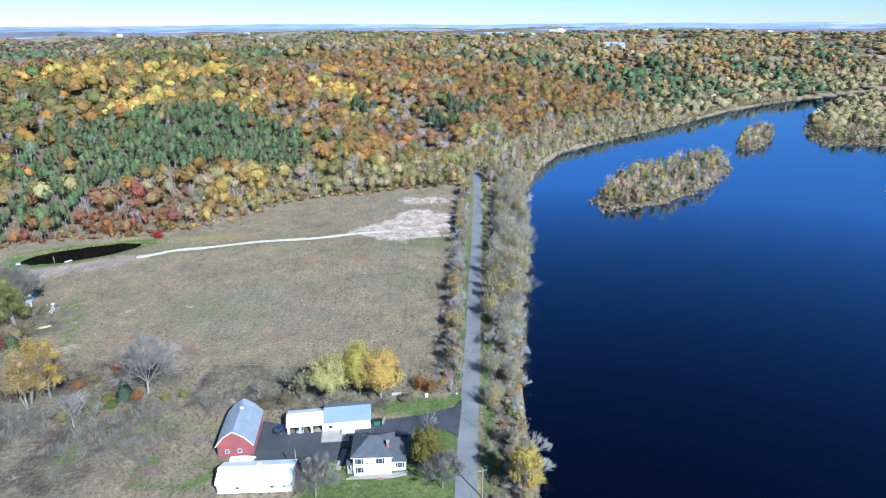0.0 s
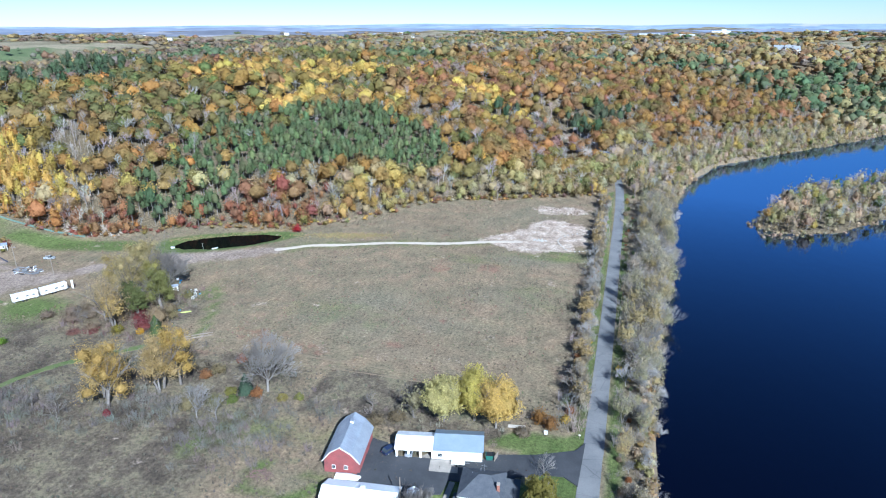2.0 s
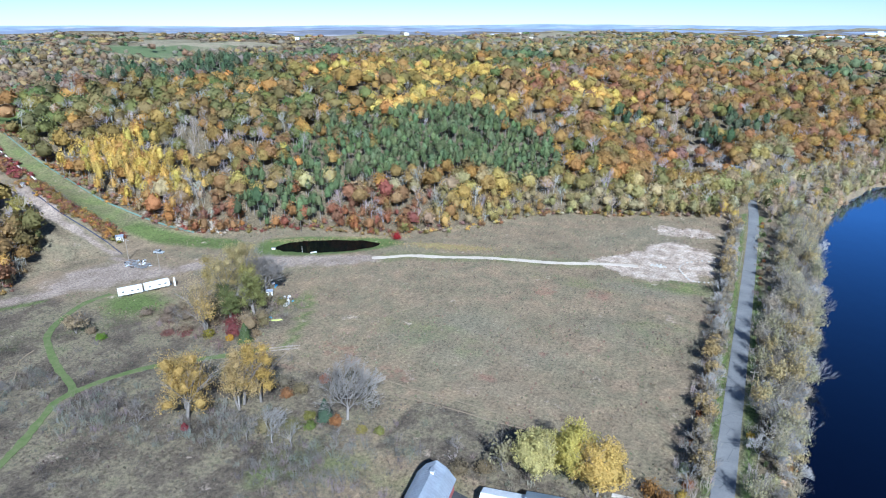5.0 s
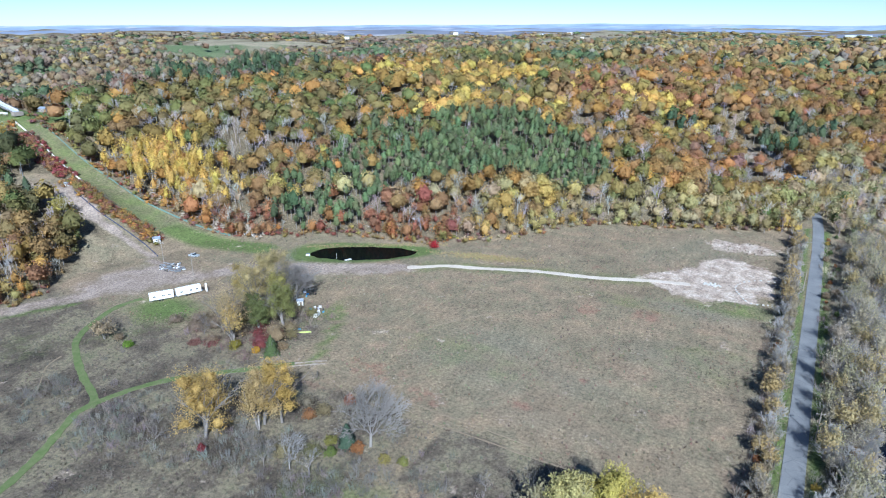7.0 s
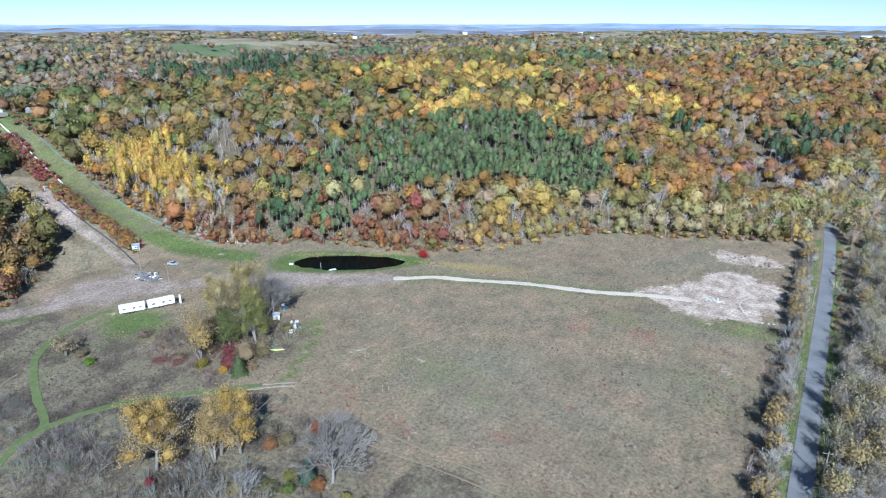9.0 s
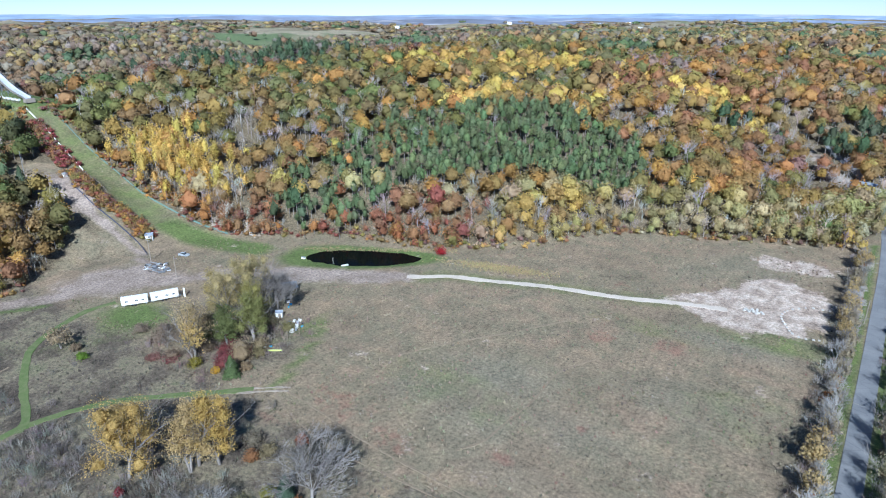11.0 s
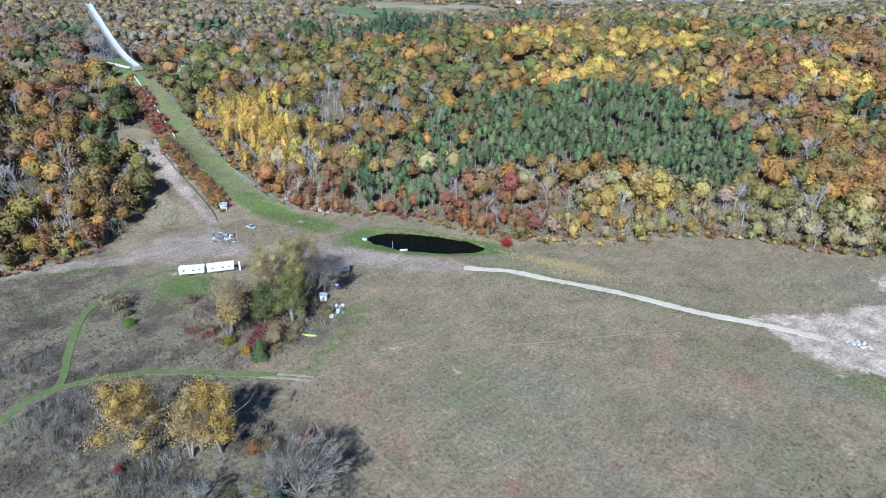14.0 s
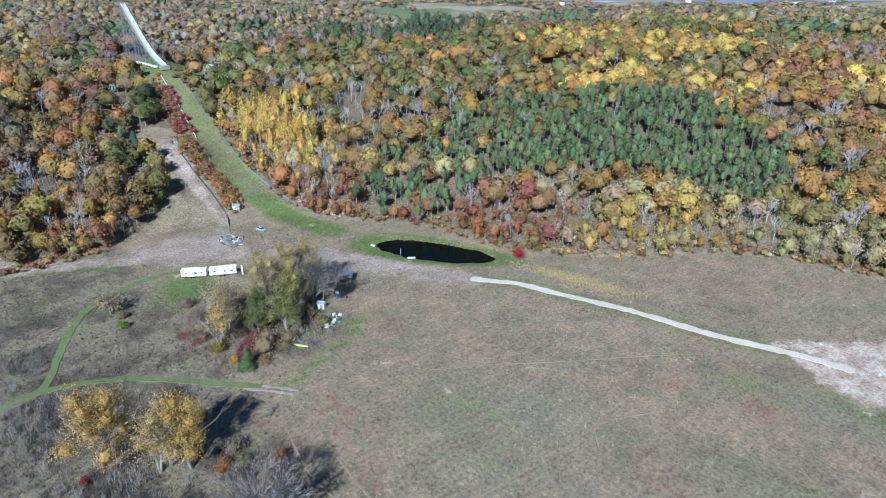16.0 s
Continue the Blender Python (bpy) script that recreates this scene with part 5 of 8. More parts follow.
def farmhouse():
    root = tagged(new("farmhouse"), "white two-storey farmhouse with dark hipped roof and shutters", "house")
    root.matrix_basis = pose(-27.0, 115.5, 0, 0, 0, 5.0)
    ln, dp, ev, rg = 8.6, 8.2, 5.2, 7.7
    for y in (0.1, dp - 0.1):
        put_box("wall", (ln, 0.2, ev), (ln / 2, y, 0), WHITE, root, 0.0)
    for x in (0.1, ln - 0.1):
        put_box("wall", (0.2, dp - 0.4, ev), (x, dp / 2, 0), WHITE, root, 0.0)
    o = 0.5
    a, b, c, d = (-o, -o, ev - 0.05), (ln + o, -o, ev - 0.05), (ln + o, dp + o, ev - 0.05), (-o, dp + o, ev - 0.05)
    p, q = (ln * 0.42, dp / 2, rg), (ln * 0.7, dp / 2, rg)
    roof_slope("roof", (a, b, q, p), SLATE, root, 0.12)
    roof_slope("roof", (d, c, q, p), SLATE, root, 0.12)
    roof_slope("roof", (a, d, p, p), SLATE, root, 0.12)
    roof_slope("roof", (b, c, q, q), SLATE, root, 0.12)
    put_box("soffit", (ln + 2 * o, dp + 2 * o, 0.14), (ln / 2, dp / 2, ev - 0.2), WHITE, root, 0.0)
    for x in (1.4, 6.2):
        put_window((x, -0.05, 3.2), 0.9, 1.3, root, 0, True)
    put_window((1.4, -0.05, 0.8), 0.9, 1.3, root, 0, True)
    for x in (3.3, 4.4):
        put_window((x, -0.05, 3.0), 0.35, 0.5, root)
    for y, z in ((2.0, 3.2), (5.6, 3.2), (5.6, 0.8)):
        put_window((-0.05, y, z), 0.9, 1.3, root, -90, True)
        put_window((ln + 0.05, y, z), 0.9, 1.3, root, 90, True)
    put_box("door", (1.0, 0.08, 2.1), (6.1, -0.06, 0.35), WHITE, root, 0.02)
    stair = put_box("stoop", (1.7, 1.1, 0.35), (6.1, -0.6, 0), CONCRETE, root, 0.02)
    for k in range(2):
        put_box("step", (1.7, 0.3, 0.17), (0, -0.7 - 0.3 * k, 0.0 if k else 0.02), BRICK, stair, 0.01)
    chim = put_box("chimney", (0.6, 0.75, 2.4), (ln - 0.7, 1.7, 5.4), BRICK, root, 0.02)
    put_box("cap", (0.75, 0.9, 0.16), (0, 0, 2.4), CONCRETE, chim, 0.02)
    for x, y in ((2.0, 5.4), (3.6, 6.9)):
        pipe = part("vent", fan_mesh(0.1, 0.5), root)
        pipe.matrix_basis = pose(x, y, 6.5)
    ant = put_box("antenna", (0.05, 0.05, 1.8), (4.4, 6.3, 6.8), STEEL, root, 0.0)
    for k in range(4):
        put_box("rod", (1.3 - 0.2 * k, 0.03, 0.03), (0, 0.1 * k - 0.2, 1.6 - 0.1 * k), STEEL, ant, 0.0)
    # one-storey wing
    wl, wd, wev, wrg, wy = 3.3, 6.4, 2.7, 4.2, 1.5
    put_box("wall", (wl, 0.2, wev), (ln + wl / 2, wy, 0), WHITE, root, 0.0)
    put_box("wall", (wl, 0.2, wrg - 0.1), (ln + wl / 2, wy + wd, 0), WHITE, root, 0.0)
    put_prism("wall", [(0, 0), (-wd, 0), (-wd, wrg), (0, wev)], 0.2, (ln + wl - 0.2, wy, 0), WHITE, root, -90)
    roof_slope("roof", ((ln, wy - 0.4, wev - 0.1), (ln + wl + 0.3, wy - 0.4, wev - 0.1), (ln + wl + 0.3, wy + wd + 0.2, wrg), (ln, wy + wd + 0.2, wrg)), SLATE, root, 0.12)
    put_window((ln + 1.9, wy - 0.14, 0.9), 1.0, 1.2, root, 0, True)
    # side porch
    put_box("porch_floor", (1.5, 2.6, 0.35), (-0.75, 1.9, 0), CONCRETE, root, 0.02)
    for y in (0.75, 3.05):
        put_box("post", (0.14, 0.14, 2.2), (-1.35, y, 0.35), WHITE, root, 0.01)
    put_box("porch_roof", (1.8, 3.0, 0.2), (-0.85, 1.9, 2.5), SLATE, root, 0.03)
    put_box("bay", (0.8, 1.4, 2.2), (-0.4, 1.7, 0.35), WHITE, root, 0.02)
    return root


def small_shed():
    root = tagged(new("garden_shed"), "small white garden shed with a white gable roof", "shed")
    root.matrix_basis = pose(-37.7, 116.4, 0, 0, 0, 8) @ Matrix.Scale(0.82, 4)
    shape = [(-1.5, 0), (1.5, 0), (1.5, 2.0), (0, 2.9), (-1.5, 2.0)]
    for y in (0, 2.3):
        put_prism("wall", shape, 0.12, (0, y, 0), WHITE, root)
    for s in (-1, 1):
        put_box("wall", (0.12, 2.18, 2.0), (s * 1.44, 1.21, 0), WHITE, root, 0.0)
        roof_slope("roof", ((s * 1.75, -0.2, 1.88), (s * 1.75, 2.6, 1.88), (0, 2.6, 2.93), (0, -0.2, 2.93)), WHITE_METAL, root, 0.08, 5)
    put_box("door", (0.9, 0.06, 1.8), (0, -0.04, 0.02), WHITE, root, 0.01)
    return root


def wheel_mesh(r, w):
    bm = bmesh.new()
    bmesh.ops.create_cone(bm, cap_ends=True, segments=14, radius1=r, radius2=r, depth=w)
    bmesh.ops.bevel(bm, geom=[e for e in bm.edges if abs(e.verts[0].co.z - e.verts[1].co.z) < 1e-4], offset=0.05, segments=1, affect="EDGES")
    bmesh.ops.rotate(bm, verts=bm.verts[:], matrix=Matrix.Rotation(math.pi / 2, 3, "X"))
    me = bpy.data.meshes.new("wheel")
    bm.to_mesh(me)
    bm.free()
    me.materials.append(RUBBER)
    return me


def car(x, y, turn, paint, label, pickup=False):
    """A parked car with its nose along local x."""
    root = tagged(new("pickup_truck" if pickup else "car"), label, "car")
    root.matrix_basis = pose(x, y, float(land(x, y)) + (0.08 if y < 150 else 0.0), 0, 0, turn)
    put_prism("body", [(-2.2, 0.35), (2.2, 0.35), (2.25, 0.7), (1.9, 0.95), (0.9, 1.0), (-2.2, 1.02)], 1.75, (0, -0.875, 0), paint, root)
    cab = [(-0.2, 1.0), (0.95, 1.0), (0.5, 1.62), (-0.15, 1.65)] if pickup else [(-2.1, 1.0), (1.0, 1.0), (0.4, 1.58), (-1.6, 1.6)]
    put_prism("cabin", cab, 1.5, (0, -0.75, 0), GLASS, root)
    put_prism("roof", [(cab[3][0], cab[3][1] - 0.03), (cab[2][0], cab[2][1] - 0.03), (cab[2][0] - 0.05, cab[2][1] + 0.04), (cab[3][0] + 0.05, cab[3][1] + 0.04)], 1.42, (0, -0.71, 0), paint, root)
    if pickup:
        put_box("bed", (1.7, 1.45, 0.05), (-1.25, 0, 1.0), RUBBER, root, 0.0)
        for s in (-1, 1):
            put_box("bed_side", (1.9, 0.08, 0.35), (-1.2, s * 0.82, 1.0), paint, root, 0.02)
    for sx in (-1.35, 1.4):
        for sy in (-0.8, 0.8):
            w = part("wheel", wheel_mesh(0.34, 0.24), root)
            w.matrix_basis = pose(sx, sy, 0.34)
            hub = part("rim", fan_mesh(0.18, 0.02), w)
            hub.matrix_basis = pose(0, 0.13 if sy > 0 else -0.13, 0, 90 if sy < 0 else -90)
    for sy in (-0.6, 0.6):
        put_box("headlight", (0.06, 0.32, 0.16), (2.22, sy, 0.62), WHITE, root, 0.02, label="clear headlight")
        put_box("tail_light", (0.05, 0.2, 0.22), (-2.22, sy, 0.7), BARN_RED, root, 0.02, label="red tail light")
    return root


def covered_boat(x, y, turn):
    root = tagged(new("boat"), "covered boat under a white tarpaulin on a trailer", "boat")
    root.matrix_basis = pose(x, y, 0, 0, 0, turn)
    verts, quads, n = [], [], 9
    for k in range(n):
        u = k / (n - 1)
        w = 1.05 * math.sin(math.pi * min(0.62, 0.18 + 0.44 * (1 - u) ** 0.8)) * (1 - u ** 4) ** 0.6 + 0.05
        for a in range(7):
            b = math.pi * a / 6
            verts.append((-3 + 6 * u, -math.cos(b) * w, 0.75 + 0.6 * math.sin(b) * (0.6 + 0.4 * math.sin(math.pi * u))))
    for k in range(n - 1):
        for a in range(6):
            quads.append((k * 7 + a, (k + 1) * 7 + a, (k + 1) * 7 + a + 1, k * 7 + a + 1))
    quads += [tuple(range(6, -1, -1)), tuple(range((n - 1) * 7, n * 7))]
    part("cover", mesh_of("cover", verts, quads, WHITE_METAL, True), root)
    hull = put_prism("hull", [(-2.9, 0.8), (2.6, 0.8), (2.2, 0.42), (-2.9, 0.38)], 1.5, (0, -0.75, 0), WHITE, root)
    put_box("trailer_frame", (5.6, 0.12, 0.12), (0.3, 0, 0.28), STEEL, root, 0.0)
    for s in (-1, 1):
        w = part("wheel", wheel_mesh(0.3, 0.2), root)
        w.matrix_basis = pose(-1, s * 0.85, 0.3)
    return root


def utility_pole(x, y, height, label, arm=True, lamp=False, mat=TIMBER):
    root = tagged(new("utility_pole"), label, "pole", "utility poles")
    root.matrix_basis = pose(x, y, float(land(x, y)) - 0.3, 0, 0, 20)
    v, t = stick((0, 0, 0), (0, 0, height + 0.3), 0.17, 0.11, 8)
    part("pole", mesh_of("pole", v, t, mat, True), root)
    if arm:
        cross = put_box("crossarm", (2.2, 0.12, 0.14), (0, 0.14, height - 0.5), mat, root, 0.01)
        for s in (-0.95, 0.0, 0.95):
            put_box("insulator", (0.12, 0.12, 0.2), (s, 0, 0.14), STONE, cross, 0.03)
    if lamp:
        a = put_box("lamp_arm", (1.2, 0.06, 0.06), (0.6, 0, height - 0.6), STEEL, root, 0.0)
        put_box("lamp_head", (0.5, 0.24, 0.14), (0.6, 0, -0.05), STEEL, a, 0.04)
    return root


barn()
garage()
white_shed()
farmhouse()
small_shed()
car(-48.2, 130.9, 62, NAVY, "dark blue car parked beside the garage")
car(-43.6, 131.9, 100, SILVER, "silver car parked inside an open garage bay")
covered_boat(-54.0, 119.2, 8)
utility_pole(-39.9, 114.9, 7.4, "weathered timber pole beside the white machine shed", False)
utility_pole(2.2, 110.0, 7.8, "weathered timber utility pole at the roadside", True)
utility_pole(-2.9, 309.4, 8.5, "slim pale utility pole at the road verge", False)
utility_pole(3.6, 205.0, 8.2, "weathered timber utility pole at the roadside verge", True)


def paving(name, outline, mat, lift, label, category):
    verts = [(x, y, float(land(x, y)) + lift) for x, y in outline] + [(x, y, float(land(x, y)) - 0.3) for x, y in outline]
    n = len(outline)
    me = mesh_of(name, verts, [tuple(range(n))] + [(k, n + k, n + (k + 1) % n, (k + 1) % n) for k in range(n)], mat)
    bm = bmesh.new()
    bm.from_mesh(me)
    bmesh.ops.triangulate(bm, faces=[f for f in bm.faces if len(f.verts) > 4])
    bmesh.ops.recalc_face_normals(bm, faces=bm.faces[:])
    bm.to_mesh(me)
    bm.free()
    return tagged(new(name, me), label, category, kind="structure")


paving("driveway", [(-52.4, 116.5), (-41, 117.5), (-32.5, 120.5), (-32, 125.2), (-20, 126.4), (-17.5, 130.2), (-11, 132.6), (-7, 133), (-3.6, 130.5), (-3.0, 147),
                    (-5.2, 143.2), (-14, 139.2), (-25, 136.2), (-25.6, 134.2), (-37, 131), (-46, 129.6), (-49.8, 133.6), (-54.2, 134.6), (-53.0, 126)], DRIVE, 0.33,
       "dark asphalt farm driveway and yard", "driveway")
paving("concrete_apron", [(-37.2, 126.6), (-30.6, 127.8), (-31.4, 131.9), (-37.9, 130.6)], CONCRETE, 0.36, "pale concrete apron before the garage door", "paving")
paving("garden_walk", [(-31.8, 117.6), (-30.6, 117.6), (-30.4, 124.8), (-31.6, 124.8)], CONCRETE, 0.34, "narrow pale concrete garden walk", "path")
paving("house_border", [(-28.6, 114.4), (-18.2, 115.0), (-15.0, 116.2), (-14.8, 117.4), (-18.6, 116.4), (-27.2, 115.4)], CONCRETE, 0.30, "grey gravel border along the house wall", "path")


def dumpster(x, y):
    root = tagged(new("dumpster"), "green metal dumpster beside the garage", "dumpster")
    root.matrix_basis = pose(x, y, 0.3, 0, 0, 11)
    put_prism("body", [(-0.7, 0.0), (0.7, 0.0), (0.9, 1.1), (-0.9, 1.3)], 1.5, (0, -0.75, 0), GREEN_PAINT, root)
    put_box("lid", (1.8, 1.55, 0.08), (0, 0, 1.2), BLACK, root, 0.02, label="black lid")
    return root


dumpster(-24.6, 134.8)


def enclosure():
    root = tagged(new("screen_fence"), "brown timber screen fence beside the dumpster", "fence")
    root.matrix_basis = pose(-23.2, 134.2, 0.1, 0, 0, 78)
    for k in range(8):
        put_box("board", (0.26, 0.05, 1.6), (k * 0.29, 0, 0), TIMBER, root, 0.01)
    for z in (0.4, 1.2):
        put_box("rail", (2.3, 0.06, 0.1), (1.0, 0.06, z), TIMBER, root, 0.0)
    return root


enclosure()


def utility_trailer(x, y, turn):
    root = tagged(new("utility_trailer"), "small white utility trailer parked on the apron", "trailer")
    root.matrix_basis = pose(x, y, 0.36, 0, 0, turn)
    put_box("bed", (3.2, 1.6, 0.1), (0, 0, 0.5), WHITE, root, 0.01)
    for s in (-1, 1):
        put_box("side_rail", (3.2, 0.06, 0.4), (0, s * 0.78, 0.6), WHITE, root, 0.01)
        w = part("wheel", wheel_mesh(0.3, 0.2), root)
        w.matrix_basis = pose(-0.2, s * 0.95, 0.3)
    put_box("tongue", (1.2, 0.1, 0.1), (2.1, 0, 0.48), STEEL, root, 0.0)
    return root


utility_trailer(-31.2, 130.6, 8)


def letter_box(x, y, label):
    root = tagged(new("mailbox"), label, "mailbox")
    root.matrix_basis = pose(x, y, float(land(x, y)) - 0.1, 0, 0, 90)
    put_box("post", (0.1, 0.1, 1.15), (0, 0, 0), TIMBER, root, 0.01)
    put_prism("box", [(-0.12, 1.12), (0.12, 1.12), (0.12, 1.28), (0.06, 1.36), (-0.06, 1.36), (-0.12, 1.28)], 0.5, (0, -0.25, 0), WHITE, root)
    return root


letter_box(-4.6, 148.6, "white mailbox on a timber post by the driveway")
box_white = tagged(new("utility_box"), "white metal utility box on the lawn", "utility box")
box_white.matrix_basis = pose(-12.9, 148.2, 0)
put_box("cabinet", (0.8, 0.6, 0.8), (0, 0, 0), WHITE_METAL, box_white, 0.04)
put_box("lid", (0.9, 0.7, 0.08), (0, 0, 0.8), WHITE_METAL, box_white, 0.03)


def log_pile(x, y, turn):
    root = tagged(new("plank_stack"), "stack of pale weathered planks on the grass", "planks")
    root.matrix_basis = pose(x, y, float(land(x, y)), 0, 0, turn)
    for k in range(6):
        put_box("plank", (4.4, 0.3, 0.14), (0.1 * (k % 2), (k % 3) * 0.34 - 0.3, 0.15 * (k // 3)), surface("pale_plank", (0.55, 0.50, 0.42), (0.44, 0.39, 0.33), 1.0), root, 0.01)
    return root


log_pile(-20.5, 149.2, 8)

# ---- yard of trailers and scrap beyond the field ----


def office_trailer(a, b, label):
    """A long caravan body between two ends."""
    (ax, ay), (bx, by) = a, b
    ln = math.hypot(bx - ax, by - ay)
    root = tagged(new("trailer"), label, "trailer", "parked trailers")
    root.matrix_basis = pose((ax + bx) / 2, (ay + by) / 2, float(land(ax, ay)), 0, 0, math.degrees(math.atan2(by - ay, bx - ax)))
    body = put_box("body", (ln, 2.5, 2.35), (0, 0, 0.75), WHITE, root, 0.08)
    put_box("roof", (ln + 0.1, 2.6, 0.12), (0, 0, 3.08), WHITE_METAL, root, 0.05)
    put_box("stripe", (ln - 0.2, 0.03, 0.25), (0, -1.262, 1.1), surface("beige_stripe", (0.55, 0.50, 0.42), (0.5, 0.45, 0.38), 1), root, 0.0)
    for x in (-ln * 0.3, ln * 0.08, ln * 0.32):
        put_window((x, -1.26, 1.75), 0.9, 0.6, root)
    put_box("door", (0.8, 0.06, 1.9), (-ln * 0.1, -1.27, 0.9), WHITE_METAL, root, 0.02)
    put_box("chassis", (ln + 1.0, 1.0, 0.2), (0.4, 0, 0.55), STEEL, root, 0.02)
    for x in (-0.9, 0.2):
        for s in (-1, 1):
            w = part("wheel", wheel_mesh(0.38, 0.25), root)
            w.matrix_basis = pose(x, s * 1.0, 0.38)
    for x in (-ln * 0.42, ln * 0.42):
        put_box("jack_stand", (0.2, 1.6, 0.56), (x, 0, 0), STEEL, root, 0.0)
    return root


office_trailer((-213.6, 173.4), (-209.2, 180.6), "long white parked trailer with small windows")
office_trailer((-208.8, 181.4), (-204.9, 189.6), "white parked trailer with a pale roof and windows")


def propane_tank(x, y):
    root = tagged(new("propane_tank"), "tall white gas cylinder beside the trailer", "tank")
    root.matrix_basis = pose(x, y, float(land(x, y)))
    for k in range(2):
        v, t = stick((k * 0.5, 0, 0.05), (k * 0.5, 0, 3.4), 0.22, 0.2, 8)
        part("cylinder", mesh_of("cylinder", v, t, WHITE, True), root)
    return root


propane_tank(-203.6, 191.0)


def scrap_heap(x, y, r, n, seed, label):
    """A heap of bars, sheets and machine parts, each piece lying its own way."""
    rng = np.random.RandomState(seed)
    root = tagged(new("scrap_heap"), label, "scrap")
    root.matrix_basis = pose(x, y, float(land(x, y)))
    mats = [STEEL, STEEL, TIMBER, SILVER, BLACK, WHITE_METAL]
    for k in range(n):
        a, d = rng.uniform(0, 6.28), r * math.sqrt(rng.rand())
        size = (rng.uniform(0.8, 3.4), rng.uniform(0.15, 1.0), rng.uniform(0.1, 0.7))
        ob = put_box("scrap_piece", size, (math.cos(a) * d, math.sin(a) * d * 0.7, rng.uniform(0, 0.5)), mats[rng.randint(6)], root, 0.03, rng.uniform(0, 180))
        ob.rotation_euler[0], ob.rotation_euler[1] = rng.uniform(-0.3, 0.3), rng.uniform(-0.35, 0.35)
    return root


scrap_heap(-236.5, 200.5, 6.5, 46, 3, "heap of grey scrap metal and old machine parts")
car(-239.8, 214.6, 20, SILVER, "silver pickup truck parked on the grass", True)
utility_pole(-245.2, 203.0, 10.0, "tall timber pole on the dirt yard", True, True)
utility_pole(-221.6, 199.5, 9.0, "pale timber pole on the dirt yard", False, True)


def lean_to(x, y, turn):
    root = tagged(new("lean_to_shed"), "dark open shed with a grey sheet roof", "shed")
    root.matrix_basis = pose(x, y, float(land(x, y)), 0, 0, turn)
    for px in (-3.4, 0, 3.4):
        for py, h in ((-1.7, 2.0), (1.7, 2.7)):
            put_box("post", (0.16, 0.16, h), (px, py, 0), TIMBER, root, 0.0)
    roof_slope("roof", ((-3.9, -2.2, 1.95), (3.9, -2.2, 1.95), (3.9, 2.2, 2.75), (-3.9, 2.2, 2.75)), surface("dull_sheet", (0.22, 0.24, 0.27), (0.15, 0.16, 0.18), 0.6, 0.5), root, 0.08, 9)
    put_box("back_wall", (6.8, 0.08, 2.4), (0, 1.75, 0), TIMBER, root, 0.0)
    put_box("workbench", (4.6, 0.8, 0.9), (0.4, 1.0, 0), TIMBER, root, 0.02)
    return root


lean_to(-177.5, 216.0, 52)


def playhouse(x, y, turn):
    root = tagged(new("tool_shed"), "small white tool shed with a grey roof", "shed")
    root.matrix_basis = pose(x, y, float(land(x, y)), 0, 0, turn)
    put_box("body", (2.2, 1.8, 1.9), (0, 0, 0), WHITE, root, 0.02)
    for s in (-1, 1):
        roof_slope("roof", ((-1.3, s * 1.1, 1.85), (1.3, s * 1.1, 1.85), (1.3, 0, 2.5), (-1.3, 0, 2.5)), GREY_METAL, root, 0.06, 4)
    put_box("door", (0.8, 0.05, 1.6), (0.2, -0.92, 0.02), TIMBER, root, 0.01)
    return root


playhouse(-163.2, 200.2, 40)


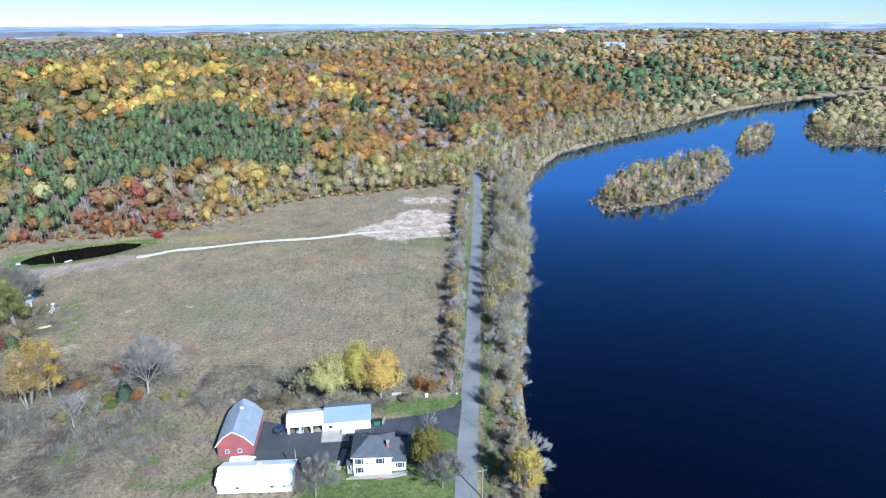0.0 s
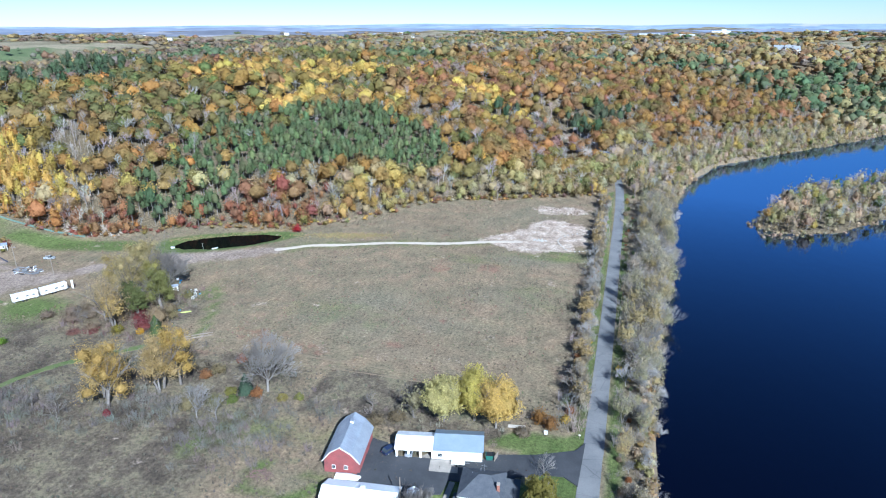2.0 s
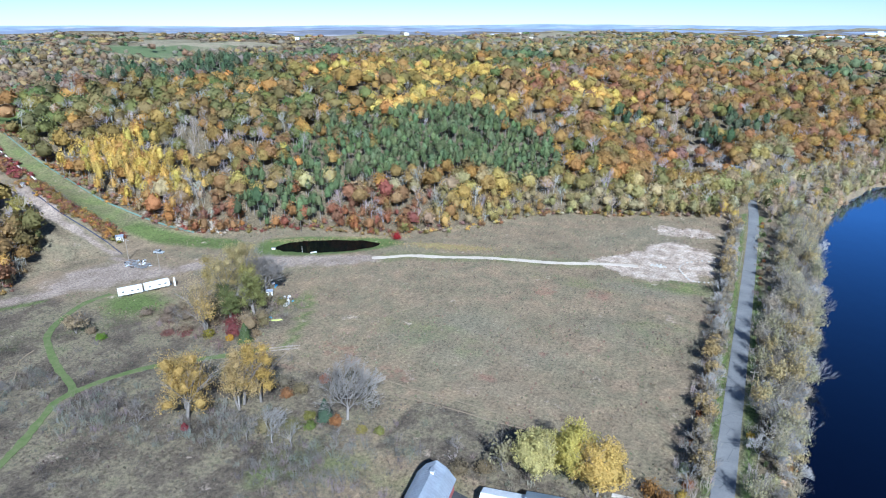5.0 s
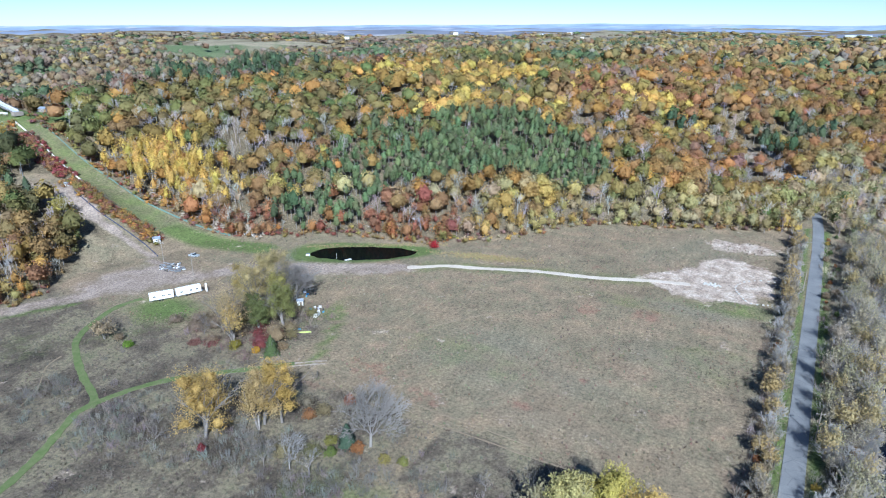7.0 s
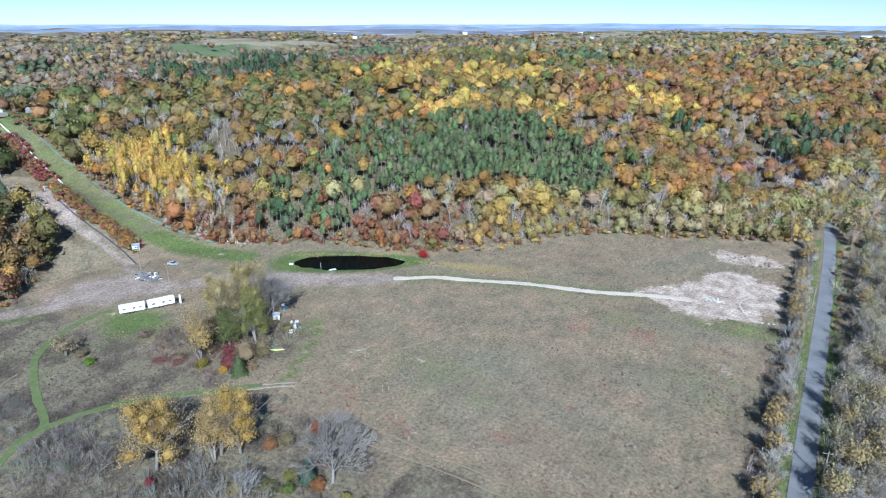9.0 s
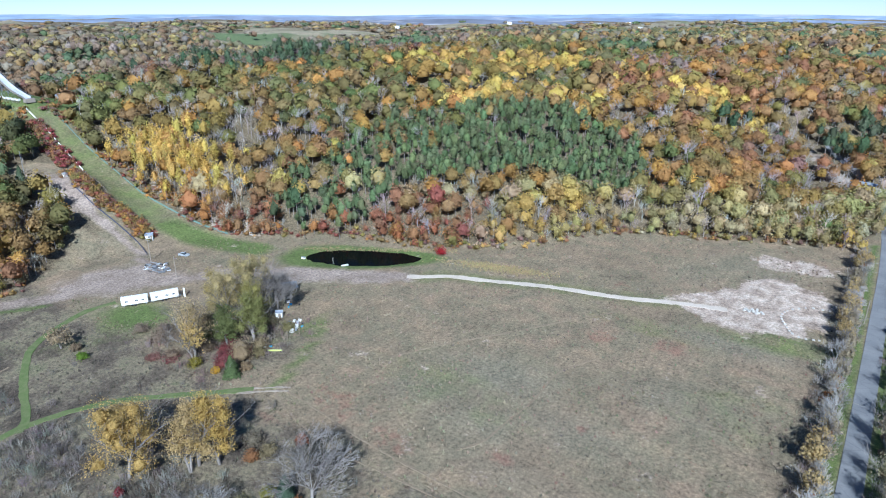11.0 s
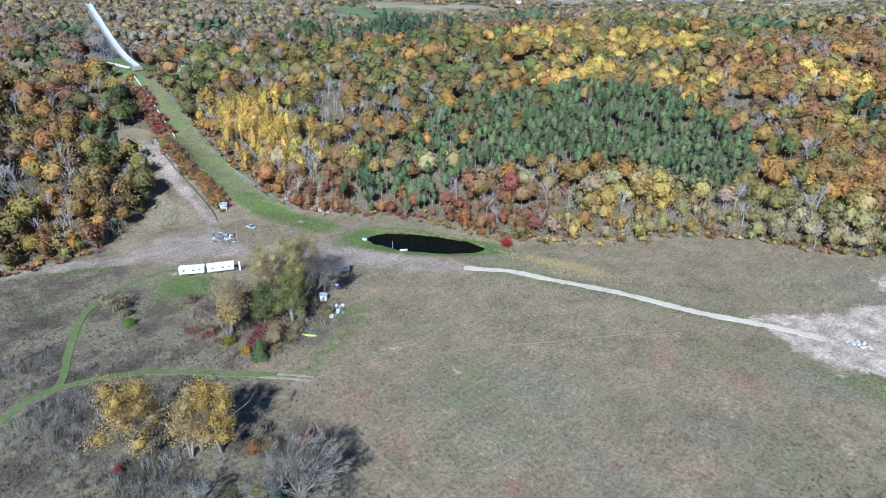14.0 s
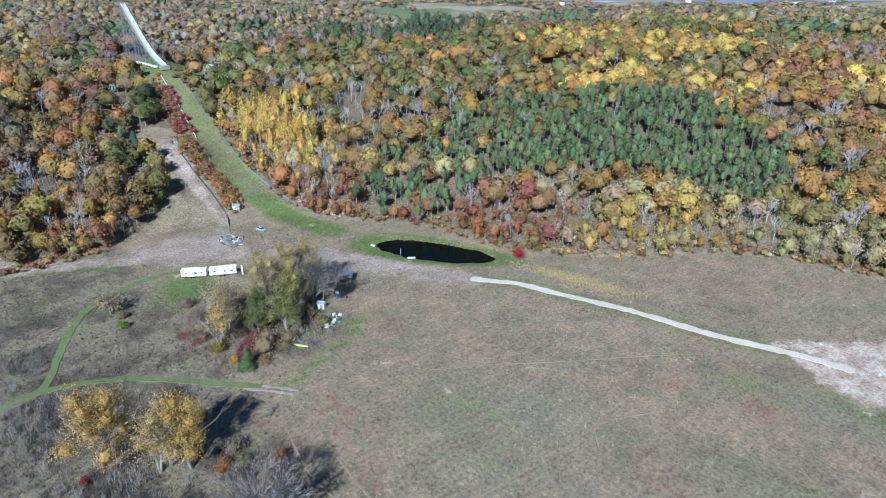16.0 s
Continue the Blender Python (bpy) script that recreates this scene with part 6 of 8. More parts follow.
def clutter():
    """Loose things lying by the copse, each of its own."""
    rng = np.random.RandomState(5)
    kinds = [("plastic_tub", TEAL, (1.1, 0.7, 0.5), "blue plastic tub lying on the grass", "tub"), ("chest_freezer", WHITE, (1.5, 0.8, 0.9), "discarded white chest freezer on the grass", "freezer"),
             ("tarpaulin_bundle", BLUE_TARP, (1.3, 0.9, 0.6), "bundled bright blue tarpaulin", "tarpaulin"), ("storage_bin", BLACK, (0.9, 0.6, 0.6), "black storage bin lying on the grass", "bin"),
             ("appliance", SILVER, (0.8, 0.8, 1.2), "discarded silver household appliance", "appliance")]
    spots = [(-153.5, 199, 1), (-154.6, 200.4, 4), (-152.4, 198.0, 1), (-155.4, 198.6, 3), (-151.6, 199.6, 0), (-156.4, 200.6, 1), (-153.0, 201.2, 3), (-151.4, 196.8, 4), (-157.2, 199.2, 0),
             (-155.2, 202.0, 1), (-167.2, 208.6, 2), (-166.2, 206.8, 0), (-151.2, 184.0, 1), (-149.8, 185.2, 0), (-164.6, 210.2, 3), (-169.4, 209.4, 1)]
    for x, y, k in spots:
        name, mat, size, label, cat = kinds[k]
        root = tagged(new(name), label, cat, "discarded things by the copse")
        root.matrix_basis = pose(x, y, float(land(x, y)), 0, 0, rng.uniform(0, 180))
        size = tuple(0.75 * v for v in size)
        put_box("body", size, (0, 0, 0), mat, root, 0.06, taper=0.92)
        put_box("lid", (size[0] * 0.98, size[1] * 0.98, 0.07), (0, 0, size[2]), mat, root, 0.02)
    tank = tagged(new("water_tank"), "round white plastic water tank on the grass", "tank")
    tank.matrix_basis = pose(-151.8, 195.4, float(land(-151.8, 195.4)))
    v, t = stick((0, 0, 0), (0, 0, 1.0), 0.8, 0.75, 12)
    part("barrel", mesh_of("barrel", v, t, WHITE, True), tank)
    cone_v, cone_t = stick((0, 0, 1.0), (0, 0, 1.25), 0.75, 0.15, 12)
    part("dome", mesh_of("dome", cone_v, cone_t, WHITE, True), tank)
    canoe = tagged(new("canoe"), "yellow-green canoe lying upturned on the grass", "canoe")
    canoe.matrix_basis = pose(-146.8, 184.2, float(land(-146.8, 184.2)), 0, 0, 35)
    verts, quads = [], []
    for k in range(9):
        u = -1 + k / 4
        w = 0.42 * (1 - u * u) + 0.03
        verts += [(2.3 * u, math.cos(a) * w, 0.05 + math.sin(a) * 0.38 * (1 - 0.3 * u * u)) for a in np.linspace(0, math.pi, 6)]
    quads = [(k * 6 + a, k * 6 + a + 1, (k + 1) * 6 + a + 1, (k + 1) * 6 + a) for k in range(8) for a in range(5)]
    hull = mesh_of("hull", verts, quads, surface("lime_hull", (0.42, 0.48, 0.10), (0.35, 0.40, 0.10), 1, 0.5), True)
    part("hull", hull, canoe)
    put_box("keel", (4.2, 0.06, 0.06), (0, 0, 0.38), TIMBER, canoe, 0.0)


clutter()


def dock():
    root = tagged(new("dock"), "small white wooden dock at the pond edge", "dock")
    root.matrix_basis = pose(-178.4, 245.4, -0.5, 0, 0, 62)
    for k in range(8):
        put_box("plank", (0.34, 1.5, 0.08), (k * 0.38, 0, 0.5), WHITE, root, 0.01)
    for x in (0.1, 2.5):
        for y in (-0.6, 0.6):
            put_box("post", (0.12, 0.12, 0.9), (x, y, -0.4), TIMBER, root, 0.0)
    return root


dock()
for px, py in ((-183.6, 245.8),):
    post = tagged(new("post", mesh_of("post", *stick((0, 0, -0.8), (0, 0, 3.0), 0.1, 0.08, 6), STONE)), "slim pale post at the pond edge", "post")
    post.matrix_basis = pose(px, py, float(land(px, py)))
crate = tagged(new("pump_box"), "pale pump box on the pond bank", "box")
crate.matrix_basis = pose(-197.5, 242.4, float(land(-197.5, 242.4)), 0, 0, 20)
put_box("body", (1.6, 1.0, 0.8), (0, 0, 0), WHITE_METAL, crate, 0.04)
put_box("lid", (1.7, 1.1, 0.08), (0, 0, 0.8), STEEL, crate, 0.02)


def boulder_mesh(seed):
    rng = np.random.RandomState(seed)
    v, t = lump(0.5, rng, 0.7)
    return mesh_of("boulder", v + (0, 0, 0.2), t, STONE, False)


BOULDERS = [boulder_mesh(k) for k in range(5)]


def boulder_line(line, gap, scale):
    for k, p in enumerate(strip_of([(*q, 0) for q in line], gap)):
        ob = tagged(new("boulder", BOULDERS[k % 5]), "pale boulder set in a line round the sand lot", "boulder", "boulders round the lot")
        s = scale * (0.8 + 0.4 * ((k * 37) % 10) / 10)
        ob.matrix_basis = pose(p.x, p.y, float(land(p.x, p.y)), 0, 0, k * 53) @ Matrix.Scale(s, 4)


boulder_line([(-13.5, 287), (-17, 285.5), (-21, 287), (-24, 293), (-26, 299), (-25, 305), (-22, 309), (-18, 312), (-13, 313)], 1.9, 1.05)
for k in range(14):
    a, r = k * 2.4, 0.35 * math.sqrt(k) * 1.6
    bx, by = -34.5 + math.cos(a) * r * 1.6, 298 + math.sin(a) * r
    ob = tagged(new("boulder", BOULDERS[k % 5]), "pale boulder in a loose heap on bare sand", "boulder", "heaped boulders")
    ob.matrix_basis = pose(bx, by, float(land(bx, by)), 0, 0, k * 71) @ Matrix.Scale(1.3, 4)


# ---- jumping hill ----
def ski_jump():
    root = tagged(new("ski_jump"), "tall ski jump inrun of white matting on a steel trestle", "ski jump")
    prof = [(-408, 235.2, 50.8), (-424, 235.8, 53.8), (-438, 236.3, 58.2), (-450, 236.8, 63.2), (-463, 237.3, 69.8), (-475, 237.7, 76.2), (-487, 238.2, 82.6), (-491, 238.4, 83.2)]
    mid = strip_of(prof, 4.0)
    w = 1.2

    def ribbon(off, half, low, high, mat, name):
        verts, quads = [], []
        for p in mid:
            verts += [(p.x, p.y + off - half, p.z + low), (p.x, p.y + off + half, p.z + low), (p.x, p.y + off + half, p.z + high), (p.x, p.y + off - half, p.z + high)]
        for k in range(len(mid) - 1):
            a, b = 4 * k, 4 * k + 4
            quads += [(a + j, a + (j + 1) % 4, b + (j + 1) % 4, b + j) for j in range(4)]
        quads += [(0, 3, 2, 1), (4 * len(mid) - 4, 4 * len(mid) - 3, 4 * len(mid) - 2, 4 * len(mid) - 1)]
        return part(name, mesh_of(name, verts, quads, mat), root)

    ribbon(0, w, -0.35, 0.0, SNOW_PLASTIC, "inrun")
    for s in (-1, 1):
        ribbon(s * (w + 0.1), 0.09, -0.3, 0.9, SNOW_PLASTIC, "side_board")
        ribbon(s * (w + 0.9), 0.35, -0.4, -0.28, TIMBER, "walkway")
        ribbon(s * (w + 1.3), 0.05, 0.75, 0.85, STEEL, "handrail")
    legs = [p for p in mid if p.x < -424][::2]
    for k, p in enumerate(legs):
        g = float(land(p.x, p.y))
        bent = new("trestle")
        bent.parent = root
        heap = Heap()
        for s in (-1, 1):
            heap.add(stick((p.x, p.y + s * 3.2, g - 0.5), (p.x, p.y + s * 1.9, p.z - 0.35), 0.14, 0.12, 4))
        levels = max(1, int((p.z - g) / 5))
        for j in range(levels + 1):
            f0, f1 = j / (levels + 1), (j + 1) / (levels + 1)
            z0, z1 = g + (p.z - g - 0.4) * f0, g + (p.z - g - 0.4) * f1
            y0, y1 = 3.2 - 1.3 * f0, 3.2 - 1.3 * f1
            heap.add(stick((p.x, p.y - y1, z1), (p.x, p.y + y1, z1), 0.09, 0.09, 4))
            heap.add(stick((p.x, p.y - y0, z0), (p.x, p.y + y1, z1), 0.06, 0.06, 4))
            if k + 1 < len(legs):
                q = legs[k + 1]
                for s in (-1, 1):
                    heap.add(stick((p.x, p.y + s * y0, z0), (q.x, q.y + s * y1, min(z1, q.z)), 0.06, 0.06, 4))
        v, t = heap.all()[:2]
        me = mesh_of("trestle", v, t, STEEL)
        bpy.data.objects.remove(bent)
        part("trestle", me, root)
    put_box("start_platform", (5, 7.5, 0.3), (-492, 238.4, 82.9), TIMBER, root, 0.02)
    for s in (-1, 1):
        put_box("railing", (5, 0.08, 1.1), (-492, 238.4 + s * 3.7, 83.2), STEEL, root, 0.0)
    put_box("start_bar", (0.15, 4.4, 0.25), (-487, 238.2, 83.3), STEEL, root, 0.02)
    put_box("take_off", (3.5, 5.0, 2.2), (-407.5, 235.2, 48.4), TIMBER, root, 0.05, label="dark timber take-off table")
    return root


ski_jump()


def slope_fence(line, label, mat, high, gap=5.0, panel=None):
    """A fence that follows the ground: posts, two rails."""
    root = tagged(new("fence"), label, "fence")
    pts = strip_of([(*p, 0) for p in line], gap)
    post = mesh_of("post", *stick((0, 0, -0.3), (0, 0, high), 0.07, 0.07, 5), mat)
    for p in pts:
        ob = part("post", post, root)
        ob.matrix_basis = pose(p.x, p.y, float(land(p.x, p.y)))
    for f in (0.5, 0.95):
        heap = Heap()
        for a, b in zip(pts[:-1], pts[1:]):
            heap.add(stick((a.x, a.y, float(land(a.x, a.y)) + high * f), (b.x, b.y, float(land(b.x, b.y)) + high * f), 0.06, 0.06, 4))
        v, t = heap.all()[:2]
        part("rail", mesh_of("rail", v, t, mat), root)
    if panel:
        verts, quads = [], []
        for p in pts:
            z = float(land(p.x, p.y))
            verts += [(p.x, p.y - 0.02, z + 0.1), (p.x, p.y - 0.02, z + high), (p.x, p.y + 0.02, z + high), (p.x, p.y + 0.02, z + 0.1)]
        for k in range(len(pts) - 1):
            a, b = 4 * k, 4 * k + 4
            quads += [(a + j, a + (j + 1) % 4, b + (j + 1) % 4, b + j) for j in range(4)]
        part("panel", mesh_of("panel", verts, quads, panel), root)
    return root


NET = surface("dark_blue_netting", (0.040, 0.046, 0.085), (0.06, 0.066, 0.11), 0.8, 0.8)
MESH_GREEN = surface("green_mesh", (0.12, 0.19, 0.155), (0.16, 0.215, 0.18), 0.8, 0.8)
slope_fence([(-405, 231), (-381, 229.5), (-360, 227.5), (-342, 225.5), (-336, 224.5)], "white timber board fence beside the landing slope", WHITE, 1.2, 4.0, WHITE)
slope_fence([(-336, 224.5), (-322, 222), (-308, 220.5)], "weathered timber fence below the landing slope", TIMBER, 1.1, 3.5)
slope_fence([(-395, 240.5), (-365, 238.5), (-335, 238), (-305, 235), (-290, 235.5), (-267, 237.7), (-246, 241)], "thin green mesh fence along the landing slope", MESH_GREEN, 1.0, 5.0, MESH_GREEN)
slope_fence([(-314, 208), (-300, 209), (-288, 210), (-276, 210), (-264, 209.5), (-254, 206.5)], "dark blue netting fence beside the hill road", NET, 0.8, 3.5, NET)
slope_fence([(-245.5, 243.2), (-243, 244.0), (-240.5, 244.8), (-238, 245.6), (-235.5, 246.4)], "row of short white posts before an eroded bank", WHITE, 1.5, 2.2)


def hut(x, y, size, turn, label, wall=WHITE, roof=GREY_METAL, name="hut"):
    sx, sy, h, r = size
    root = tagged(new(name), label, "hut")
    root.matrix_basis = pose(x, y, float(land(x, y)), 0, 0, turn)
    shape = [(-sy / 2, -0.4), (sy / 2, -0.4), (sy / 2, h), (0, h + r), (-sy / 2, h)]
    for px in (-sx / 2, sx / 2 - 0.12):
        put_prism("wall", [(-a, b) for a, b in shape], 0.12, (px, 0, 0), wall, root, -90)
    for s in (-1, 1):
        put_box("wall", (sx - 0.24, 0.12, h + 0.4), (0, s * (sy / 2 - 0.06), -0.4), wall, root, 0.0)
        roof_slope("roof", ((-sx / 2 - 0.25, s * (sy / 2 + 0.25), h - 0.1), (sx / 2 + 0.25, s * (sy / 2 + 0.25), h - 0.1), (sx / 2 + 0.25, 0, h + r), (-sx / 2 - 0.25, 0, h + r)), roof, root, 0.08, 4)
    put_window((0, -sy / 2 - 0.04, 1.0), 0.8, 0.7, root)
    put_box("door", (0.8, 0.06, 1.9), (sx * 0.3, -sy / 2 - 0.03, 0.02), TIMBER, root, 0.01)
    return root


hut(-266, 215.2, (3.0, 2.4, 2.2, 0.7), 50, "small pale timing hut at the foot of the hill road", WHITE)
hut(-324.5, 210.6, (1.6, 1.4, 1.5, 0.4), 20, "small white equipment hut on the terrace", WHITE)
hut(-452, 276, (12, 6, 3.0, 1.6), 30, "low white clubhouse on the hilltop", WHITE, WHITE_METAL, "clubhouse")
hut(-430, 262, (5, 3.5, 2.4, 1.0), 15, "grey wooden hut on the hilltop meadow", TIMBER)
car(-338, 192, 60, SILVER, "silver car parked on the hillside terrace")
car(-333, 195, 75, NAVY, "dark car parked on the hillside terrace")
utility_pole(-343, 200.5, 11.0, "slim floodlight pole on the terrace", False, True, STEEL)
utility_pole(-290, 190, 7.0, "thin grey pole on the grassy slope", False, False, STEEL)
utility_pole(-436, 222, 9.0, "slim floodlight pole below the jump", False, True, STEEL)


def bleacher_flags():
    """A row of pale judges' stands beside the trestle."""
    for k in range(7):
        x, y = -414 - 4.5 * k, 232 - 0.4 * k
        root = tagged(new("judging_stand"), "small white judging stand on timber legs", "stand", "stands beside the trestle")
        root.matrix_basis = pose(x, y, float(land(x, y)), 0, 0, 10)
        for a in (-0.8, 0.8):
            for b in (-0.6, 0.6):
                put_box("leg", (0.14, 0.14, 1.6), (a, b, -0.3), TIMBER, root, 0.0)
        put_box("floor", (2.0, 1.6, 0.12), (0, 0, 1.3), TIMBER, root, 0.0)
        put_box("screen", (2.0, 0.1, 1.1), (0, -0.75, 1.42), WHITE, root, 0.01)
        put_box("screen", (0.1, 1.4, 1.1), (0.95, 0, 1.42), WHITE, root, 0.01)


bleacher_flags()


def crumpled_tarp(x, y):
    rng = np.random.RandomState(8)
    n = 10
    verts, quads = [], []
    for j in range(n):
        for i in range(n):
            px, py = x + (i - 4.5) * 0.6, y + (j - 4.5) * 0.3 + 0.25 * (i - 4.5)
            verts.append((px, py, float(land(px, py)) + 0.15 + rng.uniform(0, 0.5)))
    quads = [(j * n + i, j * n + i + 1, (j + 1) * n + i + 1, (j + 1) * n + i) for j in range(n - 1) for i in range(n - 1)]
    return tagged(new("tarpaulin", mesh_of("tarpaulin", verts, quads, SNOW_PLASTIC)), "crumpled white plastic sheet lying on the slope", "tarpaulin")


crumpled_tarp(-374, 244.5)

# pale rock ledges by the landing slope
rock_rng = np.random.RandomState(17)
heap_rock = Heap()
for k in range(150):
    u = rock_rng.rand()
    rx, ry = -306 + 62 * u + rock_rng.normal() * 1.2, 241.5 - 1.0 * math.sin(u * 3) + 4.5 * u + rock_rng.normal() * 2.0
    v, t = lump(rock_rng.uniform(0.35, 1.2), rock_rng, 0.35)
    heap_rock.add((v * (1.6, 1, 1) + (rx, ry, float(land(rx, ry)) + 0.1), t))
for k in range(90):
    rx, ry = -241 + rock_rng.normal() * 4.5, 249.5 + rock_rng.normal() * 1.6
    v, t = lump(rock_rng.uniform(0.4, 1.0), rock_rng, 0.6)
    heap_rock.add((v + (rx, ry, float(land(rx, ry)) + 0.2), t))
rv, rt = heap_rock.all()[:2]
tagged(new("rock_ledge", mesh_of("rock_ledge", rv, rt, ROCK)), "pale broken sandstone ledges on the slope", "rocks", kind="stuff")


# ---- houses far off ----
def far_house(x, y, size, turn, label, wall=WHITE, roof=SLATE, wings=(), name="house", up=0.0, cat="house"):
    sx, sy, h, r = size
    root = tagged(new(name), label, cat)
    root.matrix_basis = pose(x, y, float(land(x, y)) + up, 0, 0, turn)

    def block(cx, cy, sx_, sy_, h_, r_):
        shape = [(-sy_ / 2, -3), (sy_ / 2, -3), (sy_ / 2, h_), (0, h_ + r_), (-sy_ / 2, h_)]
        for px in (-sx_ / 2, sx_ / 2 - 0.2):
            put_prism("wall", [(-a, b) for a, b in shape], 0.2, (cx + px, cy, 0), wall, root, -90)
        for s in (-1, 1):
            put_box("wall", (sx_ - 0.4, 0.2, h_ + 3), (cx, cy + s * (sy_ / 2 - 0.1), -3), wall, root, 0.0)
            roof_slope("roof", ((cx - sx_ / 2 - 0.4, cy + s * (sy_ / 2 + 0.4), h_ - 0.15), (cx + sx_ / 2 + 0.4, cy + s * (sy_ / 2 + 0.4), h_ - 0.15), (cx + sx_ / 2 + 0.4, cy, h_ + r_), (cx - sx_ / 2 - 0.4, cy, h_ + r_)), roof, root, 0.15)
        n = max(2, int(sx_ / 4))
        for k in range(n):
            for z in ([0.8, 3.6] if h_ > 5 else [1.0]):
                put_window((cx - sx_ / 2 + (k + 0.5) * sx_ / n, cy - sy_ / 2 - 0.05, z), 1.4, 1.5, root)

    block(0, 0, sx, sy, h, r)
    for wx, wy, wsx, wsy, wh, wr in wings:
        block(wx, wy, wsx, wsy, wh, wr)
    return root


far_house(-44, 880, (13, 9, 6, 3), 12, "white farmhouse among the autumn trees", wings=((8, 1, 7, 7, 3.5, 2),))
far_house(220, 1085, (26, 12, 7, 5), 8, "large pale mansion with grey roofs on the bluff", surface("cream_wall", (0.66, 0.64, 0.58), (0.6, 0.58, 0.52), 0.5), surface("grey_shingle", (0.22, 0.23, 0.25), (0.28, 0.29, 0.31), 0.6),
          ((-13, -3, 11, 10, 8, 4.5), (13, -3, 9, 11, 6.5, 5), (0, -6, 8, 5, 9, 4)), "mansion")
far_house(-13, 489, (9, 6, 2.8, 1.8), -20, "low white house with grey roof among bare trees", WHITE, GREY_METAL, ((-5, -3.5, 4.5, 4.5, 2.4, 1.3),))
far_house(163, 2270, (60, 25, 6, 1), 0, "long white industrial building on the plateau", WHITE, WHITE_METAL, name="warehouse", up=2, cat="building")
far_house(292, 2455, (60, 20, 8, 1), 0, "large white institutional building near the horizon", WHITE, WHITE_METAL, ((10, 0, 15, 17, 13, 1),), "office_block", 4, "building")
far_house(58, 2420, (70, 20, 4, 1), 5, "long pale warehouse beyond the woods", WHITE, WHITE_METAL, name="warehouse", up=4, cat="building")
for hx, hy, hs in ((-1180, 1500, 14), (-1550, 1840, 17), (-900, 2250, 18), (-620, 1850, 16), (-1180, 2120, 20), (-265, 2400, 20), (880, 1900, 16), (960, 2240, 22), (-2050, 1340, 16), (-820, 2310, 22), (590, 2380, 24), (760, 2250, 18)):
    far_house(hx, hy, (hs * 0.8, hs * 0.5, hs * 0.22, hs * 0.1), 20, "white farm building far across the plateau", WHITE, WHITE_METAL, up=4, cat="building", name="farm_building")


def mast(x, y, h):
    root = tagged(new("radio_mast"), "slender steel lattice radio mast on the bluff", "mast")
    root.matrix_basis = pose(x, y, float(land(x, y)))
    for k in range(3):
        a = k * 2.094
        v, t = stick((math.cos(a) * 2.2, math.sin(a) * 2.2, 0), (math.cos(a) * 0.5, math.sin(a) * 0.5, h), 0.35, 0.25, 4)
        part("leg", mesh_of("leg", v, t, STEEL), root)
    for k in range(12):
        f = k / 12
        r = 2.2 - 1.7 * f
        for a in (0, 2.094, 4.188):
            v, t = stick((math.cos(a) * r, math.sin(a) * r, h * f), (math.cos(a + 2.094) * r, math.sin(a + 2.094) * r, h * (f + 0.08)), 0.12, 0.12, 3)
            part("brace", mesh_of("brace", v, t, STEEL), root)
    return root


mast(660, 1320, 42)


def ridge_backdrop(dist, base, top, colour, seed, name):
    """A far line of hills along the horizon, glowing, with the haze painted into its colour."""
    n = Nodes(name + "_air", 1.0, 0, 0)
    # the hills emit their own hazy colour instead of being lit
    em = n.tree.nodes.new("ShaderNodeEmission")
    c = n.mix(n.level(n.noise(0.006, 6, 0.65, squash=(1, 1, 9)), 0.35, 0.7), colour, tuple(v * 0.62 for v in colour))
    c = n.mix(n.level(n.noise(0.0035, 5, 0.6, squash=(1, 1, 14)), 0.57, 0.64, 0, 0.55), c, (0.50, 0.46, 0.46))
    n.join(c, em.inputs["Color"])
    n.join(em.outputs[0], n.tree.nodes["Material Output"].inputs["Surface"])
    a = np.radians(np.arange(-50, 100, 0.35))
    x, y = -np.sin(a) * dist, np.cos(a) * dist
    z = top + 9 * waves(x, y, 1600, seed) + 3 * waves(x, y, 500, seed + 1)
    m = len(a)
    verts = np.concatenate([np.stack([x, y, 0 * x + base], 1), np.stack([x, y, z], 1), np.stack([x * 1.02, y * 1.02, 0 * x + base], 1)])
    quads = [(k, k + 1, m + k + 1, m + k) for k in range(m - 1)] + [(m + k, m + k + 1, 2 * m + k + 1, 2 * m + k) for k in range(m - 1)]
    return tagged(new("backdrop", mesh_of("backdrop", verts, quads, n.mat, True)), "glowing backdrop of distant wooded hills with blue haze painted in", "hills", kind="structure")


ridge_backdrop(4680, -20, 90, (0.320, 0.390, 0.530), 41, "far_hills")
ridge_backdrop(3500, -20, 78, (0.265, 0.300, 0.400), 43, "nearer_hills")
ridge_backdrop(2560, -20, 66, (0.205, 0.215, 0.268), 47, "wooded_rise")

# ---- lone trees ----
rng_t = np.random.RandomState(23)


def tree_at(x, y, *args, turn=0.0, **kw):
    t = lone_tree(*args, **kw)
    t.matrix_basis = stand_at(x, y, 1.0, turn)
    return t


tree_at(-39.2, 146.5, "maple_tree", "round", (0.47, 0.42, 0.175), 1, "pale yellow-green rounded maple behind the garage", height=14.5, radius=6.6)
tree_at(-31.6, 149.0, "maple_tree", "round", (0.46, 0.395, 0.105), 2, "yellow-green rounded maple behind the garage", height=17.5, radius=6.8)
tree_at(-25.6, 147.2, "maple_tree", "round", (0.55, 0.395, 0.120), 3, "golden yellow rounded maple behind the garage", height=16, radius=7.2)
tree_at(11.6, 111.5, "poplar_tree", "poplar", (0.56, 0.43, 0.12), 16, "golden riverside poplar beside the road", height=13, radius=5.2)
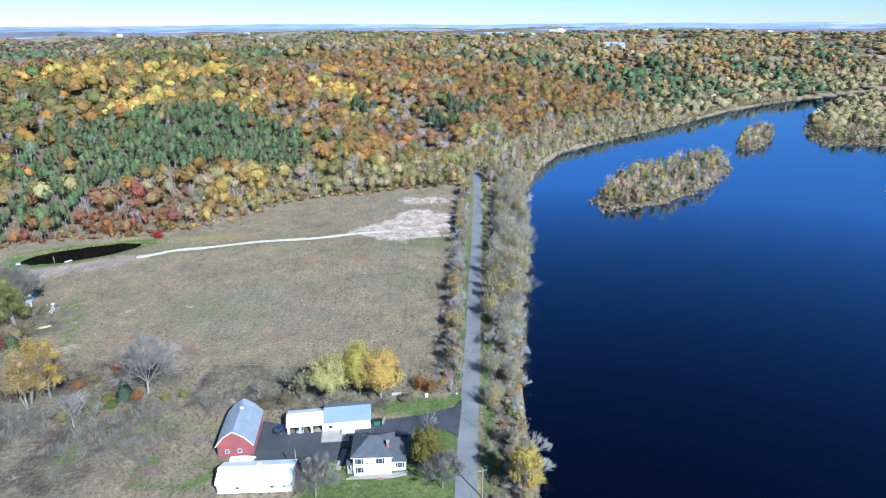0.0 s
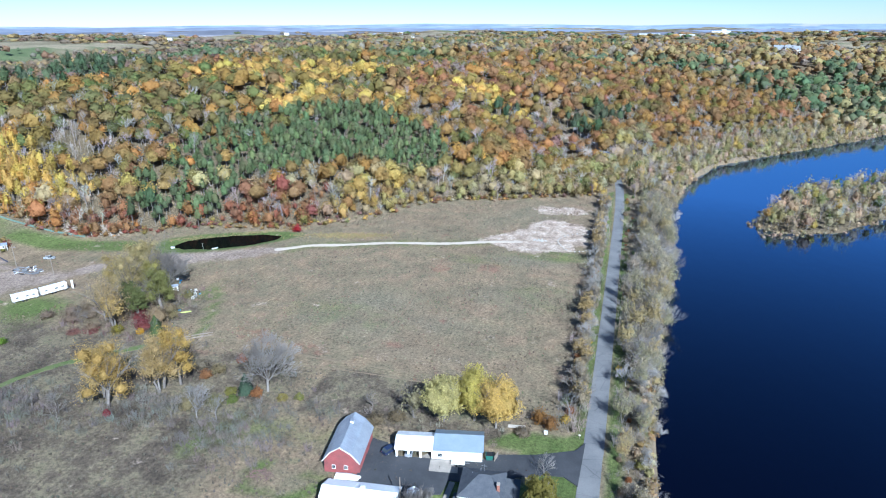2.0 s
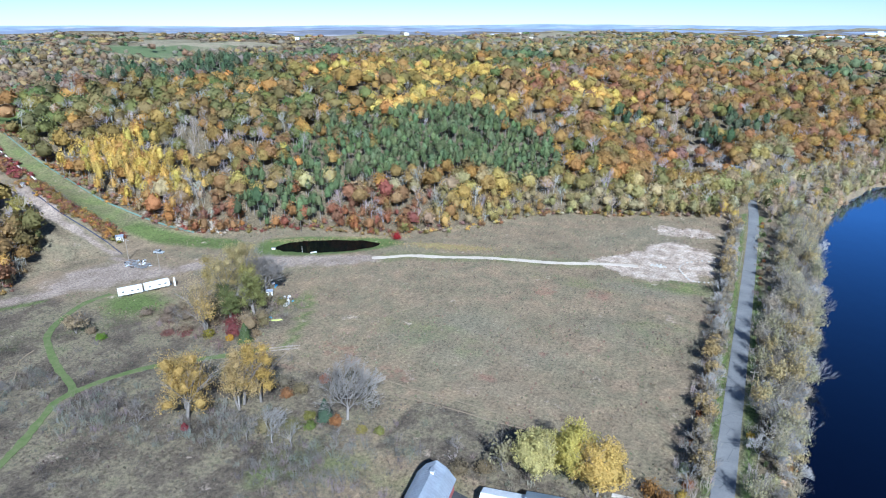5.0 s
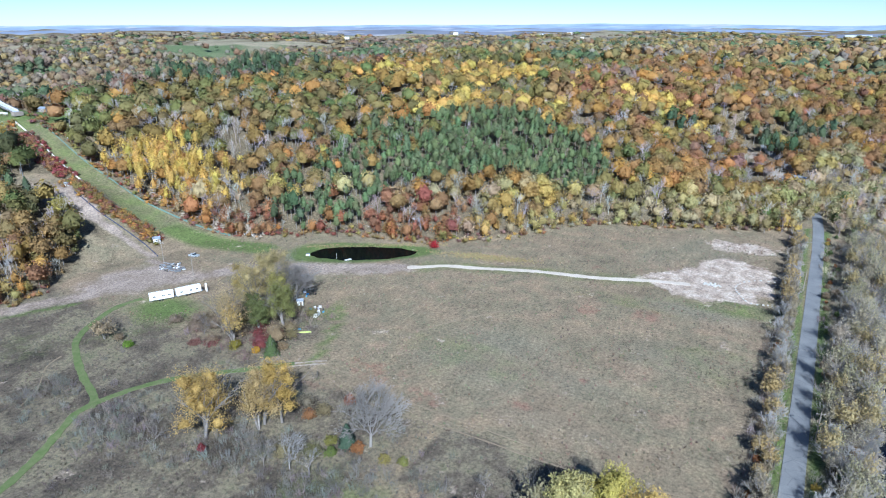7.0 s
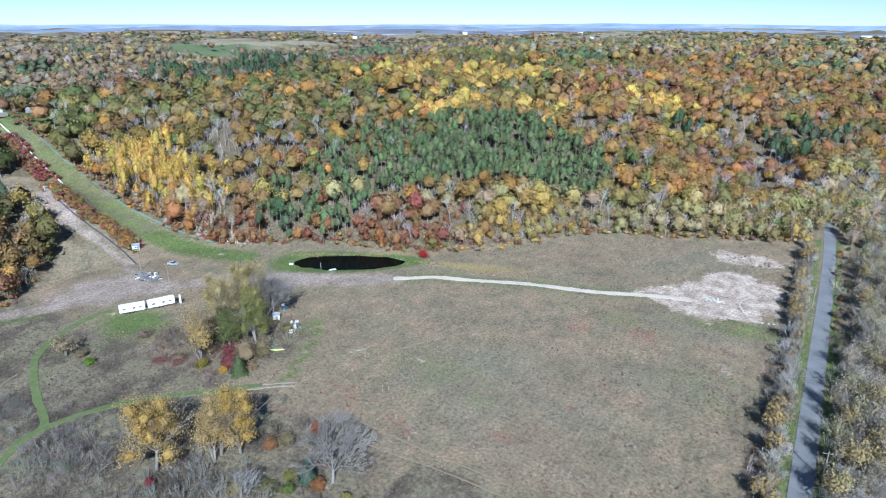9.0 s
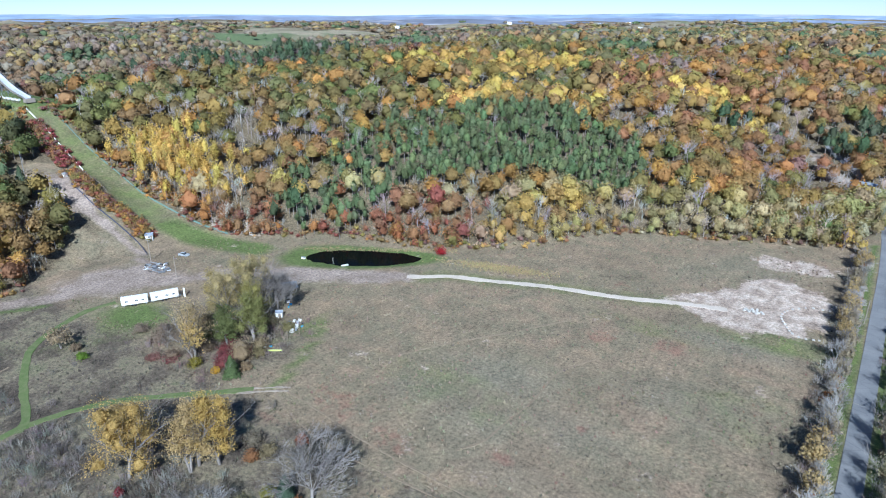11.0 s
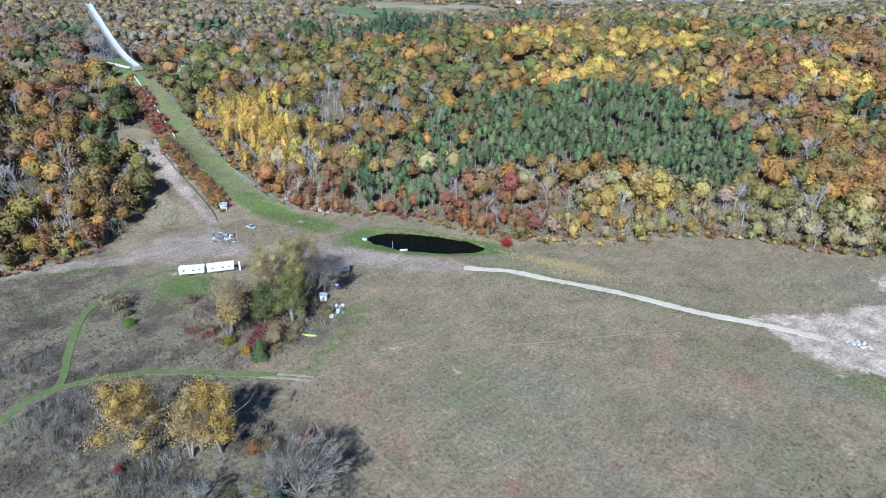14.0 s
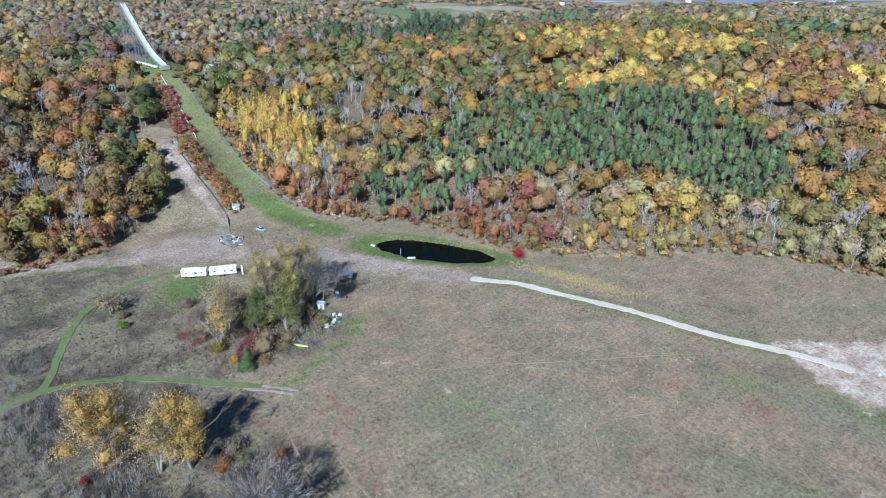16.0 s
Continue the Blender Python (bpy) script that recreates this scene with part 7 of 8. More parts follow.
tree_at(-10.3, 118.6, "maple_tree", "round", (0.19, 0.165, 0.040), 4, "orange and green maple beside the white house", height=11.5, radius=4.6)
tree_at(-11.4, 132.4, "birch_tree", "bare", TAN, 5, "pale leafless birch on the lawn by the driveway", BIRCH, height=7.0)
tree_at(-35.6, 113.4, "ash_tree", "bare", TAN, 6, "grey leafless tree beside the garden shed", height=9.5)
tree_at(-34.2, 108.6, "ash_tree", "elm", TAN, 7, "grey leafless tree on the front lawn", height=9.5)
tree_at(-6.6, 112.0, "ash_tree", "elm", TAN, 8, "grey leafless tree beside the road and house", height=9.5)
tree_at(-91.0, 146.8, "elm_tree", "elm", TAN, 9, "large grey leafless elm in the dry field", surface("weathered_grey_bark", (0.235, 0.210, 0.185), (0.285, 0.255, 0.230), 0.8, 0.9, grain=8), height=17.5)
tree_at(-129.0, 128.5, "poplar_tree", "poplar", (0.45, 0.315, 0.105), 10, "golden yellow poplar in the scrub", height=20.5, radius=8.6)
tree_at(-133.0, 131.5, "poplar_tree", "poplar", (0.42, 0.320, 0.155), 15, "pale golden poplar, half its leaves fallen", height=18, radius=6.0)
tree_at(-132.5, 134.0, "poplar_tree", "open", (0.42, 0.315, 0.130), 14, "tan poplar with a thin crown", height=18, radius=6.4)
tree_at(-120.2, 140.0, "poplar_tree", "poplar", (0.42, 0.315, 0.150), 11, "golden poplar with a half-bare crown", height=19, radius=7.2)
tree_at(-116.8, 143.0, "poplar_tree", "poplar", (0.45, 0.315, 0.095), 12, "bright golden poplar in the scrub", height=20.5, radius=6.6)
tree_at(-119.5, 137.5, "poplar_tree", "open", (0.40, 0.295, 0.130), 13, "pale half-bare poplar in the scrub", height=16.5, radius=6.0)
for k, (bx, by, bh) in enumerate(((-102.3, 130.4, 11.5), (-97.0, 131.5, 9), (-108.5, 128.2, 9.5), (-59.3, 147.2, 7), (-113, 130, 8), (-136, 119, 8), (-104, 134, 8), (-87, 136, 6.5), (-142, 124, 7), (-148, 122, 7))):
    tree_at(bx, by, "snag_tree", "bare", TAN, 30 + k, "slim pale leafless tree in the scrub", BIRCH if k in (0, 1) else None, height=bh)
# the copse beside the dirt yard
def planted(rows, seed):
    for k, (cx, cy, shape, tint, ch, cr, label) in enumerate(rows):
        tree_at(cx, cy, {"spruce": "spruce_tree", "bush": "shrub"}.get(shape, "tree"), shape, tint, seed + k, label, height=ch, radius=cr)


planted(((-164.0, 169.0, "open", (0.44, 0.335, 0.18), 20.0, 6.8, "tan-leaved poplar with many pale stems in the copse"),
         (-169.5, 171.5, "open", (0.42, 0.335, 0.18), 19.0, 6.4, "pale yellow poplar with slim stems in the copse"),
         (-161.0, 166.5, "open", (0.44, 0.32, 0.12), 15.0, 4.0, "tan poplar at the copse edge"),
         (-170.5, 185.0, "poplar", (0.40, 0.325, 0.16), 22.5, 8.2, "tall olive-gold poplar in the copse"),
         (-172.5, 193.5, "poplar", (0.40, 0.33, 0.155), 24.0, 8.4, "tall olive-gold poplar at the copse's heart"),
         (-178.5, 188.5, "poplar", (0.38, 0.30, 0.12), 19.0, 7.0, "golden poplar at the copse edge"),
         (-176.5, 177.5, "open", (0.27, 0.21, 0.13), 9.0, 4.4, "thin brown tree on the copse's edge"),
         (-164.0, 190.0, "poplar", (0.30, 0.27, 0.09), 18.0, 6.4, "olive poplar in the copse"),
         (-157.0, 185.0, "poplar", (0.225, 0.225, 0.080), 17.0, 6.4, "leafy green tree in the copse"),
         (-162.0, 178.5, "poplar", (0.150, 0.165, 0.062), 11.5, 4.6, "dark green tree in the copse"),
         (-175.0, 203.0, "poplar", (0.39, 0.32, 0.155), 22.0, 6.6, "tall golden poplar behind the copse"),
         (-165.5, 198.5, "elm", TAN, 16.0, 4, "grey leafless tree in the copse"),
         (-168.0, 203.5, "elm", TAN, 15.0, 4, "spreading grey leafless tree over the open shed"),
         (-176.0, 209.0, "bare", TAN, 12.0, 4, "grey leafless tree beside the open shed")), 60)
planted(((-149.5, 174.5, "bush", (0.27, 0.20, 0.115), 7.2, 5.0, "tan rounded shrub at the copse edge"),
         (-145.4, 167.8, "spruce", (0.085, 0.115, 0.045), 6.5, 2.4, "small dark green spruce at the copse edge"),
         (-150.5, 166.0, "bush", (0.45, 0.27, 0.04), 2.6, 1.4, "small orange-yellow shrub in the copse"),
         (-158.5, 165.0, "bush", (0.24, 0.205, 0.04), 3.2, 2.8, "olive-yellow rounded bush at the copse edge"),
         (-153.0, 195.0, "bush", (0.20, 0.18, 0.08), 4.4, 3.0, "olive shrub beside the tool shed"),
         (-155.5, 173.5, "bush", (0.20, 0.062, 0.066), 2.4, 3.4, "dark red sumac thicket in the copse"),
         (-152.0, 169.5, "bush", (0.21, 0.066, 0.062), 1.9, 3.0, "low dark red sumac thicket"),
         (-153.5, 178.5, "bush", (0.18, 0.066, 0.062), 2.2, 3.2, "dark red sumac under the green tree"),
         (-148.0, 179.5, "bush", (0.24, 0.20, 0.10), 3.6, 2.6, "olive-brown shrub at the copse edge"),
         (-168.0, 163.5, "bush", (0.22, 0.16, 0.11), 3.4, 3.4, "dry brown brush before the copse"),
         (-176.0, 171.0, "bush", (0.23, 0.18, 0.13), 4.0, 3.6, "grey-brown brush beside the copse"),
         (-183.0, 176.0, "bush", (0.22, 0.175, 0.12), 3.4, 3.2, "dry brown brush in the meadow"),
         (-163.5, 172.5, "bush", (0.20, 0.15, 0.10), 3.6, 3.6, "brown brush under the poplars"),
         (-178.5, 183.0, "bush", (0.22, 0.18, 0.11), 4.6, 3.4, "olive-brown brush at the copse edge"),
         (-145.0, 172.0, "bush", (0.26, 0.19, 0.11), 2.6, 2.2, "brown shrub at the copse edge"),
         (-170.0, 177.0, "bush", (0.14, 0.15, 0.06), 4.2, 2.8, "dark green shrub under the poplars"),
         (-176.0, 178.0, "bush", (0.23, 0.19, 0.13), 3.4, 2.8, "brown shrub under the poplars"),
         (-180.0, 170.5, "bare", TAN, 6.5, 3, "grey leafless shrub in the dry meadow"),
         (-174.5, 166.0, "bare", TAN, 6.5, 3, "grey leafless shrub at the copse edge")), 80)
planted(((-163.5, 180.5, "bush", (0.19, 0.060, 0.064), 2.2, 3.6, "dark red sumac thicket inside the copse"),
         (-159.0, 176.0, "bush", (0.20, 0.062, 0.060), 2.0, 3.6, "dark red sumac thicket inside the copse"),
         (-155.0, 171.9, "bush", (0.19, 0.064, 0.066), 2.2, 3.4, "dark red sumac thicket at the copse edge"),
         (-167.3, 162.5, "bush", (0.21, 0.085, 0.080), 1.6, 3.2, "low red-brown sumac before the copse"),
         (-172.0, 160.0, "bush", (0.21, 0.110, 0.090), 1.6, 3.0, "low red-brown sumac before the copse"),
         (-184.4, 171.3, "bush", (0.24, 0.185, 0.140), 4.2, 4.4, "grey-brown brush in the meadow"),
         (-180.0, 166.5, "bush", (0.23, 0.175, 0.130), 3.6, 4.0, "grey-brown brush in the meadow"),
         (-190.8, 167.4, "bush", (0.25, 0.195, 0.145), 3.4, 3.8, "tan brush in the meadow"),
         (-153.3, 177.3, "bush", (0.28, 0.215, 0.135), 6.4, 4.6, "tan rounded shrub at the copse edge"),
         (-151.5, 182.9, "bush", (0.24, 0.19, 0.11), 4.4, 3.6, "tan-brown shrub at the copse edge"),
         (-167.5, 182.5, "poplar", (0.130, 0.145, 0.058), 11.5, 5.0, "dark green tree under the poplars"),
         (-171.5, 181.0, "bush", (0.16, 0.155, 0.07), 5.5, 3.6, "dark olive shrub under the poplars"),
         (-169.0, 196.0, "open", (0.36, 0.30, 0.17), 16.5, 5.0, "pale thin-leaved poplar in the copse"),
         (-160.5, 194.4, "bush", (0.23, 0.19, 0.11), 5.0, 3.6, "olive-brown shrub behind the tool shed"),
         (-107.0, 133.0, "bush", (0.23, 0.195, 0.105), 4.2, 3.0, "olive-tan shrub in the scrub"),
         (-101.0, 137.0, "bush", (0.20, 0.185, 0.085), 3.8, 3.0, "olive shrub in the scrub"),
         (-112.0, 148.0, "bush", (0.25, 0.13, 0.06), 3.0, 2.2, "rust-orange shrub behind the poplars"),
         (-110.0, 151.5, "bush", (0.22, 0.18, 0.10), 3.6, 3.0, "brown shrub behind the poplars"),
         (-116.0, 152.0, "bush", (0.20, 0.17, 0.12), 3.6, 3.4, "grey-brown brush behind the poplars")), 180)
planted(((-200.5, 147.0, "open", (0.32, 0.25, 0.155), 7.6, 5.6, "small tan-leaved tree in the dry meadow"),
         (-196.0, 149.5, "bush", (0.26, 0.20, 0.13), 2.6, 2.2, "dry brown shrub in the meadow"),
         (-189.0, 148.0, "bush", (0.15, 0.23, 0.035), 2.6, 1.9, "bright green bush in the dry meadow"),
         (-152.8, 278.6, "bush", (0.33, 0.030, 0.035), 4.7, 2.7, "crimson bush beside the pond"),
         (-96.6, 144.7, "spruce", (0.060, 0.090, 0.058), 6.0, 2.2, "dark green juniper in the scrub"),
         (-100.5, 143.0, "bush", (0.20, 0.19, 0.055), 2.5, 2.0, "yellow-green bush in the scrub"),
         (-97.5, 139.5, "bush", (0.13, 0.16, 0.045), 2.3, 2.0, "lime green bush in the scrub"),
         (-84.5, 143.5, "bush", (0.25, 0.21, 0.07), 2.6, 1.8, "yellow bush below the leafless elm"),
         (-80.0, 145.0, "bush", (0.19, 0.19, 0.06), 2.2, 1.6, "yellow-green bush beside the leafless elm")), 100)
planted(((-92.5, 143.5, "bush", (0.25, 0.12, 0.05), 3.4, 2.2, "rust-brown shrub beside the leafless elm"),
         (-125.5, 124.5, "bush", (0.20, 0.045, 0.05), 1.8, 1.3, "small red shrub below the poplars"),
         (-107.0, 158.5, "bush", (0.27, 0.10, 0.05), 3.4, 2.0, "rust-red shrub at the field edge"),
         (-322, 191, "spruce", FIR, 13.0, 4.4, "dark blue-green spruce on the hillside terrace"),
         (-15.2, 152.5, "bush", (0.26, 0.14, 0.045), 4.9, 2.7, "orange-brown bush at the lawn edge"),
         (-12.0, 150.8, "bush", (0.24, 0.13, 0.05), 4.5, 2.4, "rust-brown bush at the lawn edge"),
         (-47.0, 146.0, "open", (0.27, 0.24, 0.14), 9.8, 3.8, "pale half-bare tree behind the garage"),
         (-51.0, 144.0, "bush", (0.19, 0.15, 0.09), 2.9, 3.0, "brown shrub behind the garage"),
         (-56.0, 141.0, "bush", (0.20, 0.16, 0.10), 3.1, 3.2, "brown shrub beside the barn"),
         (-18.5, 146.5, "bush", (0.21, 0.17, 0.12), 2.2, 2.7, "dry brown shrub at the lawn edge")), 115)


# ---- trees along the road and the river ----
def roadside():
    rng = np.random.RandomState(29)
    g = "trees between road and river"
    right = [lone_tree("riverside_tree", "open", (0.40, 0.345, 0.235), 101, "pale olive riverside tree with a thin crown", group=g, height=14, radius=4.6),
             lone_tree("riverside_tree", "open", (0.41, 0.345, 0.265), 102, "tan-leaved riverside tree with a thin crown", group=g, height=14, radius=4.5),
             lone_tree("riverside_tree", "open", (0.36, 0.325, 0.19), 103, "olive riverside tree, half its leaves fallen", group=g, height=13, radius=4.7),
             lone_tree("riverside_tree", "open", (0.42, 0.335, 0.165), 104, "pale gold riverside tree with a thin crown", group=g, height=12.5, radius=4.3),
             lone_tree("riverside_tree", "bare", TAN, 105, "grey leafless tree at the riverside", BIRCH, g, height=13),
             lone_tree("riverside_tree", "bare", TAN, 106, "spreading pale leafless tree at the riverside", BIRCH, g, height=11)]
    spots = []
    y = 62.0
    while y < 395:
        edge = float(np.interp(y, BANK[:, 1], BANK[:, 0]))
        for lo, hi, chance in ((edge - 1.0, edge + 2.6, 0.97), (edge - 5.0, edge - 1.0, 0.85), (edge - 8.0, edge - 5.0, 0.12 if y < 200 else 0.8), (max(5.2, edge - 13.0), max(6.4, edge - 9.0), 0.0 if y < 195 else 0.6)):
            if rng.rand() < chance * (0.7 if y < 170 else 1.0):
                spots.append((rng.uniform(lo, hi), y + rng.uniform(-1.5, 1.5), rng.uniform(0.5, 0.82) if y < 175 else rng.uniform(0.75, 1.12)))
        y += 3.1
    row_of(right, spots, rng)
    g2 = "trees between road and field"
    left = [lone_tree("roadside_tree", "bare", TAN, 111, "grey leafless tree at the roadside", BIRCH, g2, height=9.5),
            lone_tree("roadside_tree", "open", (0.30, 0.25, 0.17), 112, "tan half-bare tree at the roadside", group=g2, height=9, radius=3.0),
            lone_tree("roadside_tree", "open", (0.40, 0.30, 0.14), 113, "golden-tan thin-leaved roadside tree", group=g2, height=8.5, radius=3.2)]
    spots = [(rng.uniform(-8.5, -5.2), y + rng.uniform(-1, 1), rng.uniform(0.6, 1.1)) for y in np.arange(158, 385, 3.4)]
    row_of(left, spots, rng)
    g3 = "shrubs along the road"
    small = [lone_tree("roadside_shrub", "bush", (0.42, 0.30, 0.06), 121, "golden yellow shrub at the roadside", group=g3, height=3.2, radius=1.7),
             lone_tree("roadside_shrub", "bush", (0.27, 0.12, 0.05), 122, "rust-orange shrub at the roadside", group=g3, height=3.0, radius=1.6),
             lone_tree("roadside_shrub", "bush", (0.12, 0.15, 0.06), 123, "dark green shrub at the roadside", group=g3, height=3.0, radius=1.6),
             lone_tree("roadside_shrub", "bush", (0.26, 0.20, 0.13), 124, "dry brown shrub at the roadside", group=g3, height=2.6, radius=1.7)]
    spots = [(rng.uniform(-9.5, -5.0), y + rng.uniform(-1, 1), rng.uniform(0.6, 1.15)) for y in np.arange(154, 380, 5.0)]
    spots += [(rng.uniform(4.2, 9), y + rng.uniform(-1, 1), rng.uniform(0.45, 0.9)) for y in np.arange(70, 390, 5.5)]
    row_of(small, spots, rng)
    for k, (x, y, h) in enumerate(((14.2, 128, 8.5), (13.2, 158, 6.0), (15.0, 120, 7.5), (14.2, 176, 6.5), (29, 352, 8), (31, 362, 7))):
        t = tree_at(x, y, "dead_tree", "bare", TAN, 130 + k, "pale dead tree leaning over the water", BIRCH, height=h)
        t.matrix_basis = pose(x, y, LEVEL + 0.2, 0, 35, 10 * k)


roadside()


def river_woods():
    """The pale woods on the river flats and the islands."""
    rng = np.random.RandomState(31)
    x, y = jitter_grid(-30, 520, 318, 800, 6.4, rng)
    foot, bank, isl = beside(FOOT, x, y), beside(BANK, x, y), isle(x, y)
    flats = (foot < 6) & (bank > -1.0) & (y > 380) & ~((np.abs(x + 0.5) < 5) & (y < 440)) & (near_line([(1.0, 380), (-2, 440), (-14, 500), (-40, 560)], x, y) > 6)
    isles = (isl > 0.06) & (bank < -6)
    flats, isles = flats & (np.hypot(x, y) < 720), isles & (np.hypot(x, y) < 720)
    spots, bare = [], []
    for px, py, on in zip(x, y, flats | isles):
        if not on:
            continue
        u = rng.rand()
        if u < 0.30:
            bare.append((px, py, rng.uniform(0.6, 1.0), 0, *shade(GREY, rng)))
            continue
        tint = PALE if u < 0.5 else WILLOW if u < 0.70 else TAN if u < 0.86 else GOLD if u < 0.93 else MOSS
        spots.append((px, py, rng.uniform(0.75, 1.3), rng.randint(2), *shade(tint, rng, 0.14)))
    # a thinner fringe of low growth on the shores
    x, y = jitter_grid(20, 400, 300, 700, 3.4, rng)
    isl = isle(x, y)
    for px, py in zip(x[(isl > -0.02) & (isl < 0.12)], y[(isl > -0.02) & (isl < 0.12)]):
        spots.append((px, py, rng.uniform(0.5, 1.0), 2, *shade(PALE if rng.rand() < 0.5 else TAN, rng)))
    for p in strip_of([(*q, 0) for q in BANK[5:12]], 3.0):
        for _ in range(2):
            spots.append((p.x + rng.normal() * 1.6, p.y + rng.normal() * 1.6, rng.uniform(0.45, 0.8), 0, *shade([PALE, WILLOW, TAN][rng.randint(3)], rng)))
    spots += [(px, py, rng.uniform(0.7, 1.1), 0, *shade(WILLOW, rng)) for px, py in zip(rng.uniform(225, 300, 60), rng.uniform(300, 400, 60)) if beside(FAR_BANK, np.float64(px), np.float64(py)) < -3]
    scatter("river_woods", [[proto("young", 80 + k) for k in range(6)], [proto("young", 90 + k) for k in range(6)], [proto("scrub", 95 + k) for k in range(4)]], spots, [LEAF, BARK],
            "pale olive and tan woods on the river flats and islands", "woods")
    scatter("leafless_river_woods", [[proto("bare", 98 + k) for k in range(3)]], bare, [TWIG, BARK], "grey leafless trees on the river flats", "woods")


river_woods()


def branch_pile(x, y):
    """A heap of cut branches on a bare patch."""
    rng, heap = np.random.RandomState(5), Heap()
    for k in range(110):
        a, d = rng.uniform(0, 6.28), 1.9 * math.sqrt(rng.rand())
        p = np.array((math.cos(a) * d * 1.5, math.sin(a) * d, 0.9 * (1 - d / 2.1) * rng.rand()))
        w = ball(1, rng)[0] * (1, 1, 0.25) * rng.uniform(0.5, 1.2)
        heap.add(stick(p - w, p + w, 0.06, 0.04, 4))
    v, t = heap.all()[:2]
    ob = tagged(new("branch_pile", mesh_of("branch_pile", v, t, surface("old_cut_branches", (0.20, 0.125, 0.105), (0.13, 0.09, 0.075), 1.0, 0.9))), "heap of cut brown branches in the dry grass", "branch pile")
    ob.matrix_basis = pose(x, y, float(land(x, y)) + 0.1)
    return ob


branch_pile(-74.0, 115.0)


# ---- undergrowth ----
def thicket_proto(seed):
    rng, h = np.random.RandomState(seed), Heap()
    for k in range(18):
        a, d = rng.uniform(0, 6.28), 1.3 * math.sqrt(rng.rand())
        b = (math.cos(a) * d, math.sin(a) * d, -0.1)
        tip = (b[0] * 1.5 + rng.normal() * 0.4, b[1] * 1.5 + rng.normal() * 0.4, rng.uniform(1.6, 3.2))
        mid = tuple((p + q) / 2 for p, q in zip(b, tip))
        h.add(twig(b, tip, 0.060))
        for _ in range(2):
            h.add(twig(mid, (mid[0] + rng.normal() * 0.6, mid[1] + rng.normal() * 0.6, tip[2] * rng.uniform(0.75, 1.0)), 0.045))
    return h.all()


def tuft_proto(seed, high):
    rng, h = np.random.RandomState(seed), Heap()
    n = 7
    a = rng.uniform(0, 6.28, n)
    base = np.stack([np.cos(a) * 0.18, np.sin(a) * 0.18, np.full(n, -0.05)], 1)
    tip = np.stack([np.cos(a) * rng.uniform(0.2, 0.6, n), np.sin(a) * rng.uniform(0.2, 0.6, n), high * rng.uniform(0.5, 1.1, n)], 1)
    side = np.stack([-np.sin(a), np.cos(a), 0 * a], 1) * 0.16
    verts = np.stack([base - side, base + side, tip], 1).reshape(-1, 3)
    h.add((verts, 3 * np.arange(n)[:, None] + [0, 1, 2]))
    return h.all()


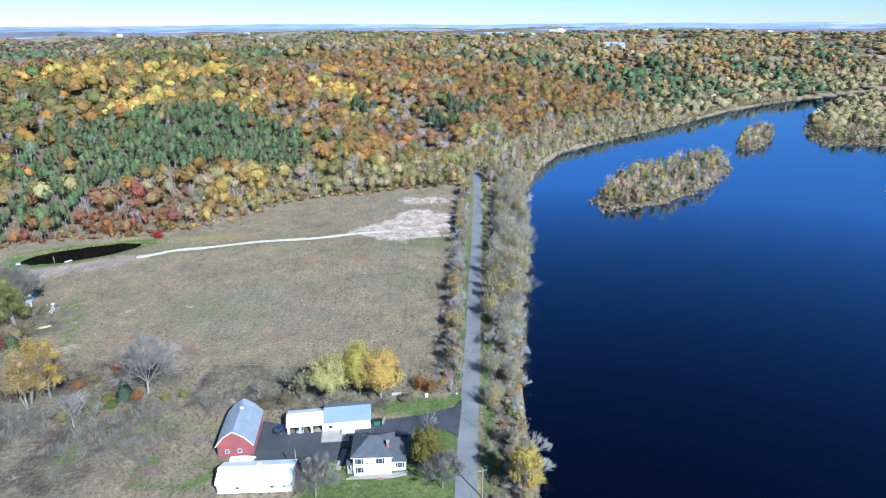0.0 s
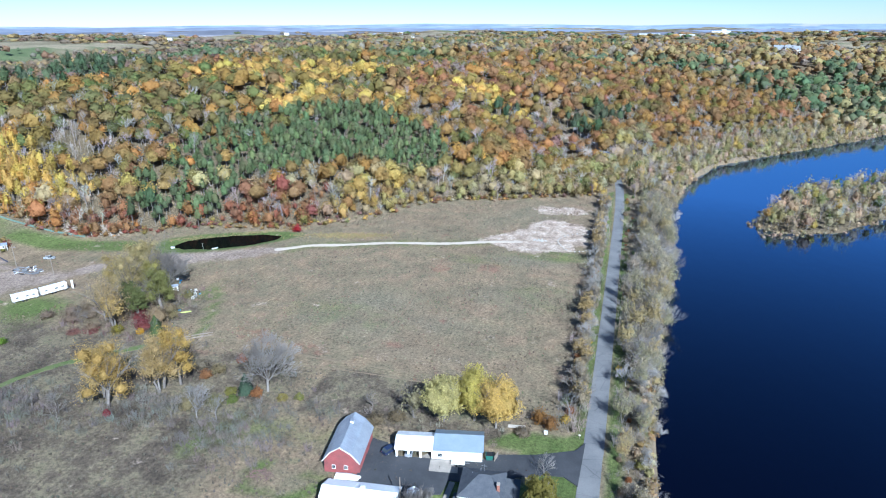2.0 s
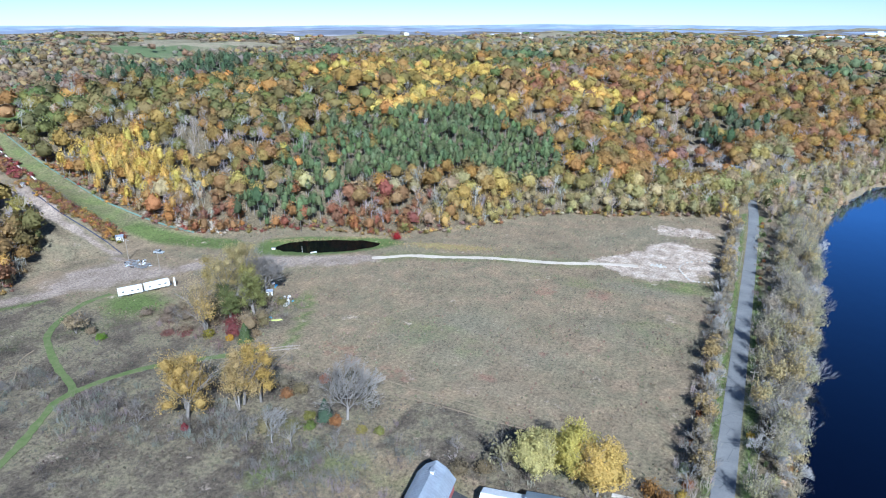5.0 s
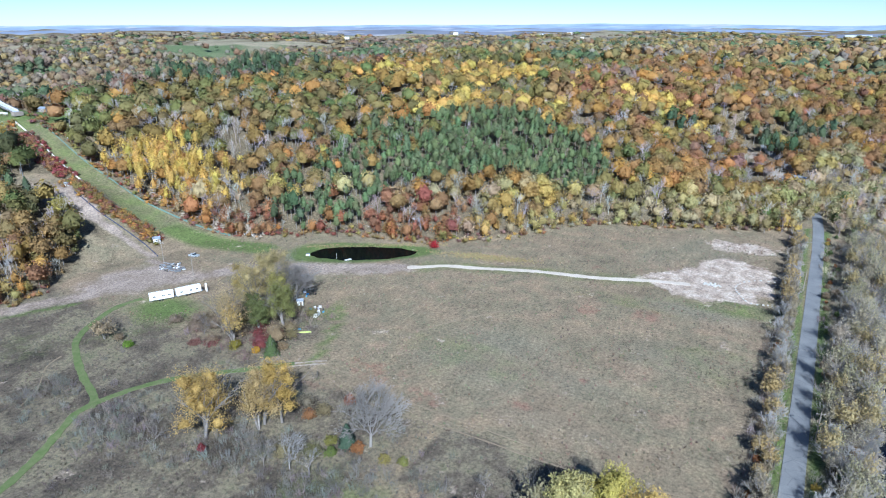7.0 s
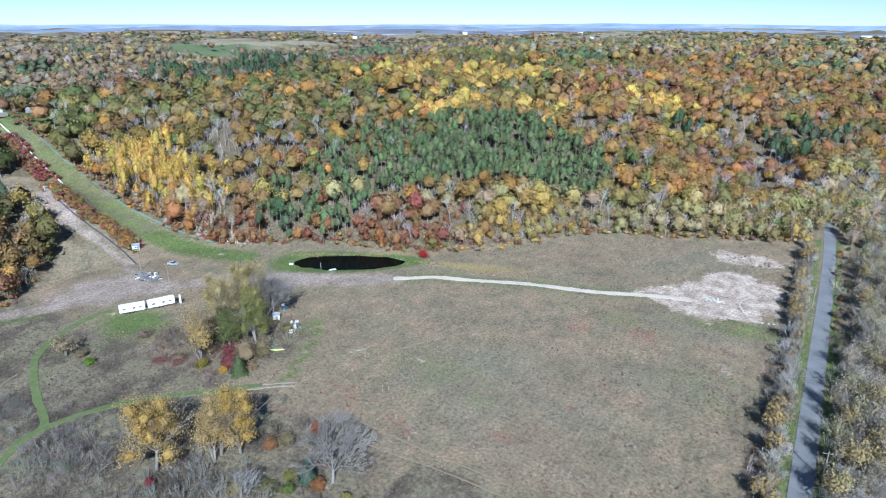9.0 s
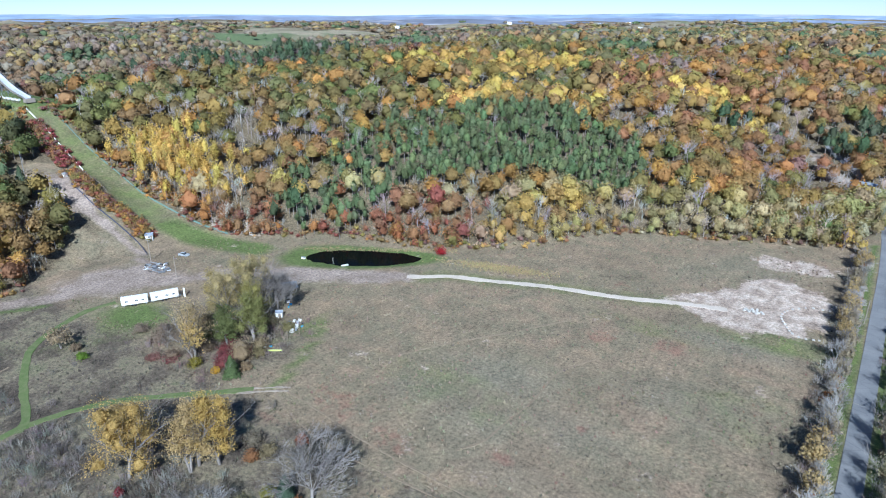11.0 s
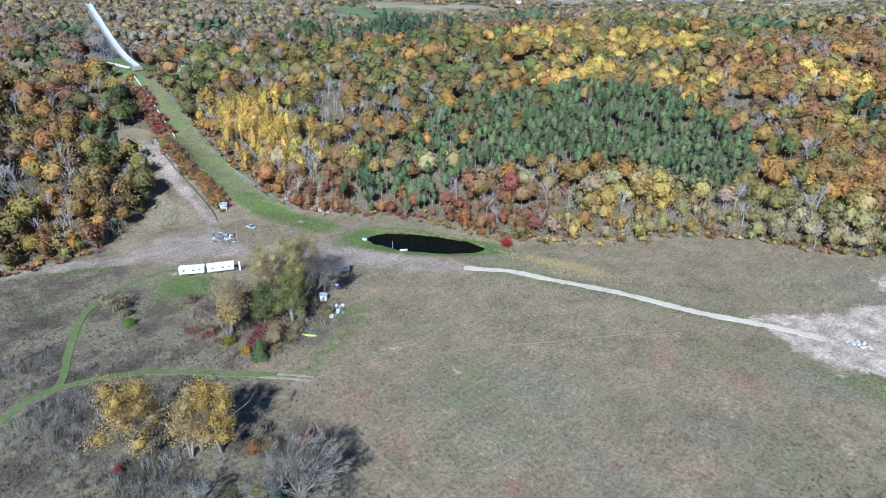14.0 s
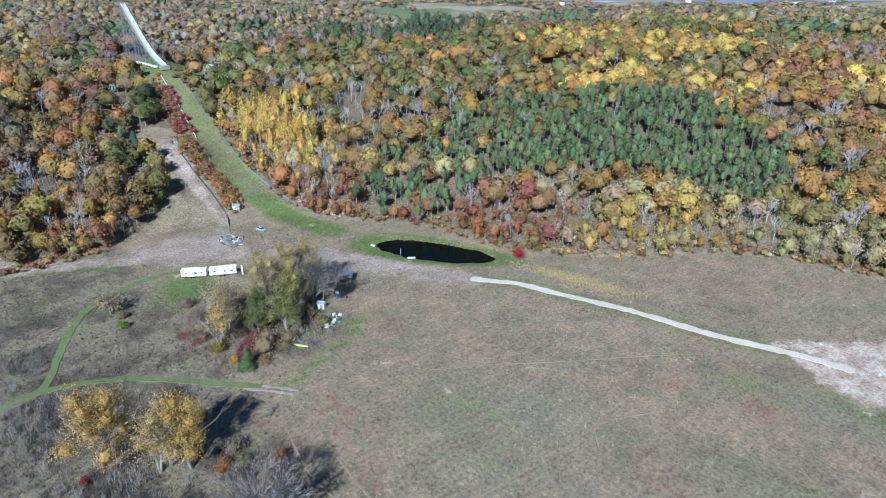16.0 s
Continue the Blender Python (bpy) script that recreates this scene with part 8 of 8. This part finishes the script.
def undergrowth():
    rng = np.random.RandomState(37)
    x, y = jitter_grid(-190, -62, 92, 166, 1.15, rng)
    dens = np.clip((waves(x, y, 40, 51) + 0.6) * 0.65, 0.08, 0.85) * np.clip(1.35 - np.abs(y - 127 - 0.12 * (x + 110)) / 11, 0.03, 1)
    ok = (rng.rand(len(x)) < dens) & (near_line(GREEN_PATH, x, y) > 2.5) & (near_line(GREEN_FORK, x, y) > 2.5) & (x < -66)
    spots = [(px, py, rng.uniform(0.4, 0.9), 0, *shade((0.150, 0.136, 0.118), rng)) for px, py in zip(x[ok], y[ok])]
    x, y = jitter_grid(-60, -22, 140, 150, 2.6, rng)
    spots += [(px, py, rng.uniform(0.4, 0.8), 0, *shade((0.22, 0.19, 0.15), rng)) for px, py in zip(x, y) if rng.rand() < 0.6]
    x, y = jitter_grid(-180, -145, 160, 205, 3.0, rng)
    spots += [(px, py, rng.uniform(0.5, 1.0), 0, *shade((0.165, 0.125, 0.105), rng)) for px, py in zip(x, y) if rng.rand() < 0.8]
    x, y = jitter_grid(-10, -4.6, 152, 380, 2.4, rng)
    spots += [(px, py, rng.uniform(0.5, 1.1), 0, *shade((0.24, 0.21, 0.18), rng)) for px, py in zip(x, y)]
    x, y = jitter_grid(4.0, 24, 62, 380, 2.6, rng)
    ok = beside(BANK, x, y) > 0.3
    spots += [(px, py, rng.uniform(0.4, 1.0), 0, *shade((0.22, 0.20, 0.16), rng)) for px, py in zip(x[ok], y[ok]) if rng.rand() < 0.6]
    scatter("bare_thicket", [[thicket_proto(k) for k in range(5)]], spots, [TWIG], "grey leafless shrubs and saplings in the dry scrub", "shrubs")
    # weeds and grass tussocks, thickest on the rough ground
    x, y = jitter_grid(-250, -5, 95, 372, 1.5, rng)
    foot = beside(FOOT, x, y)
    dens = 0.22 + 0.5 * np.clip(waves(x, y, 38, 61), 0, 1) + 0.25 * (y < 165)
    ok = (foot < 2) & (rng.rand(len(x)) < dens) & (near_line(WHITE_TRACK, x, y) > 4) & (near_line(DIRT_ROAD, x, y) > 6) & (near_line(GREEN_PATH, x, y) > 2) & (near_line(GREEN_FORK, x, y) > 2)
    ok &= ~inside(SAND_LOT, x, y) & ~inside(YARD, x, y) & (pond_depth(x, y) < -0.5) & (bump_at(x, y, -236, 186, 16, 20, -30) < 0.35) & (bump_at(x, y, -209, 176, 14, 12) < 0.5)
    tones = [(0.20, 0.16, 0.115), (0.115, 0.092, 0.068), (0.215, 0.178, 0.125), (0.150, 0.145, 0.085), (0.19, 0.125, 0.09)]
    spots = [(px, py, rng.uniform(0.5, 1.1), 0, *shade(tones[rng.randint(5)] if py > 162 else (0.115, 0.098, 0.075), rng, 0.12)) for px, py in zip(x[ok], y[ok])]
    gx_, gy_ = rng.normal(-126, 10, 1300), rng.normal(0, 2.2, 1300)
    spots += [(px, 280 + (px + 126) * 0.26 + dy, rng.uniform(0.5, 0.95), 0, *shade((0.25, 0.20, 0.10), rng)) for px, dy in zip(gx_, gy_)]
    gx_, gy_ = rng.uniform(-205, -150, 600), rng.normal(0, 1.2, 600)
    spots += [(px, 257.5 + (px + 178) * 0.65 + 10.5 + dy, rng.uniform(0.4, 0.9), 0, *shade((0.25, 0.20, 0.105), rng)) for px, dy in zip(gx_, gy_)]
    scatter("dry_grass", [[tuft_proto(k, 0.75) for k in range(6)]], spots, [TWIG], "dry brown weeds and grass tussocks over the field", "grass")
    # leafy low growth along the wood's edge, the landing slope and the dirt road
    spots = []
    for line, off, gap in ((FOOT[1:12], 3.0, 2.2), ([(-404, 243), (-330, 241), (-290, 238.5), (-262, 241), (-243, 247)], 0, 1.6), ([(-268, 215), (-285, 216.5), (-300, 214.5), (-315, 213.5), (-332, 217)], 0, 0.6), ([(-404, 228), (-345, 221)], 0, 2.0)):
        for p in strip_of([(*q, 0) for q in np.asarray(line, float)], gap):
            for _ in range(2 if gap > 1 else 4):
                px, py = p.x + rng.normal() * 2.4, p.y + rng.normal() * 2.0 + off * 0.3
                tint = [WILLOW, RUST, BROWN, OLIVE, GOLD, TAN, WINE][rng.randint(7)] if px > -150 else [RUST, RED, BROWN, WINE, OLIVE, BROWN, ORANGE][rng.randint(7)]
                if clearings(np.float64(px), np.float64(py)) and off:
                    continue
                spots.append((px, py, rng.uniform(0.5, 1.2), 0, *shade(tint, rng)))
    for k in range(150):
        px, py = rng.uniform(-392, -342), 0
        py = 230 + (px + 342) * -0.10 - rng.uniform(3, 14)
        spots.append((px, py, rng.uniform(0.6, 1.2), 0, *shade([(0.26, 0.075, 0.075), WINE, RUST][rng.randint(3)], rng)))
    for p in strip_of([(*q, 0) for q in BANK[0:12] if q[1] > 0] , 1.8):
        for _ in range(2):
            px, py = p.x + rng.uniform(-2.5, 1.8), p.y + rng.normal()
            spots.append((px, py, rng.uniform(0.5, 1.1), 0, *shade([WILLOW, TAN, PALE, BROWN, OLIVE][rng.randint(5)], rng)))
    scatter("edge_shrubs", [[proto("scrub", 140 + k) for k in range(6)]], spots, [LEAF, BARK], "low autumn shrubs along the edge of the woods", "shrubs")


undergrowth()
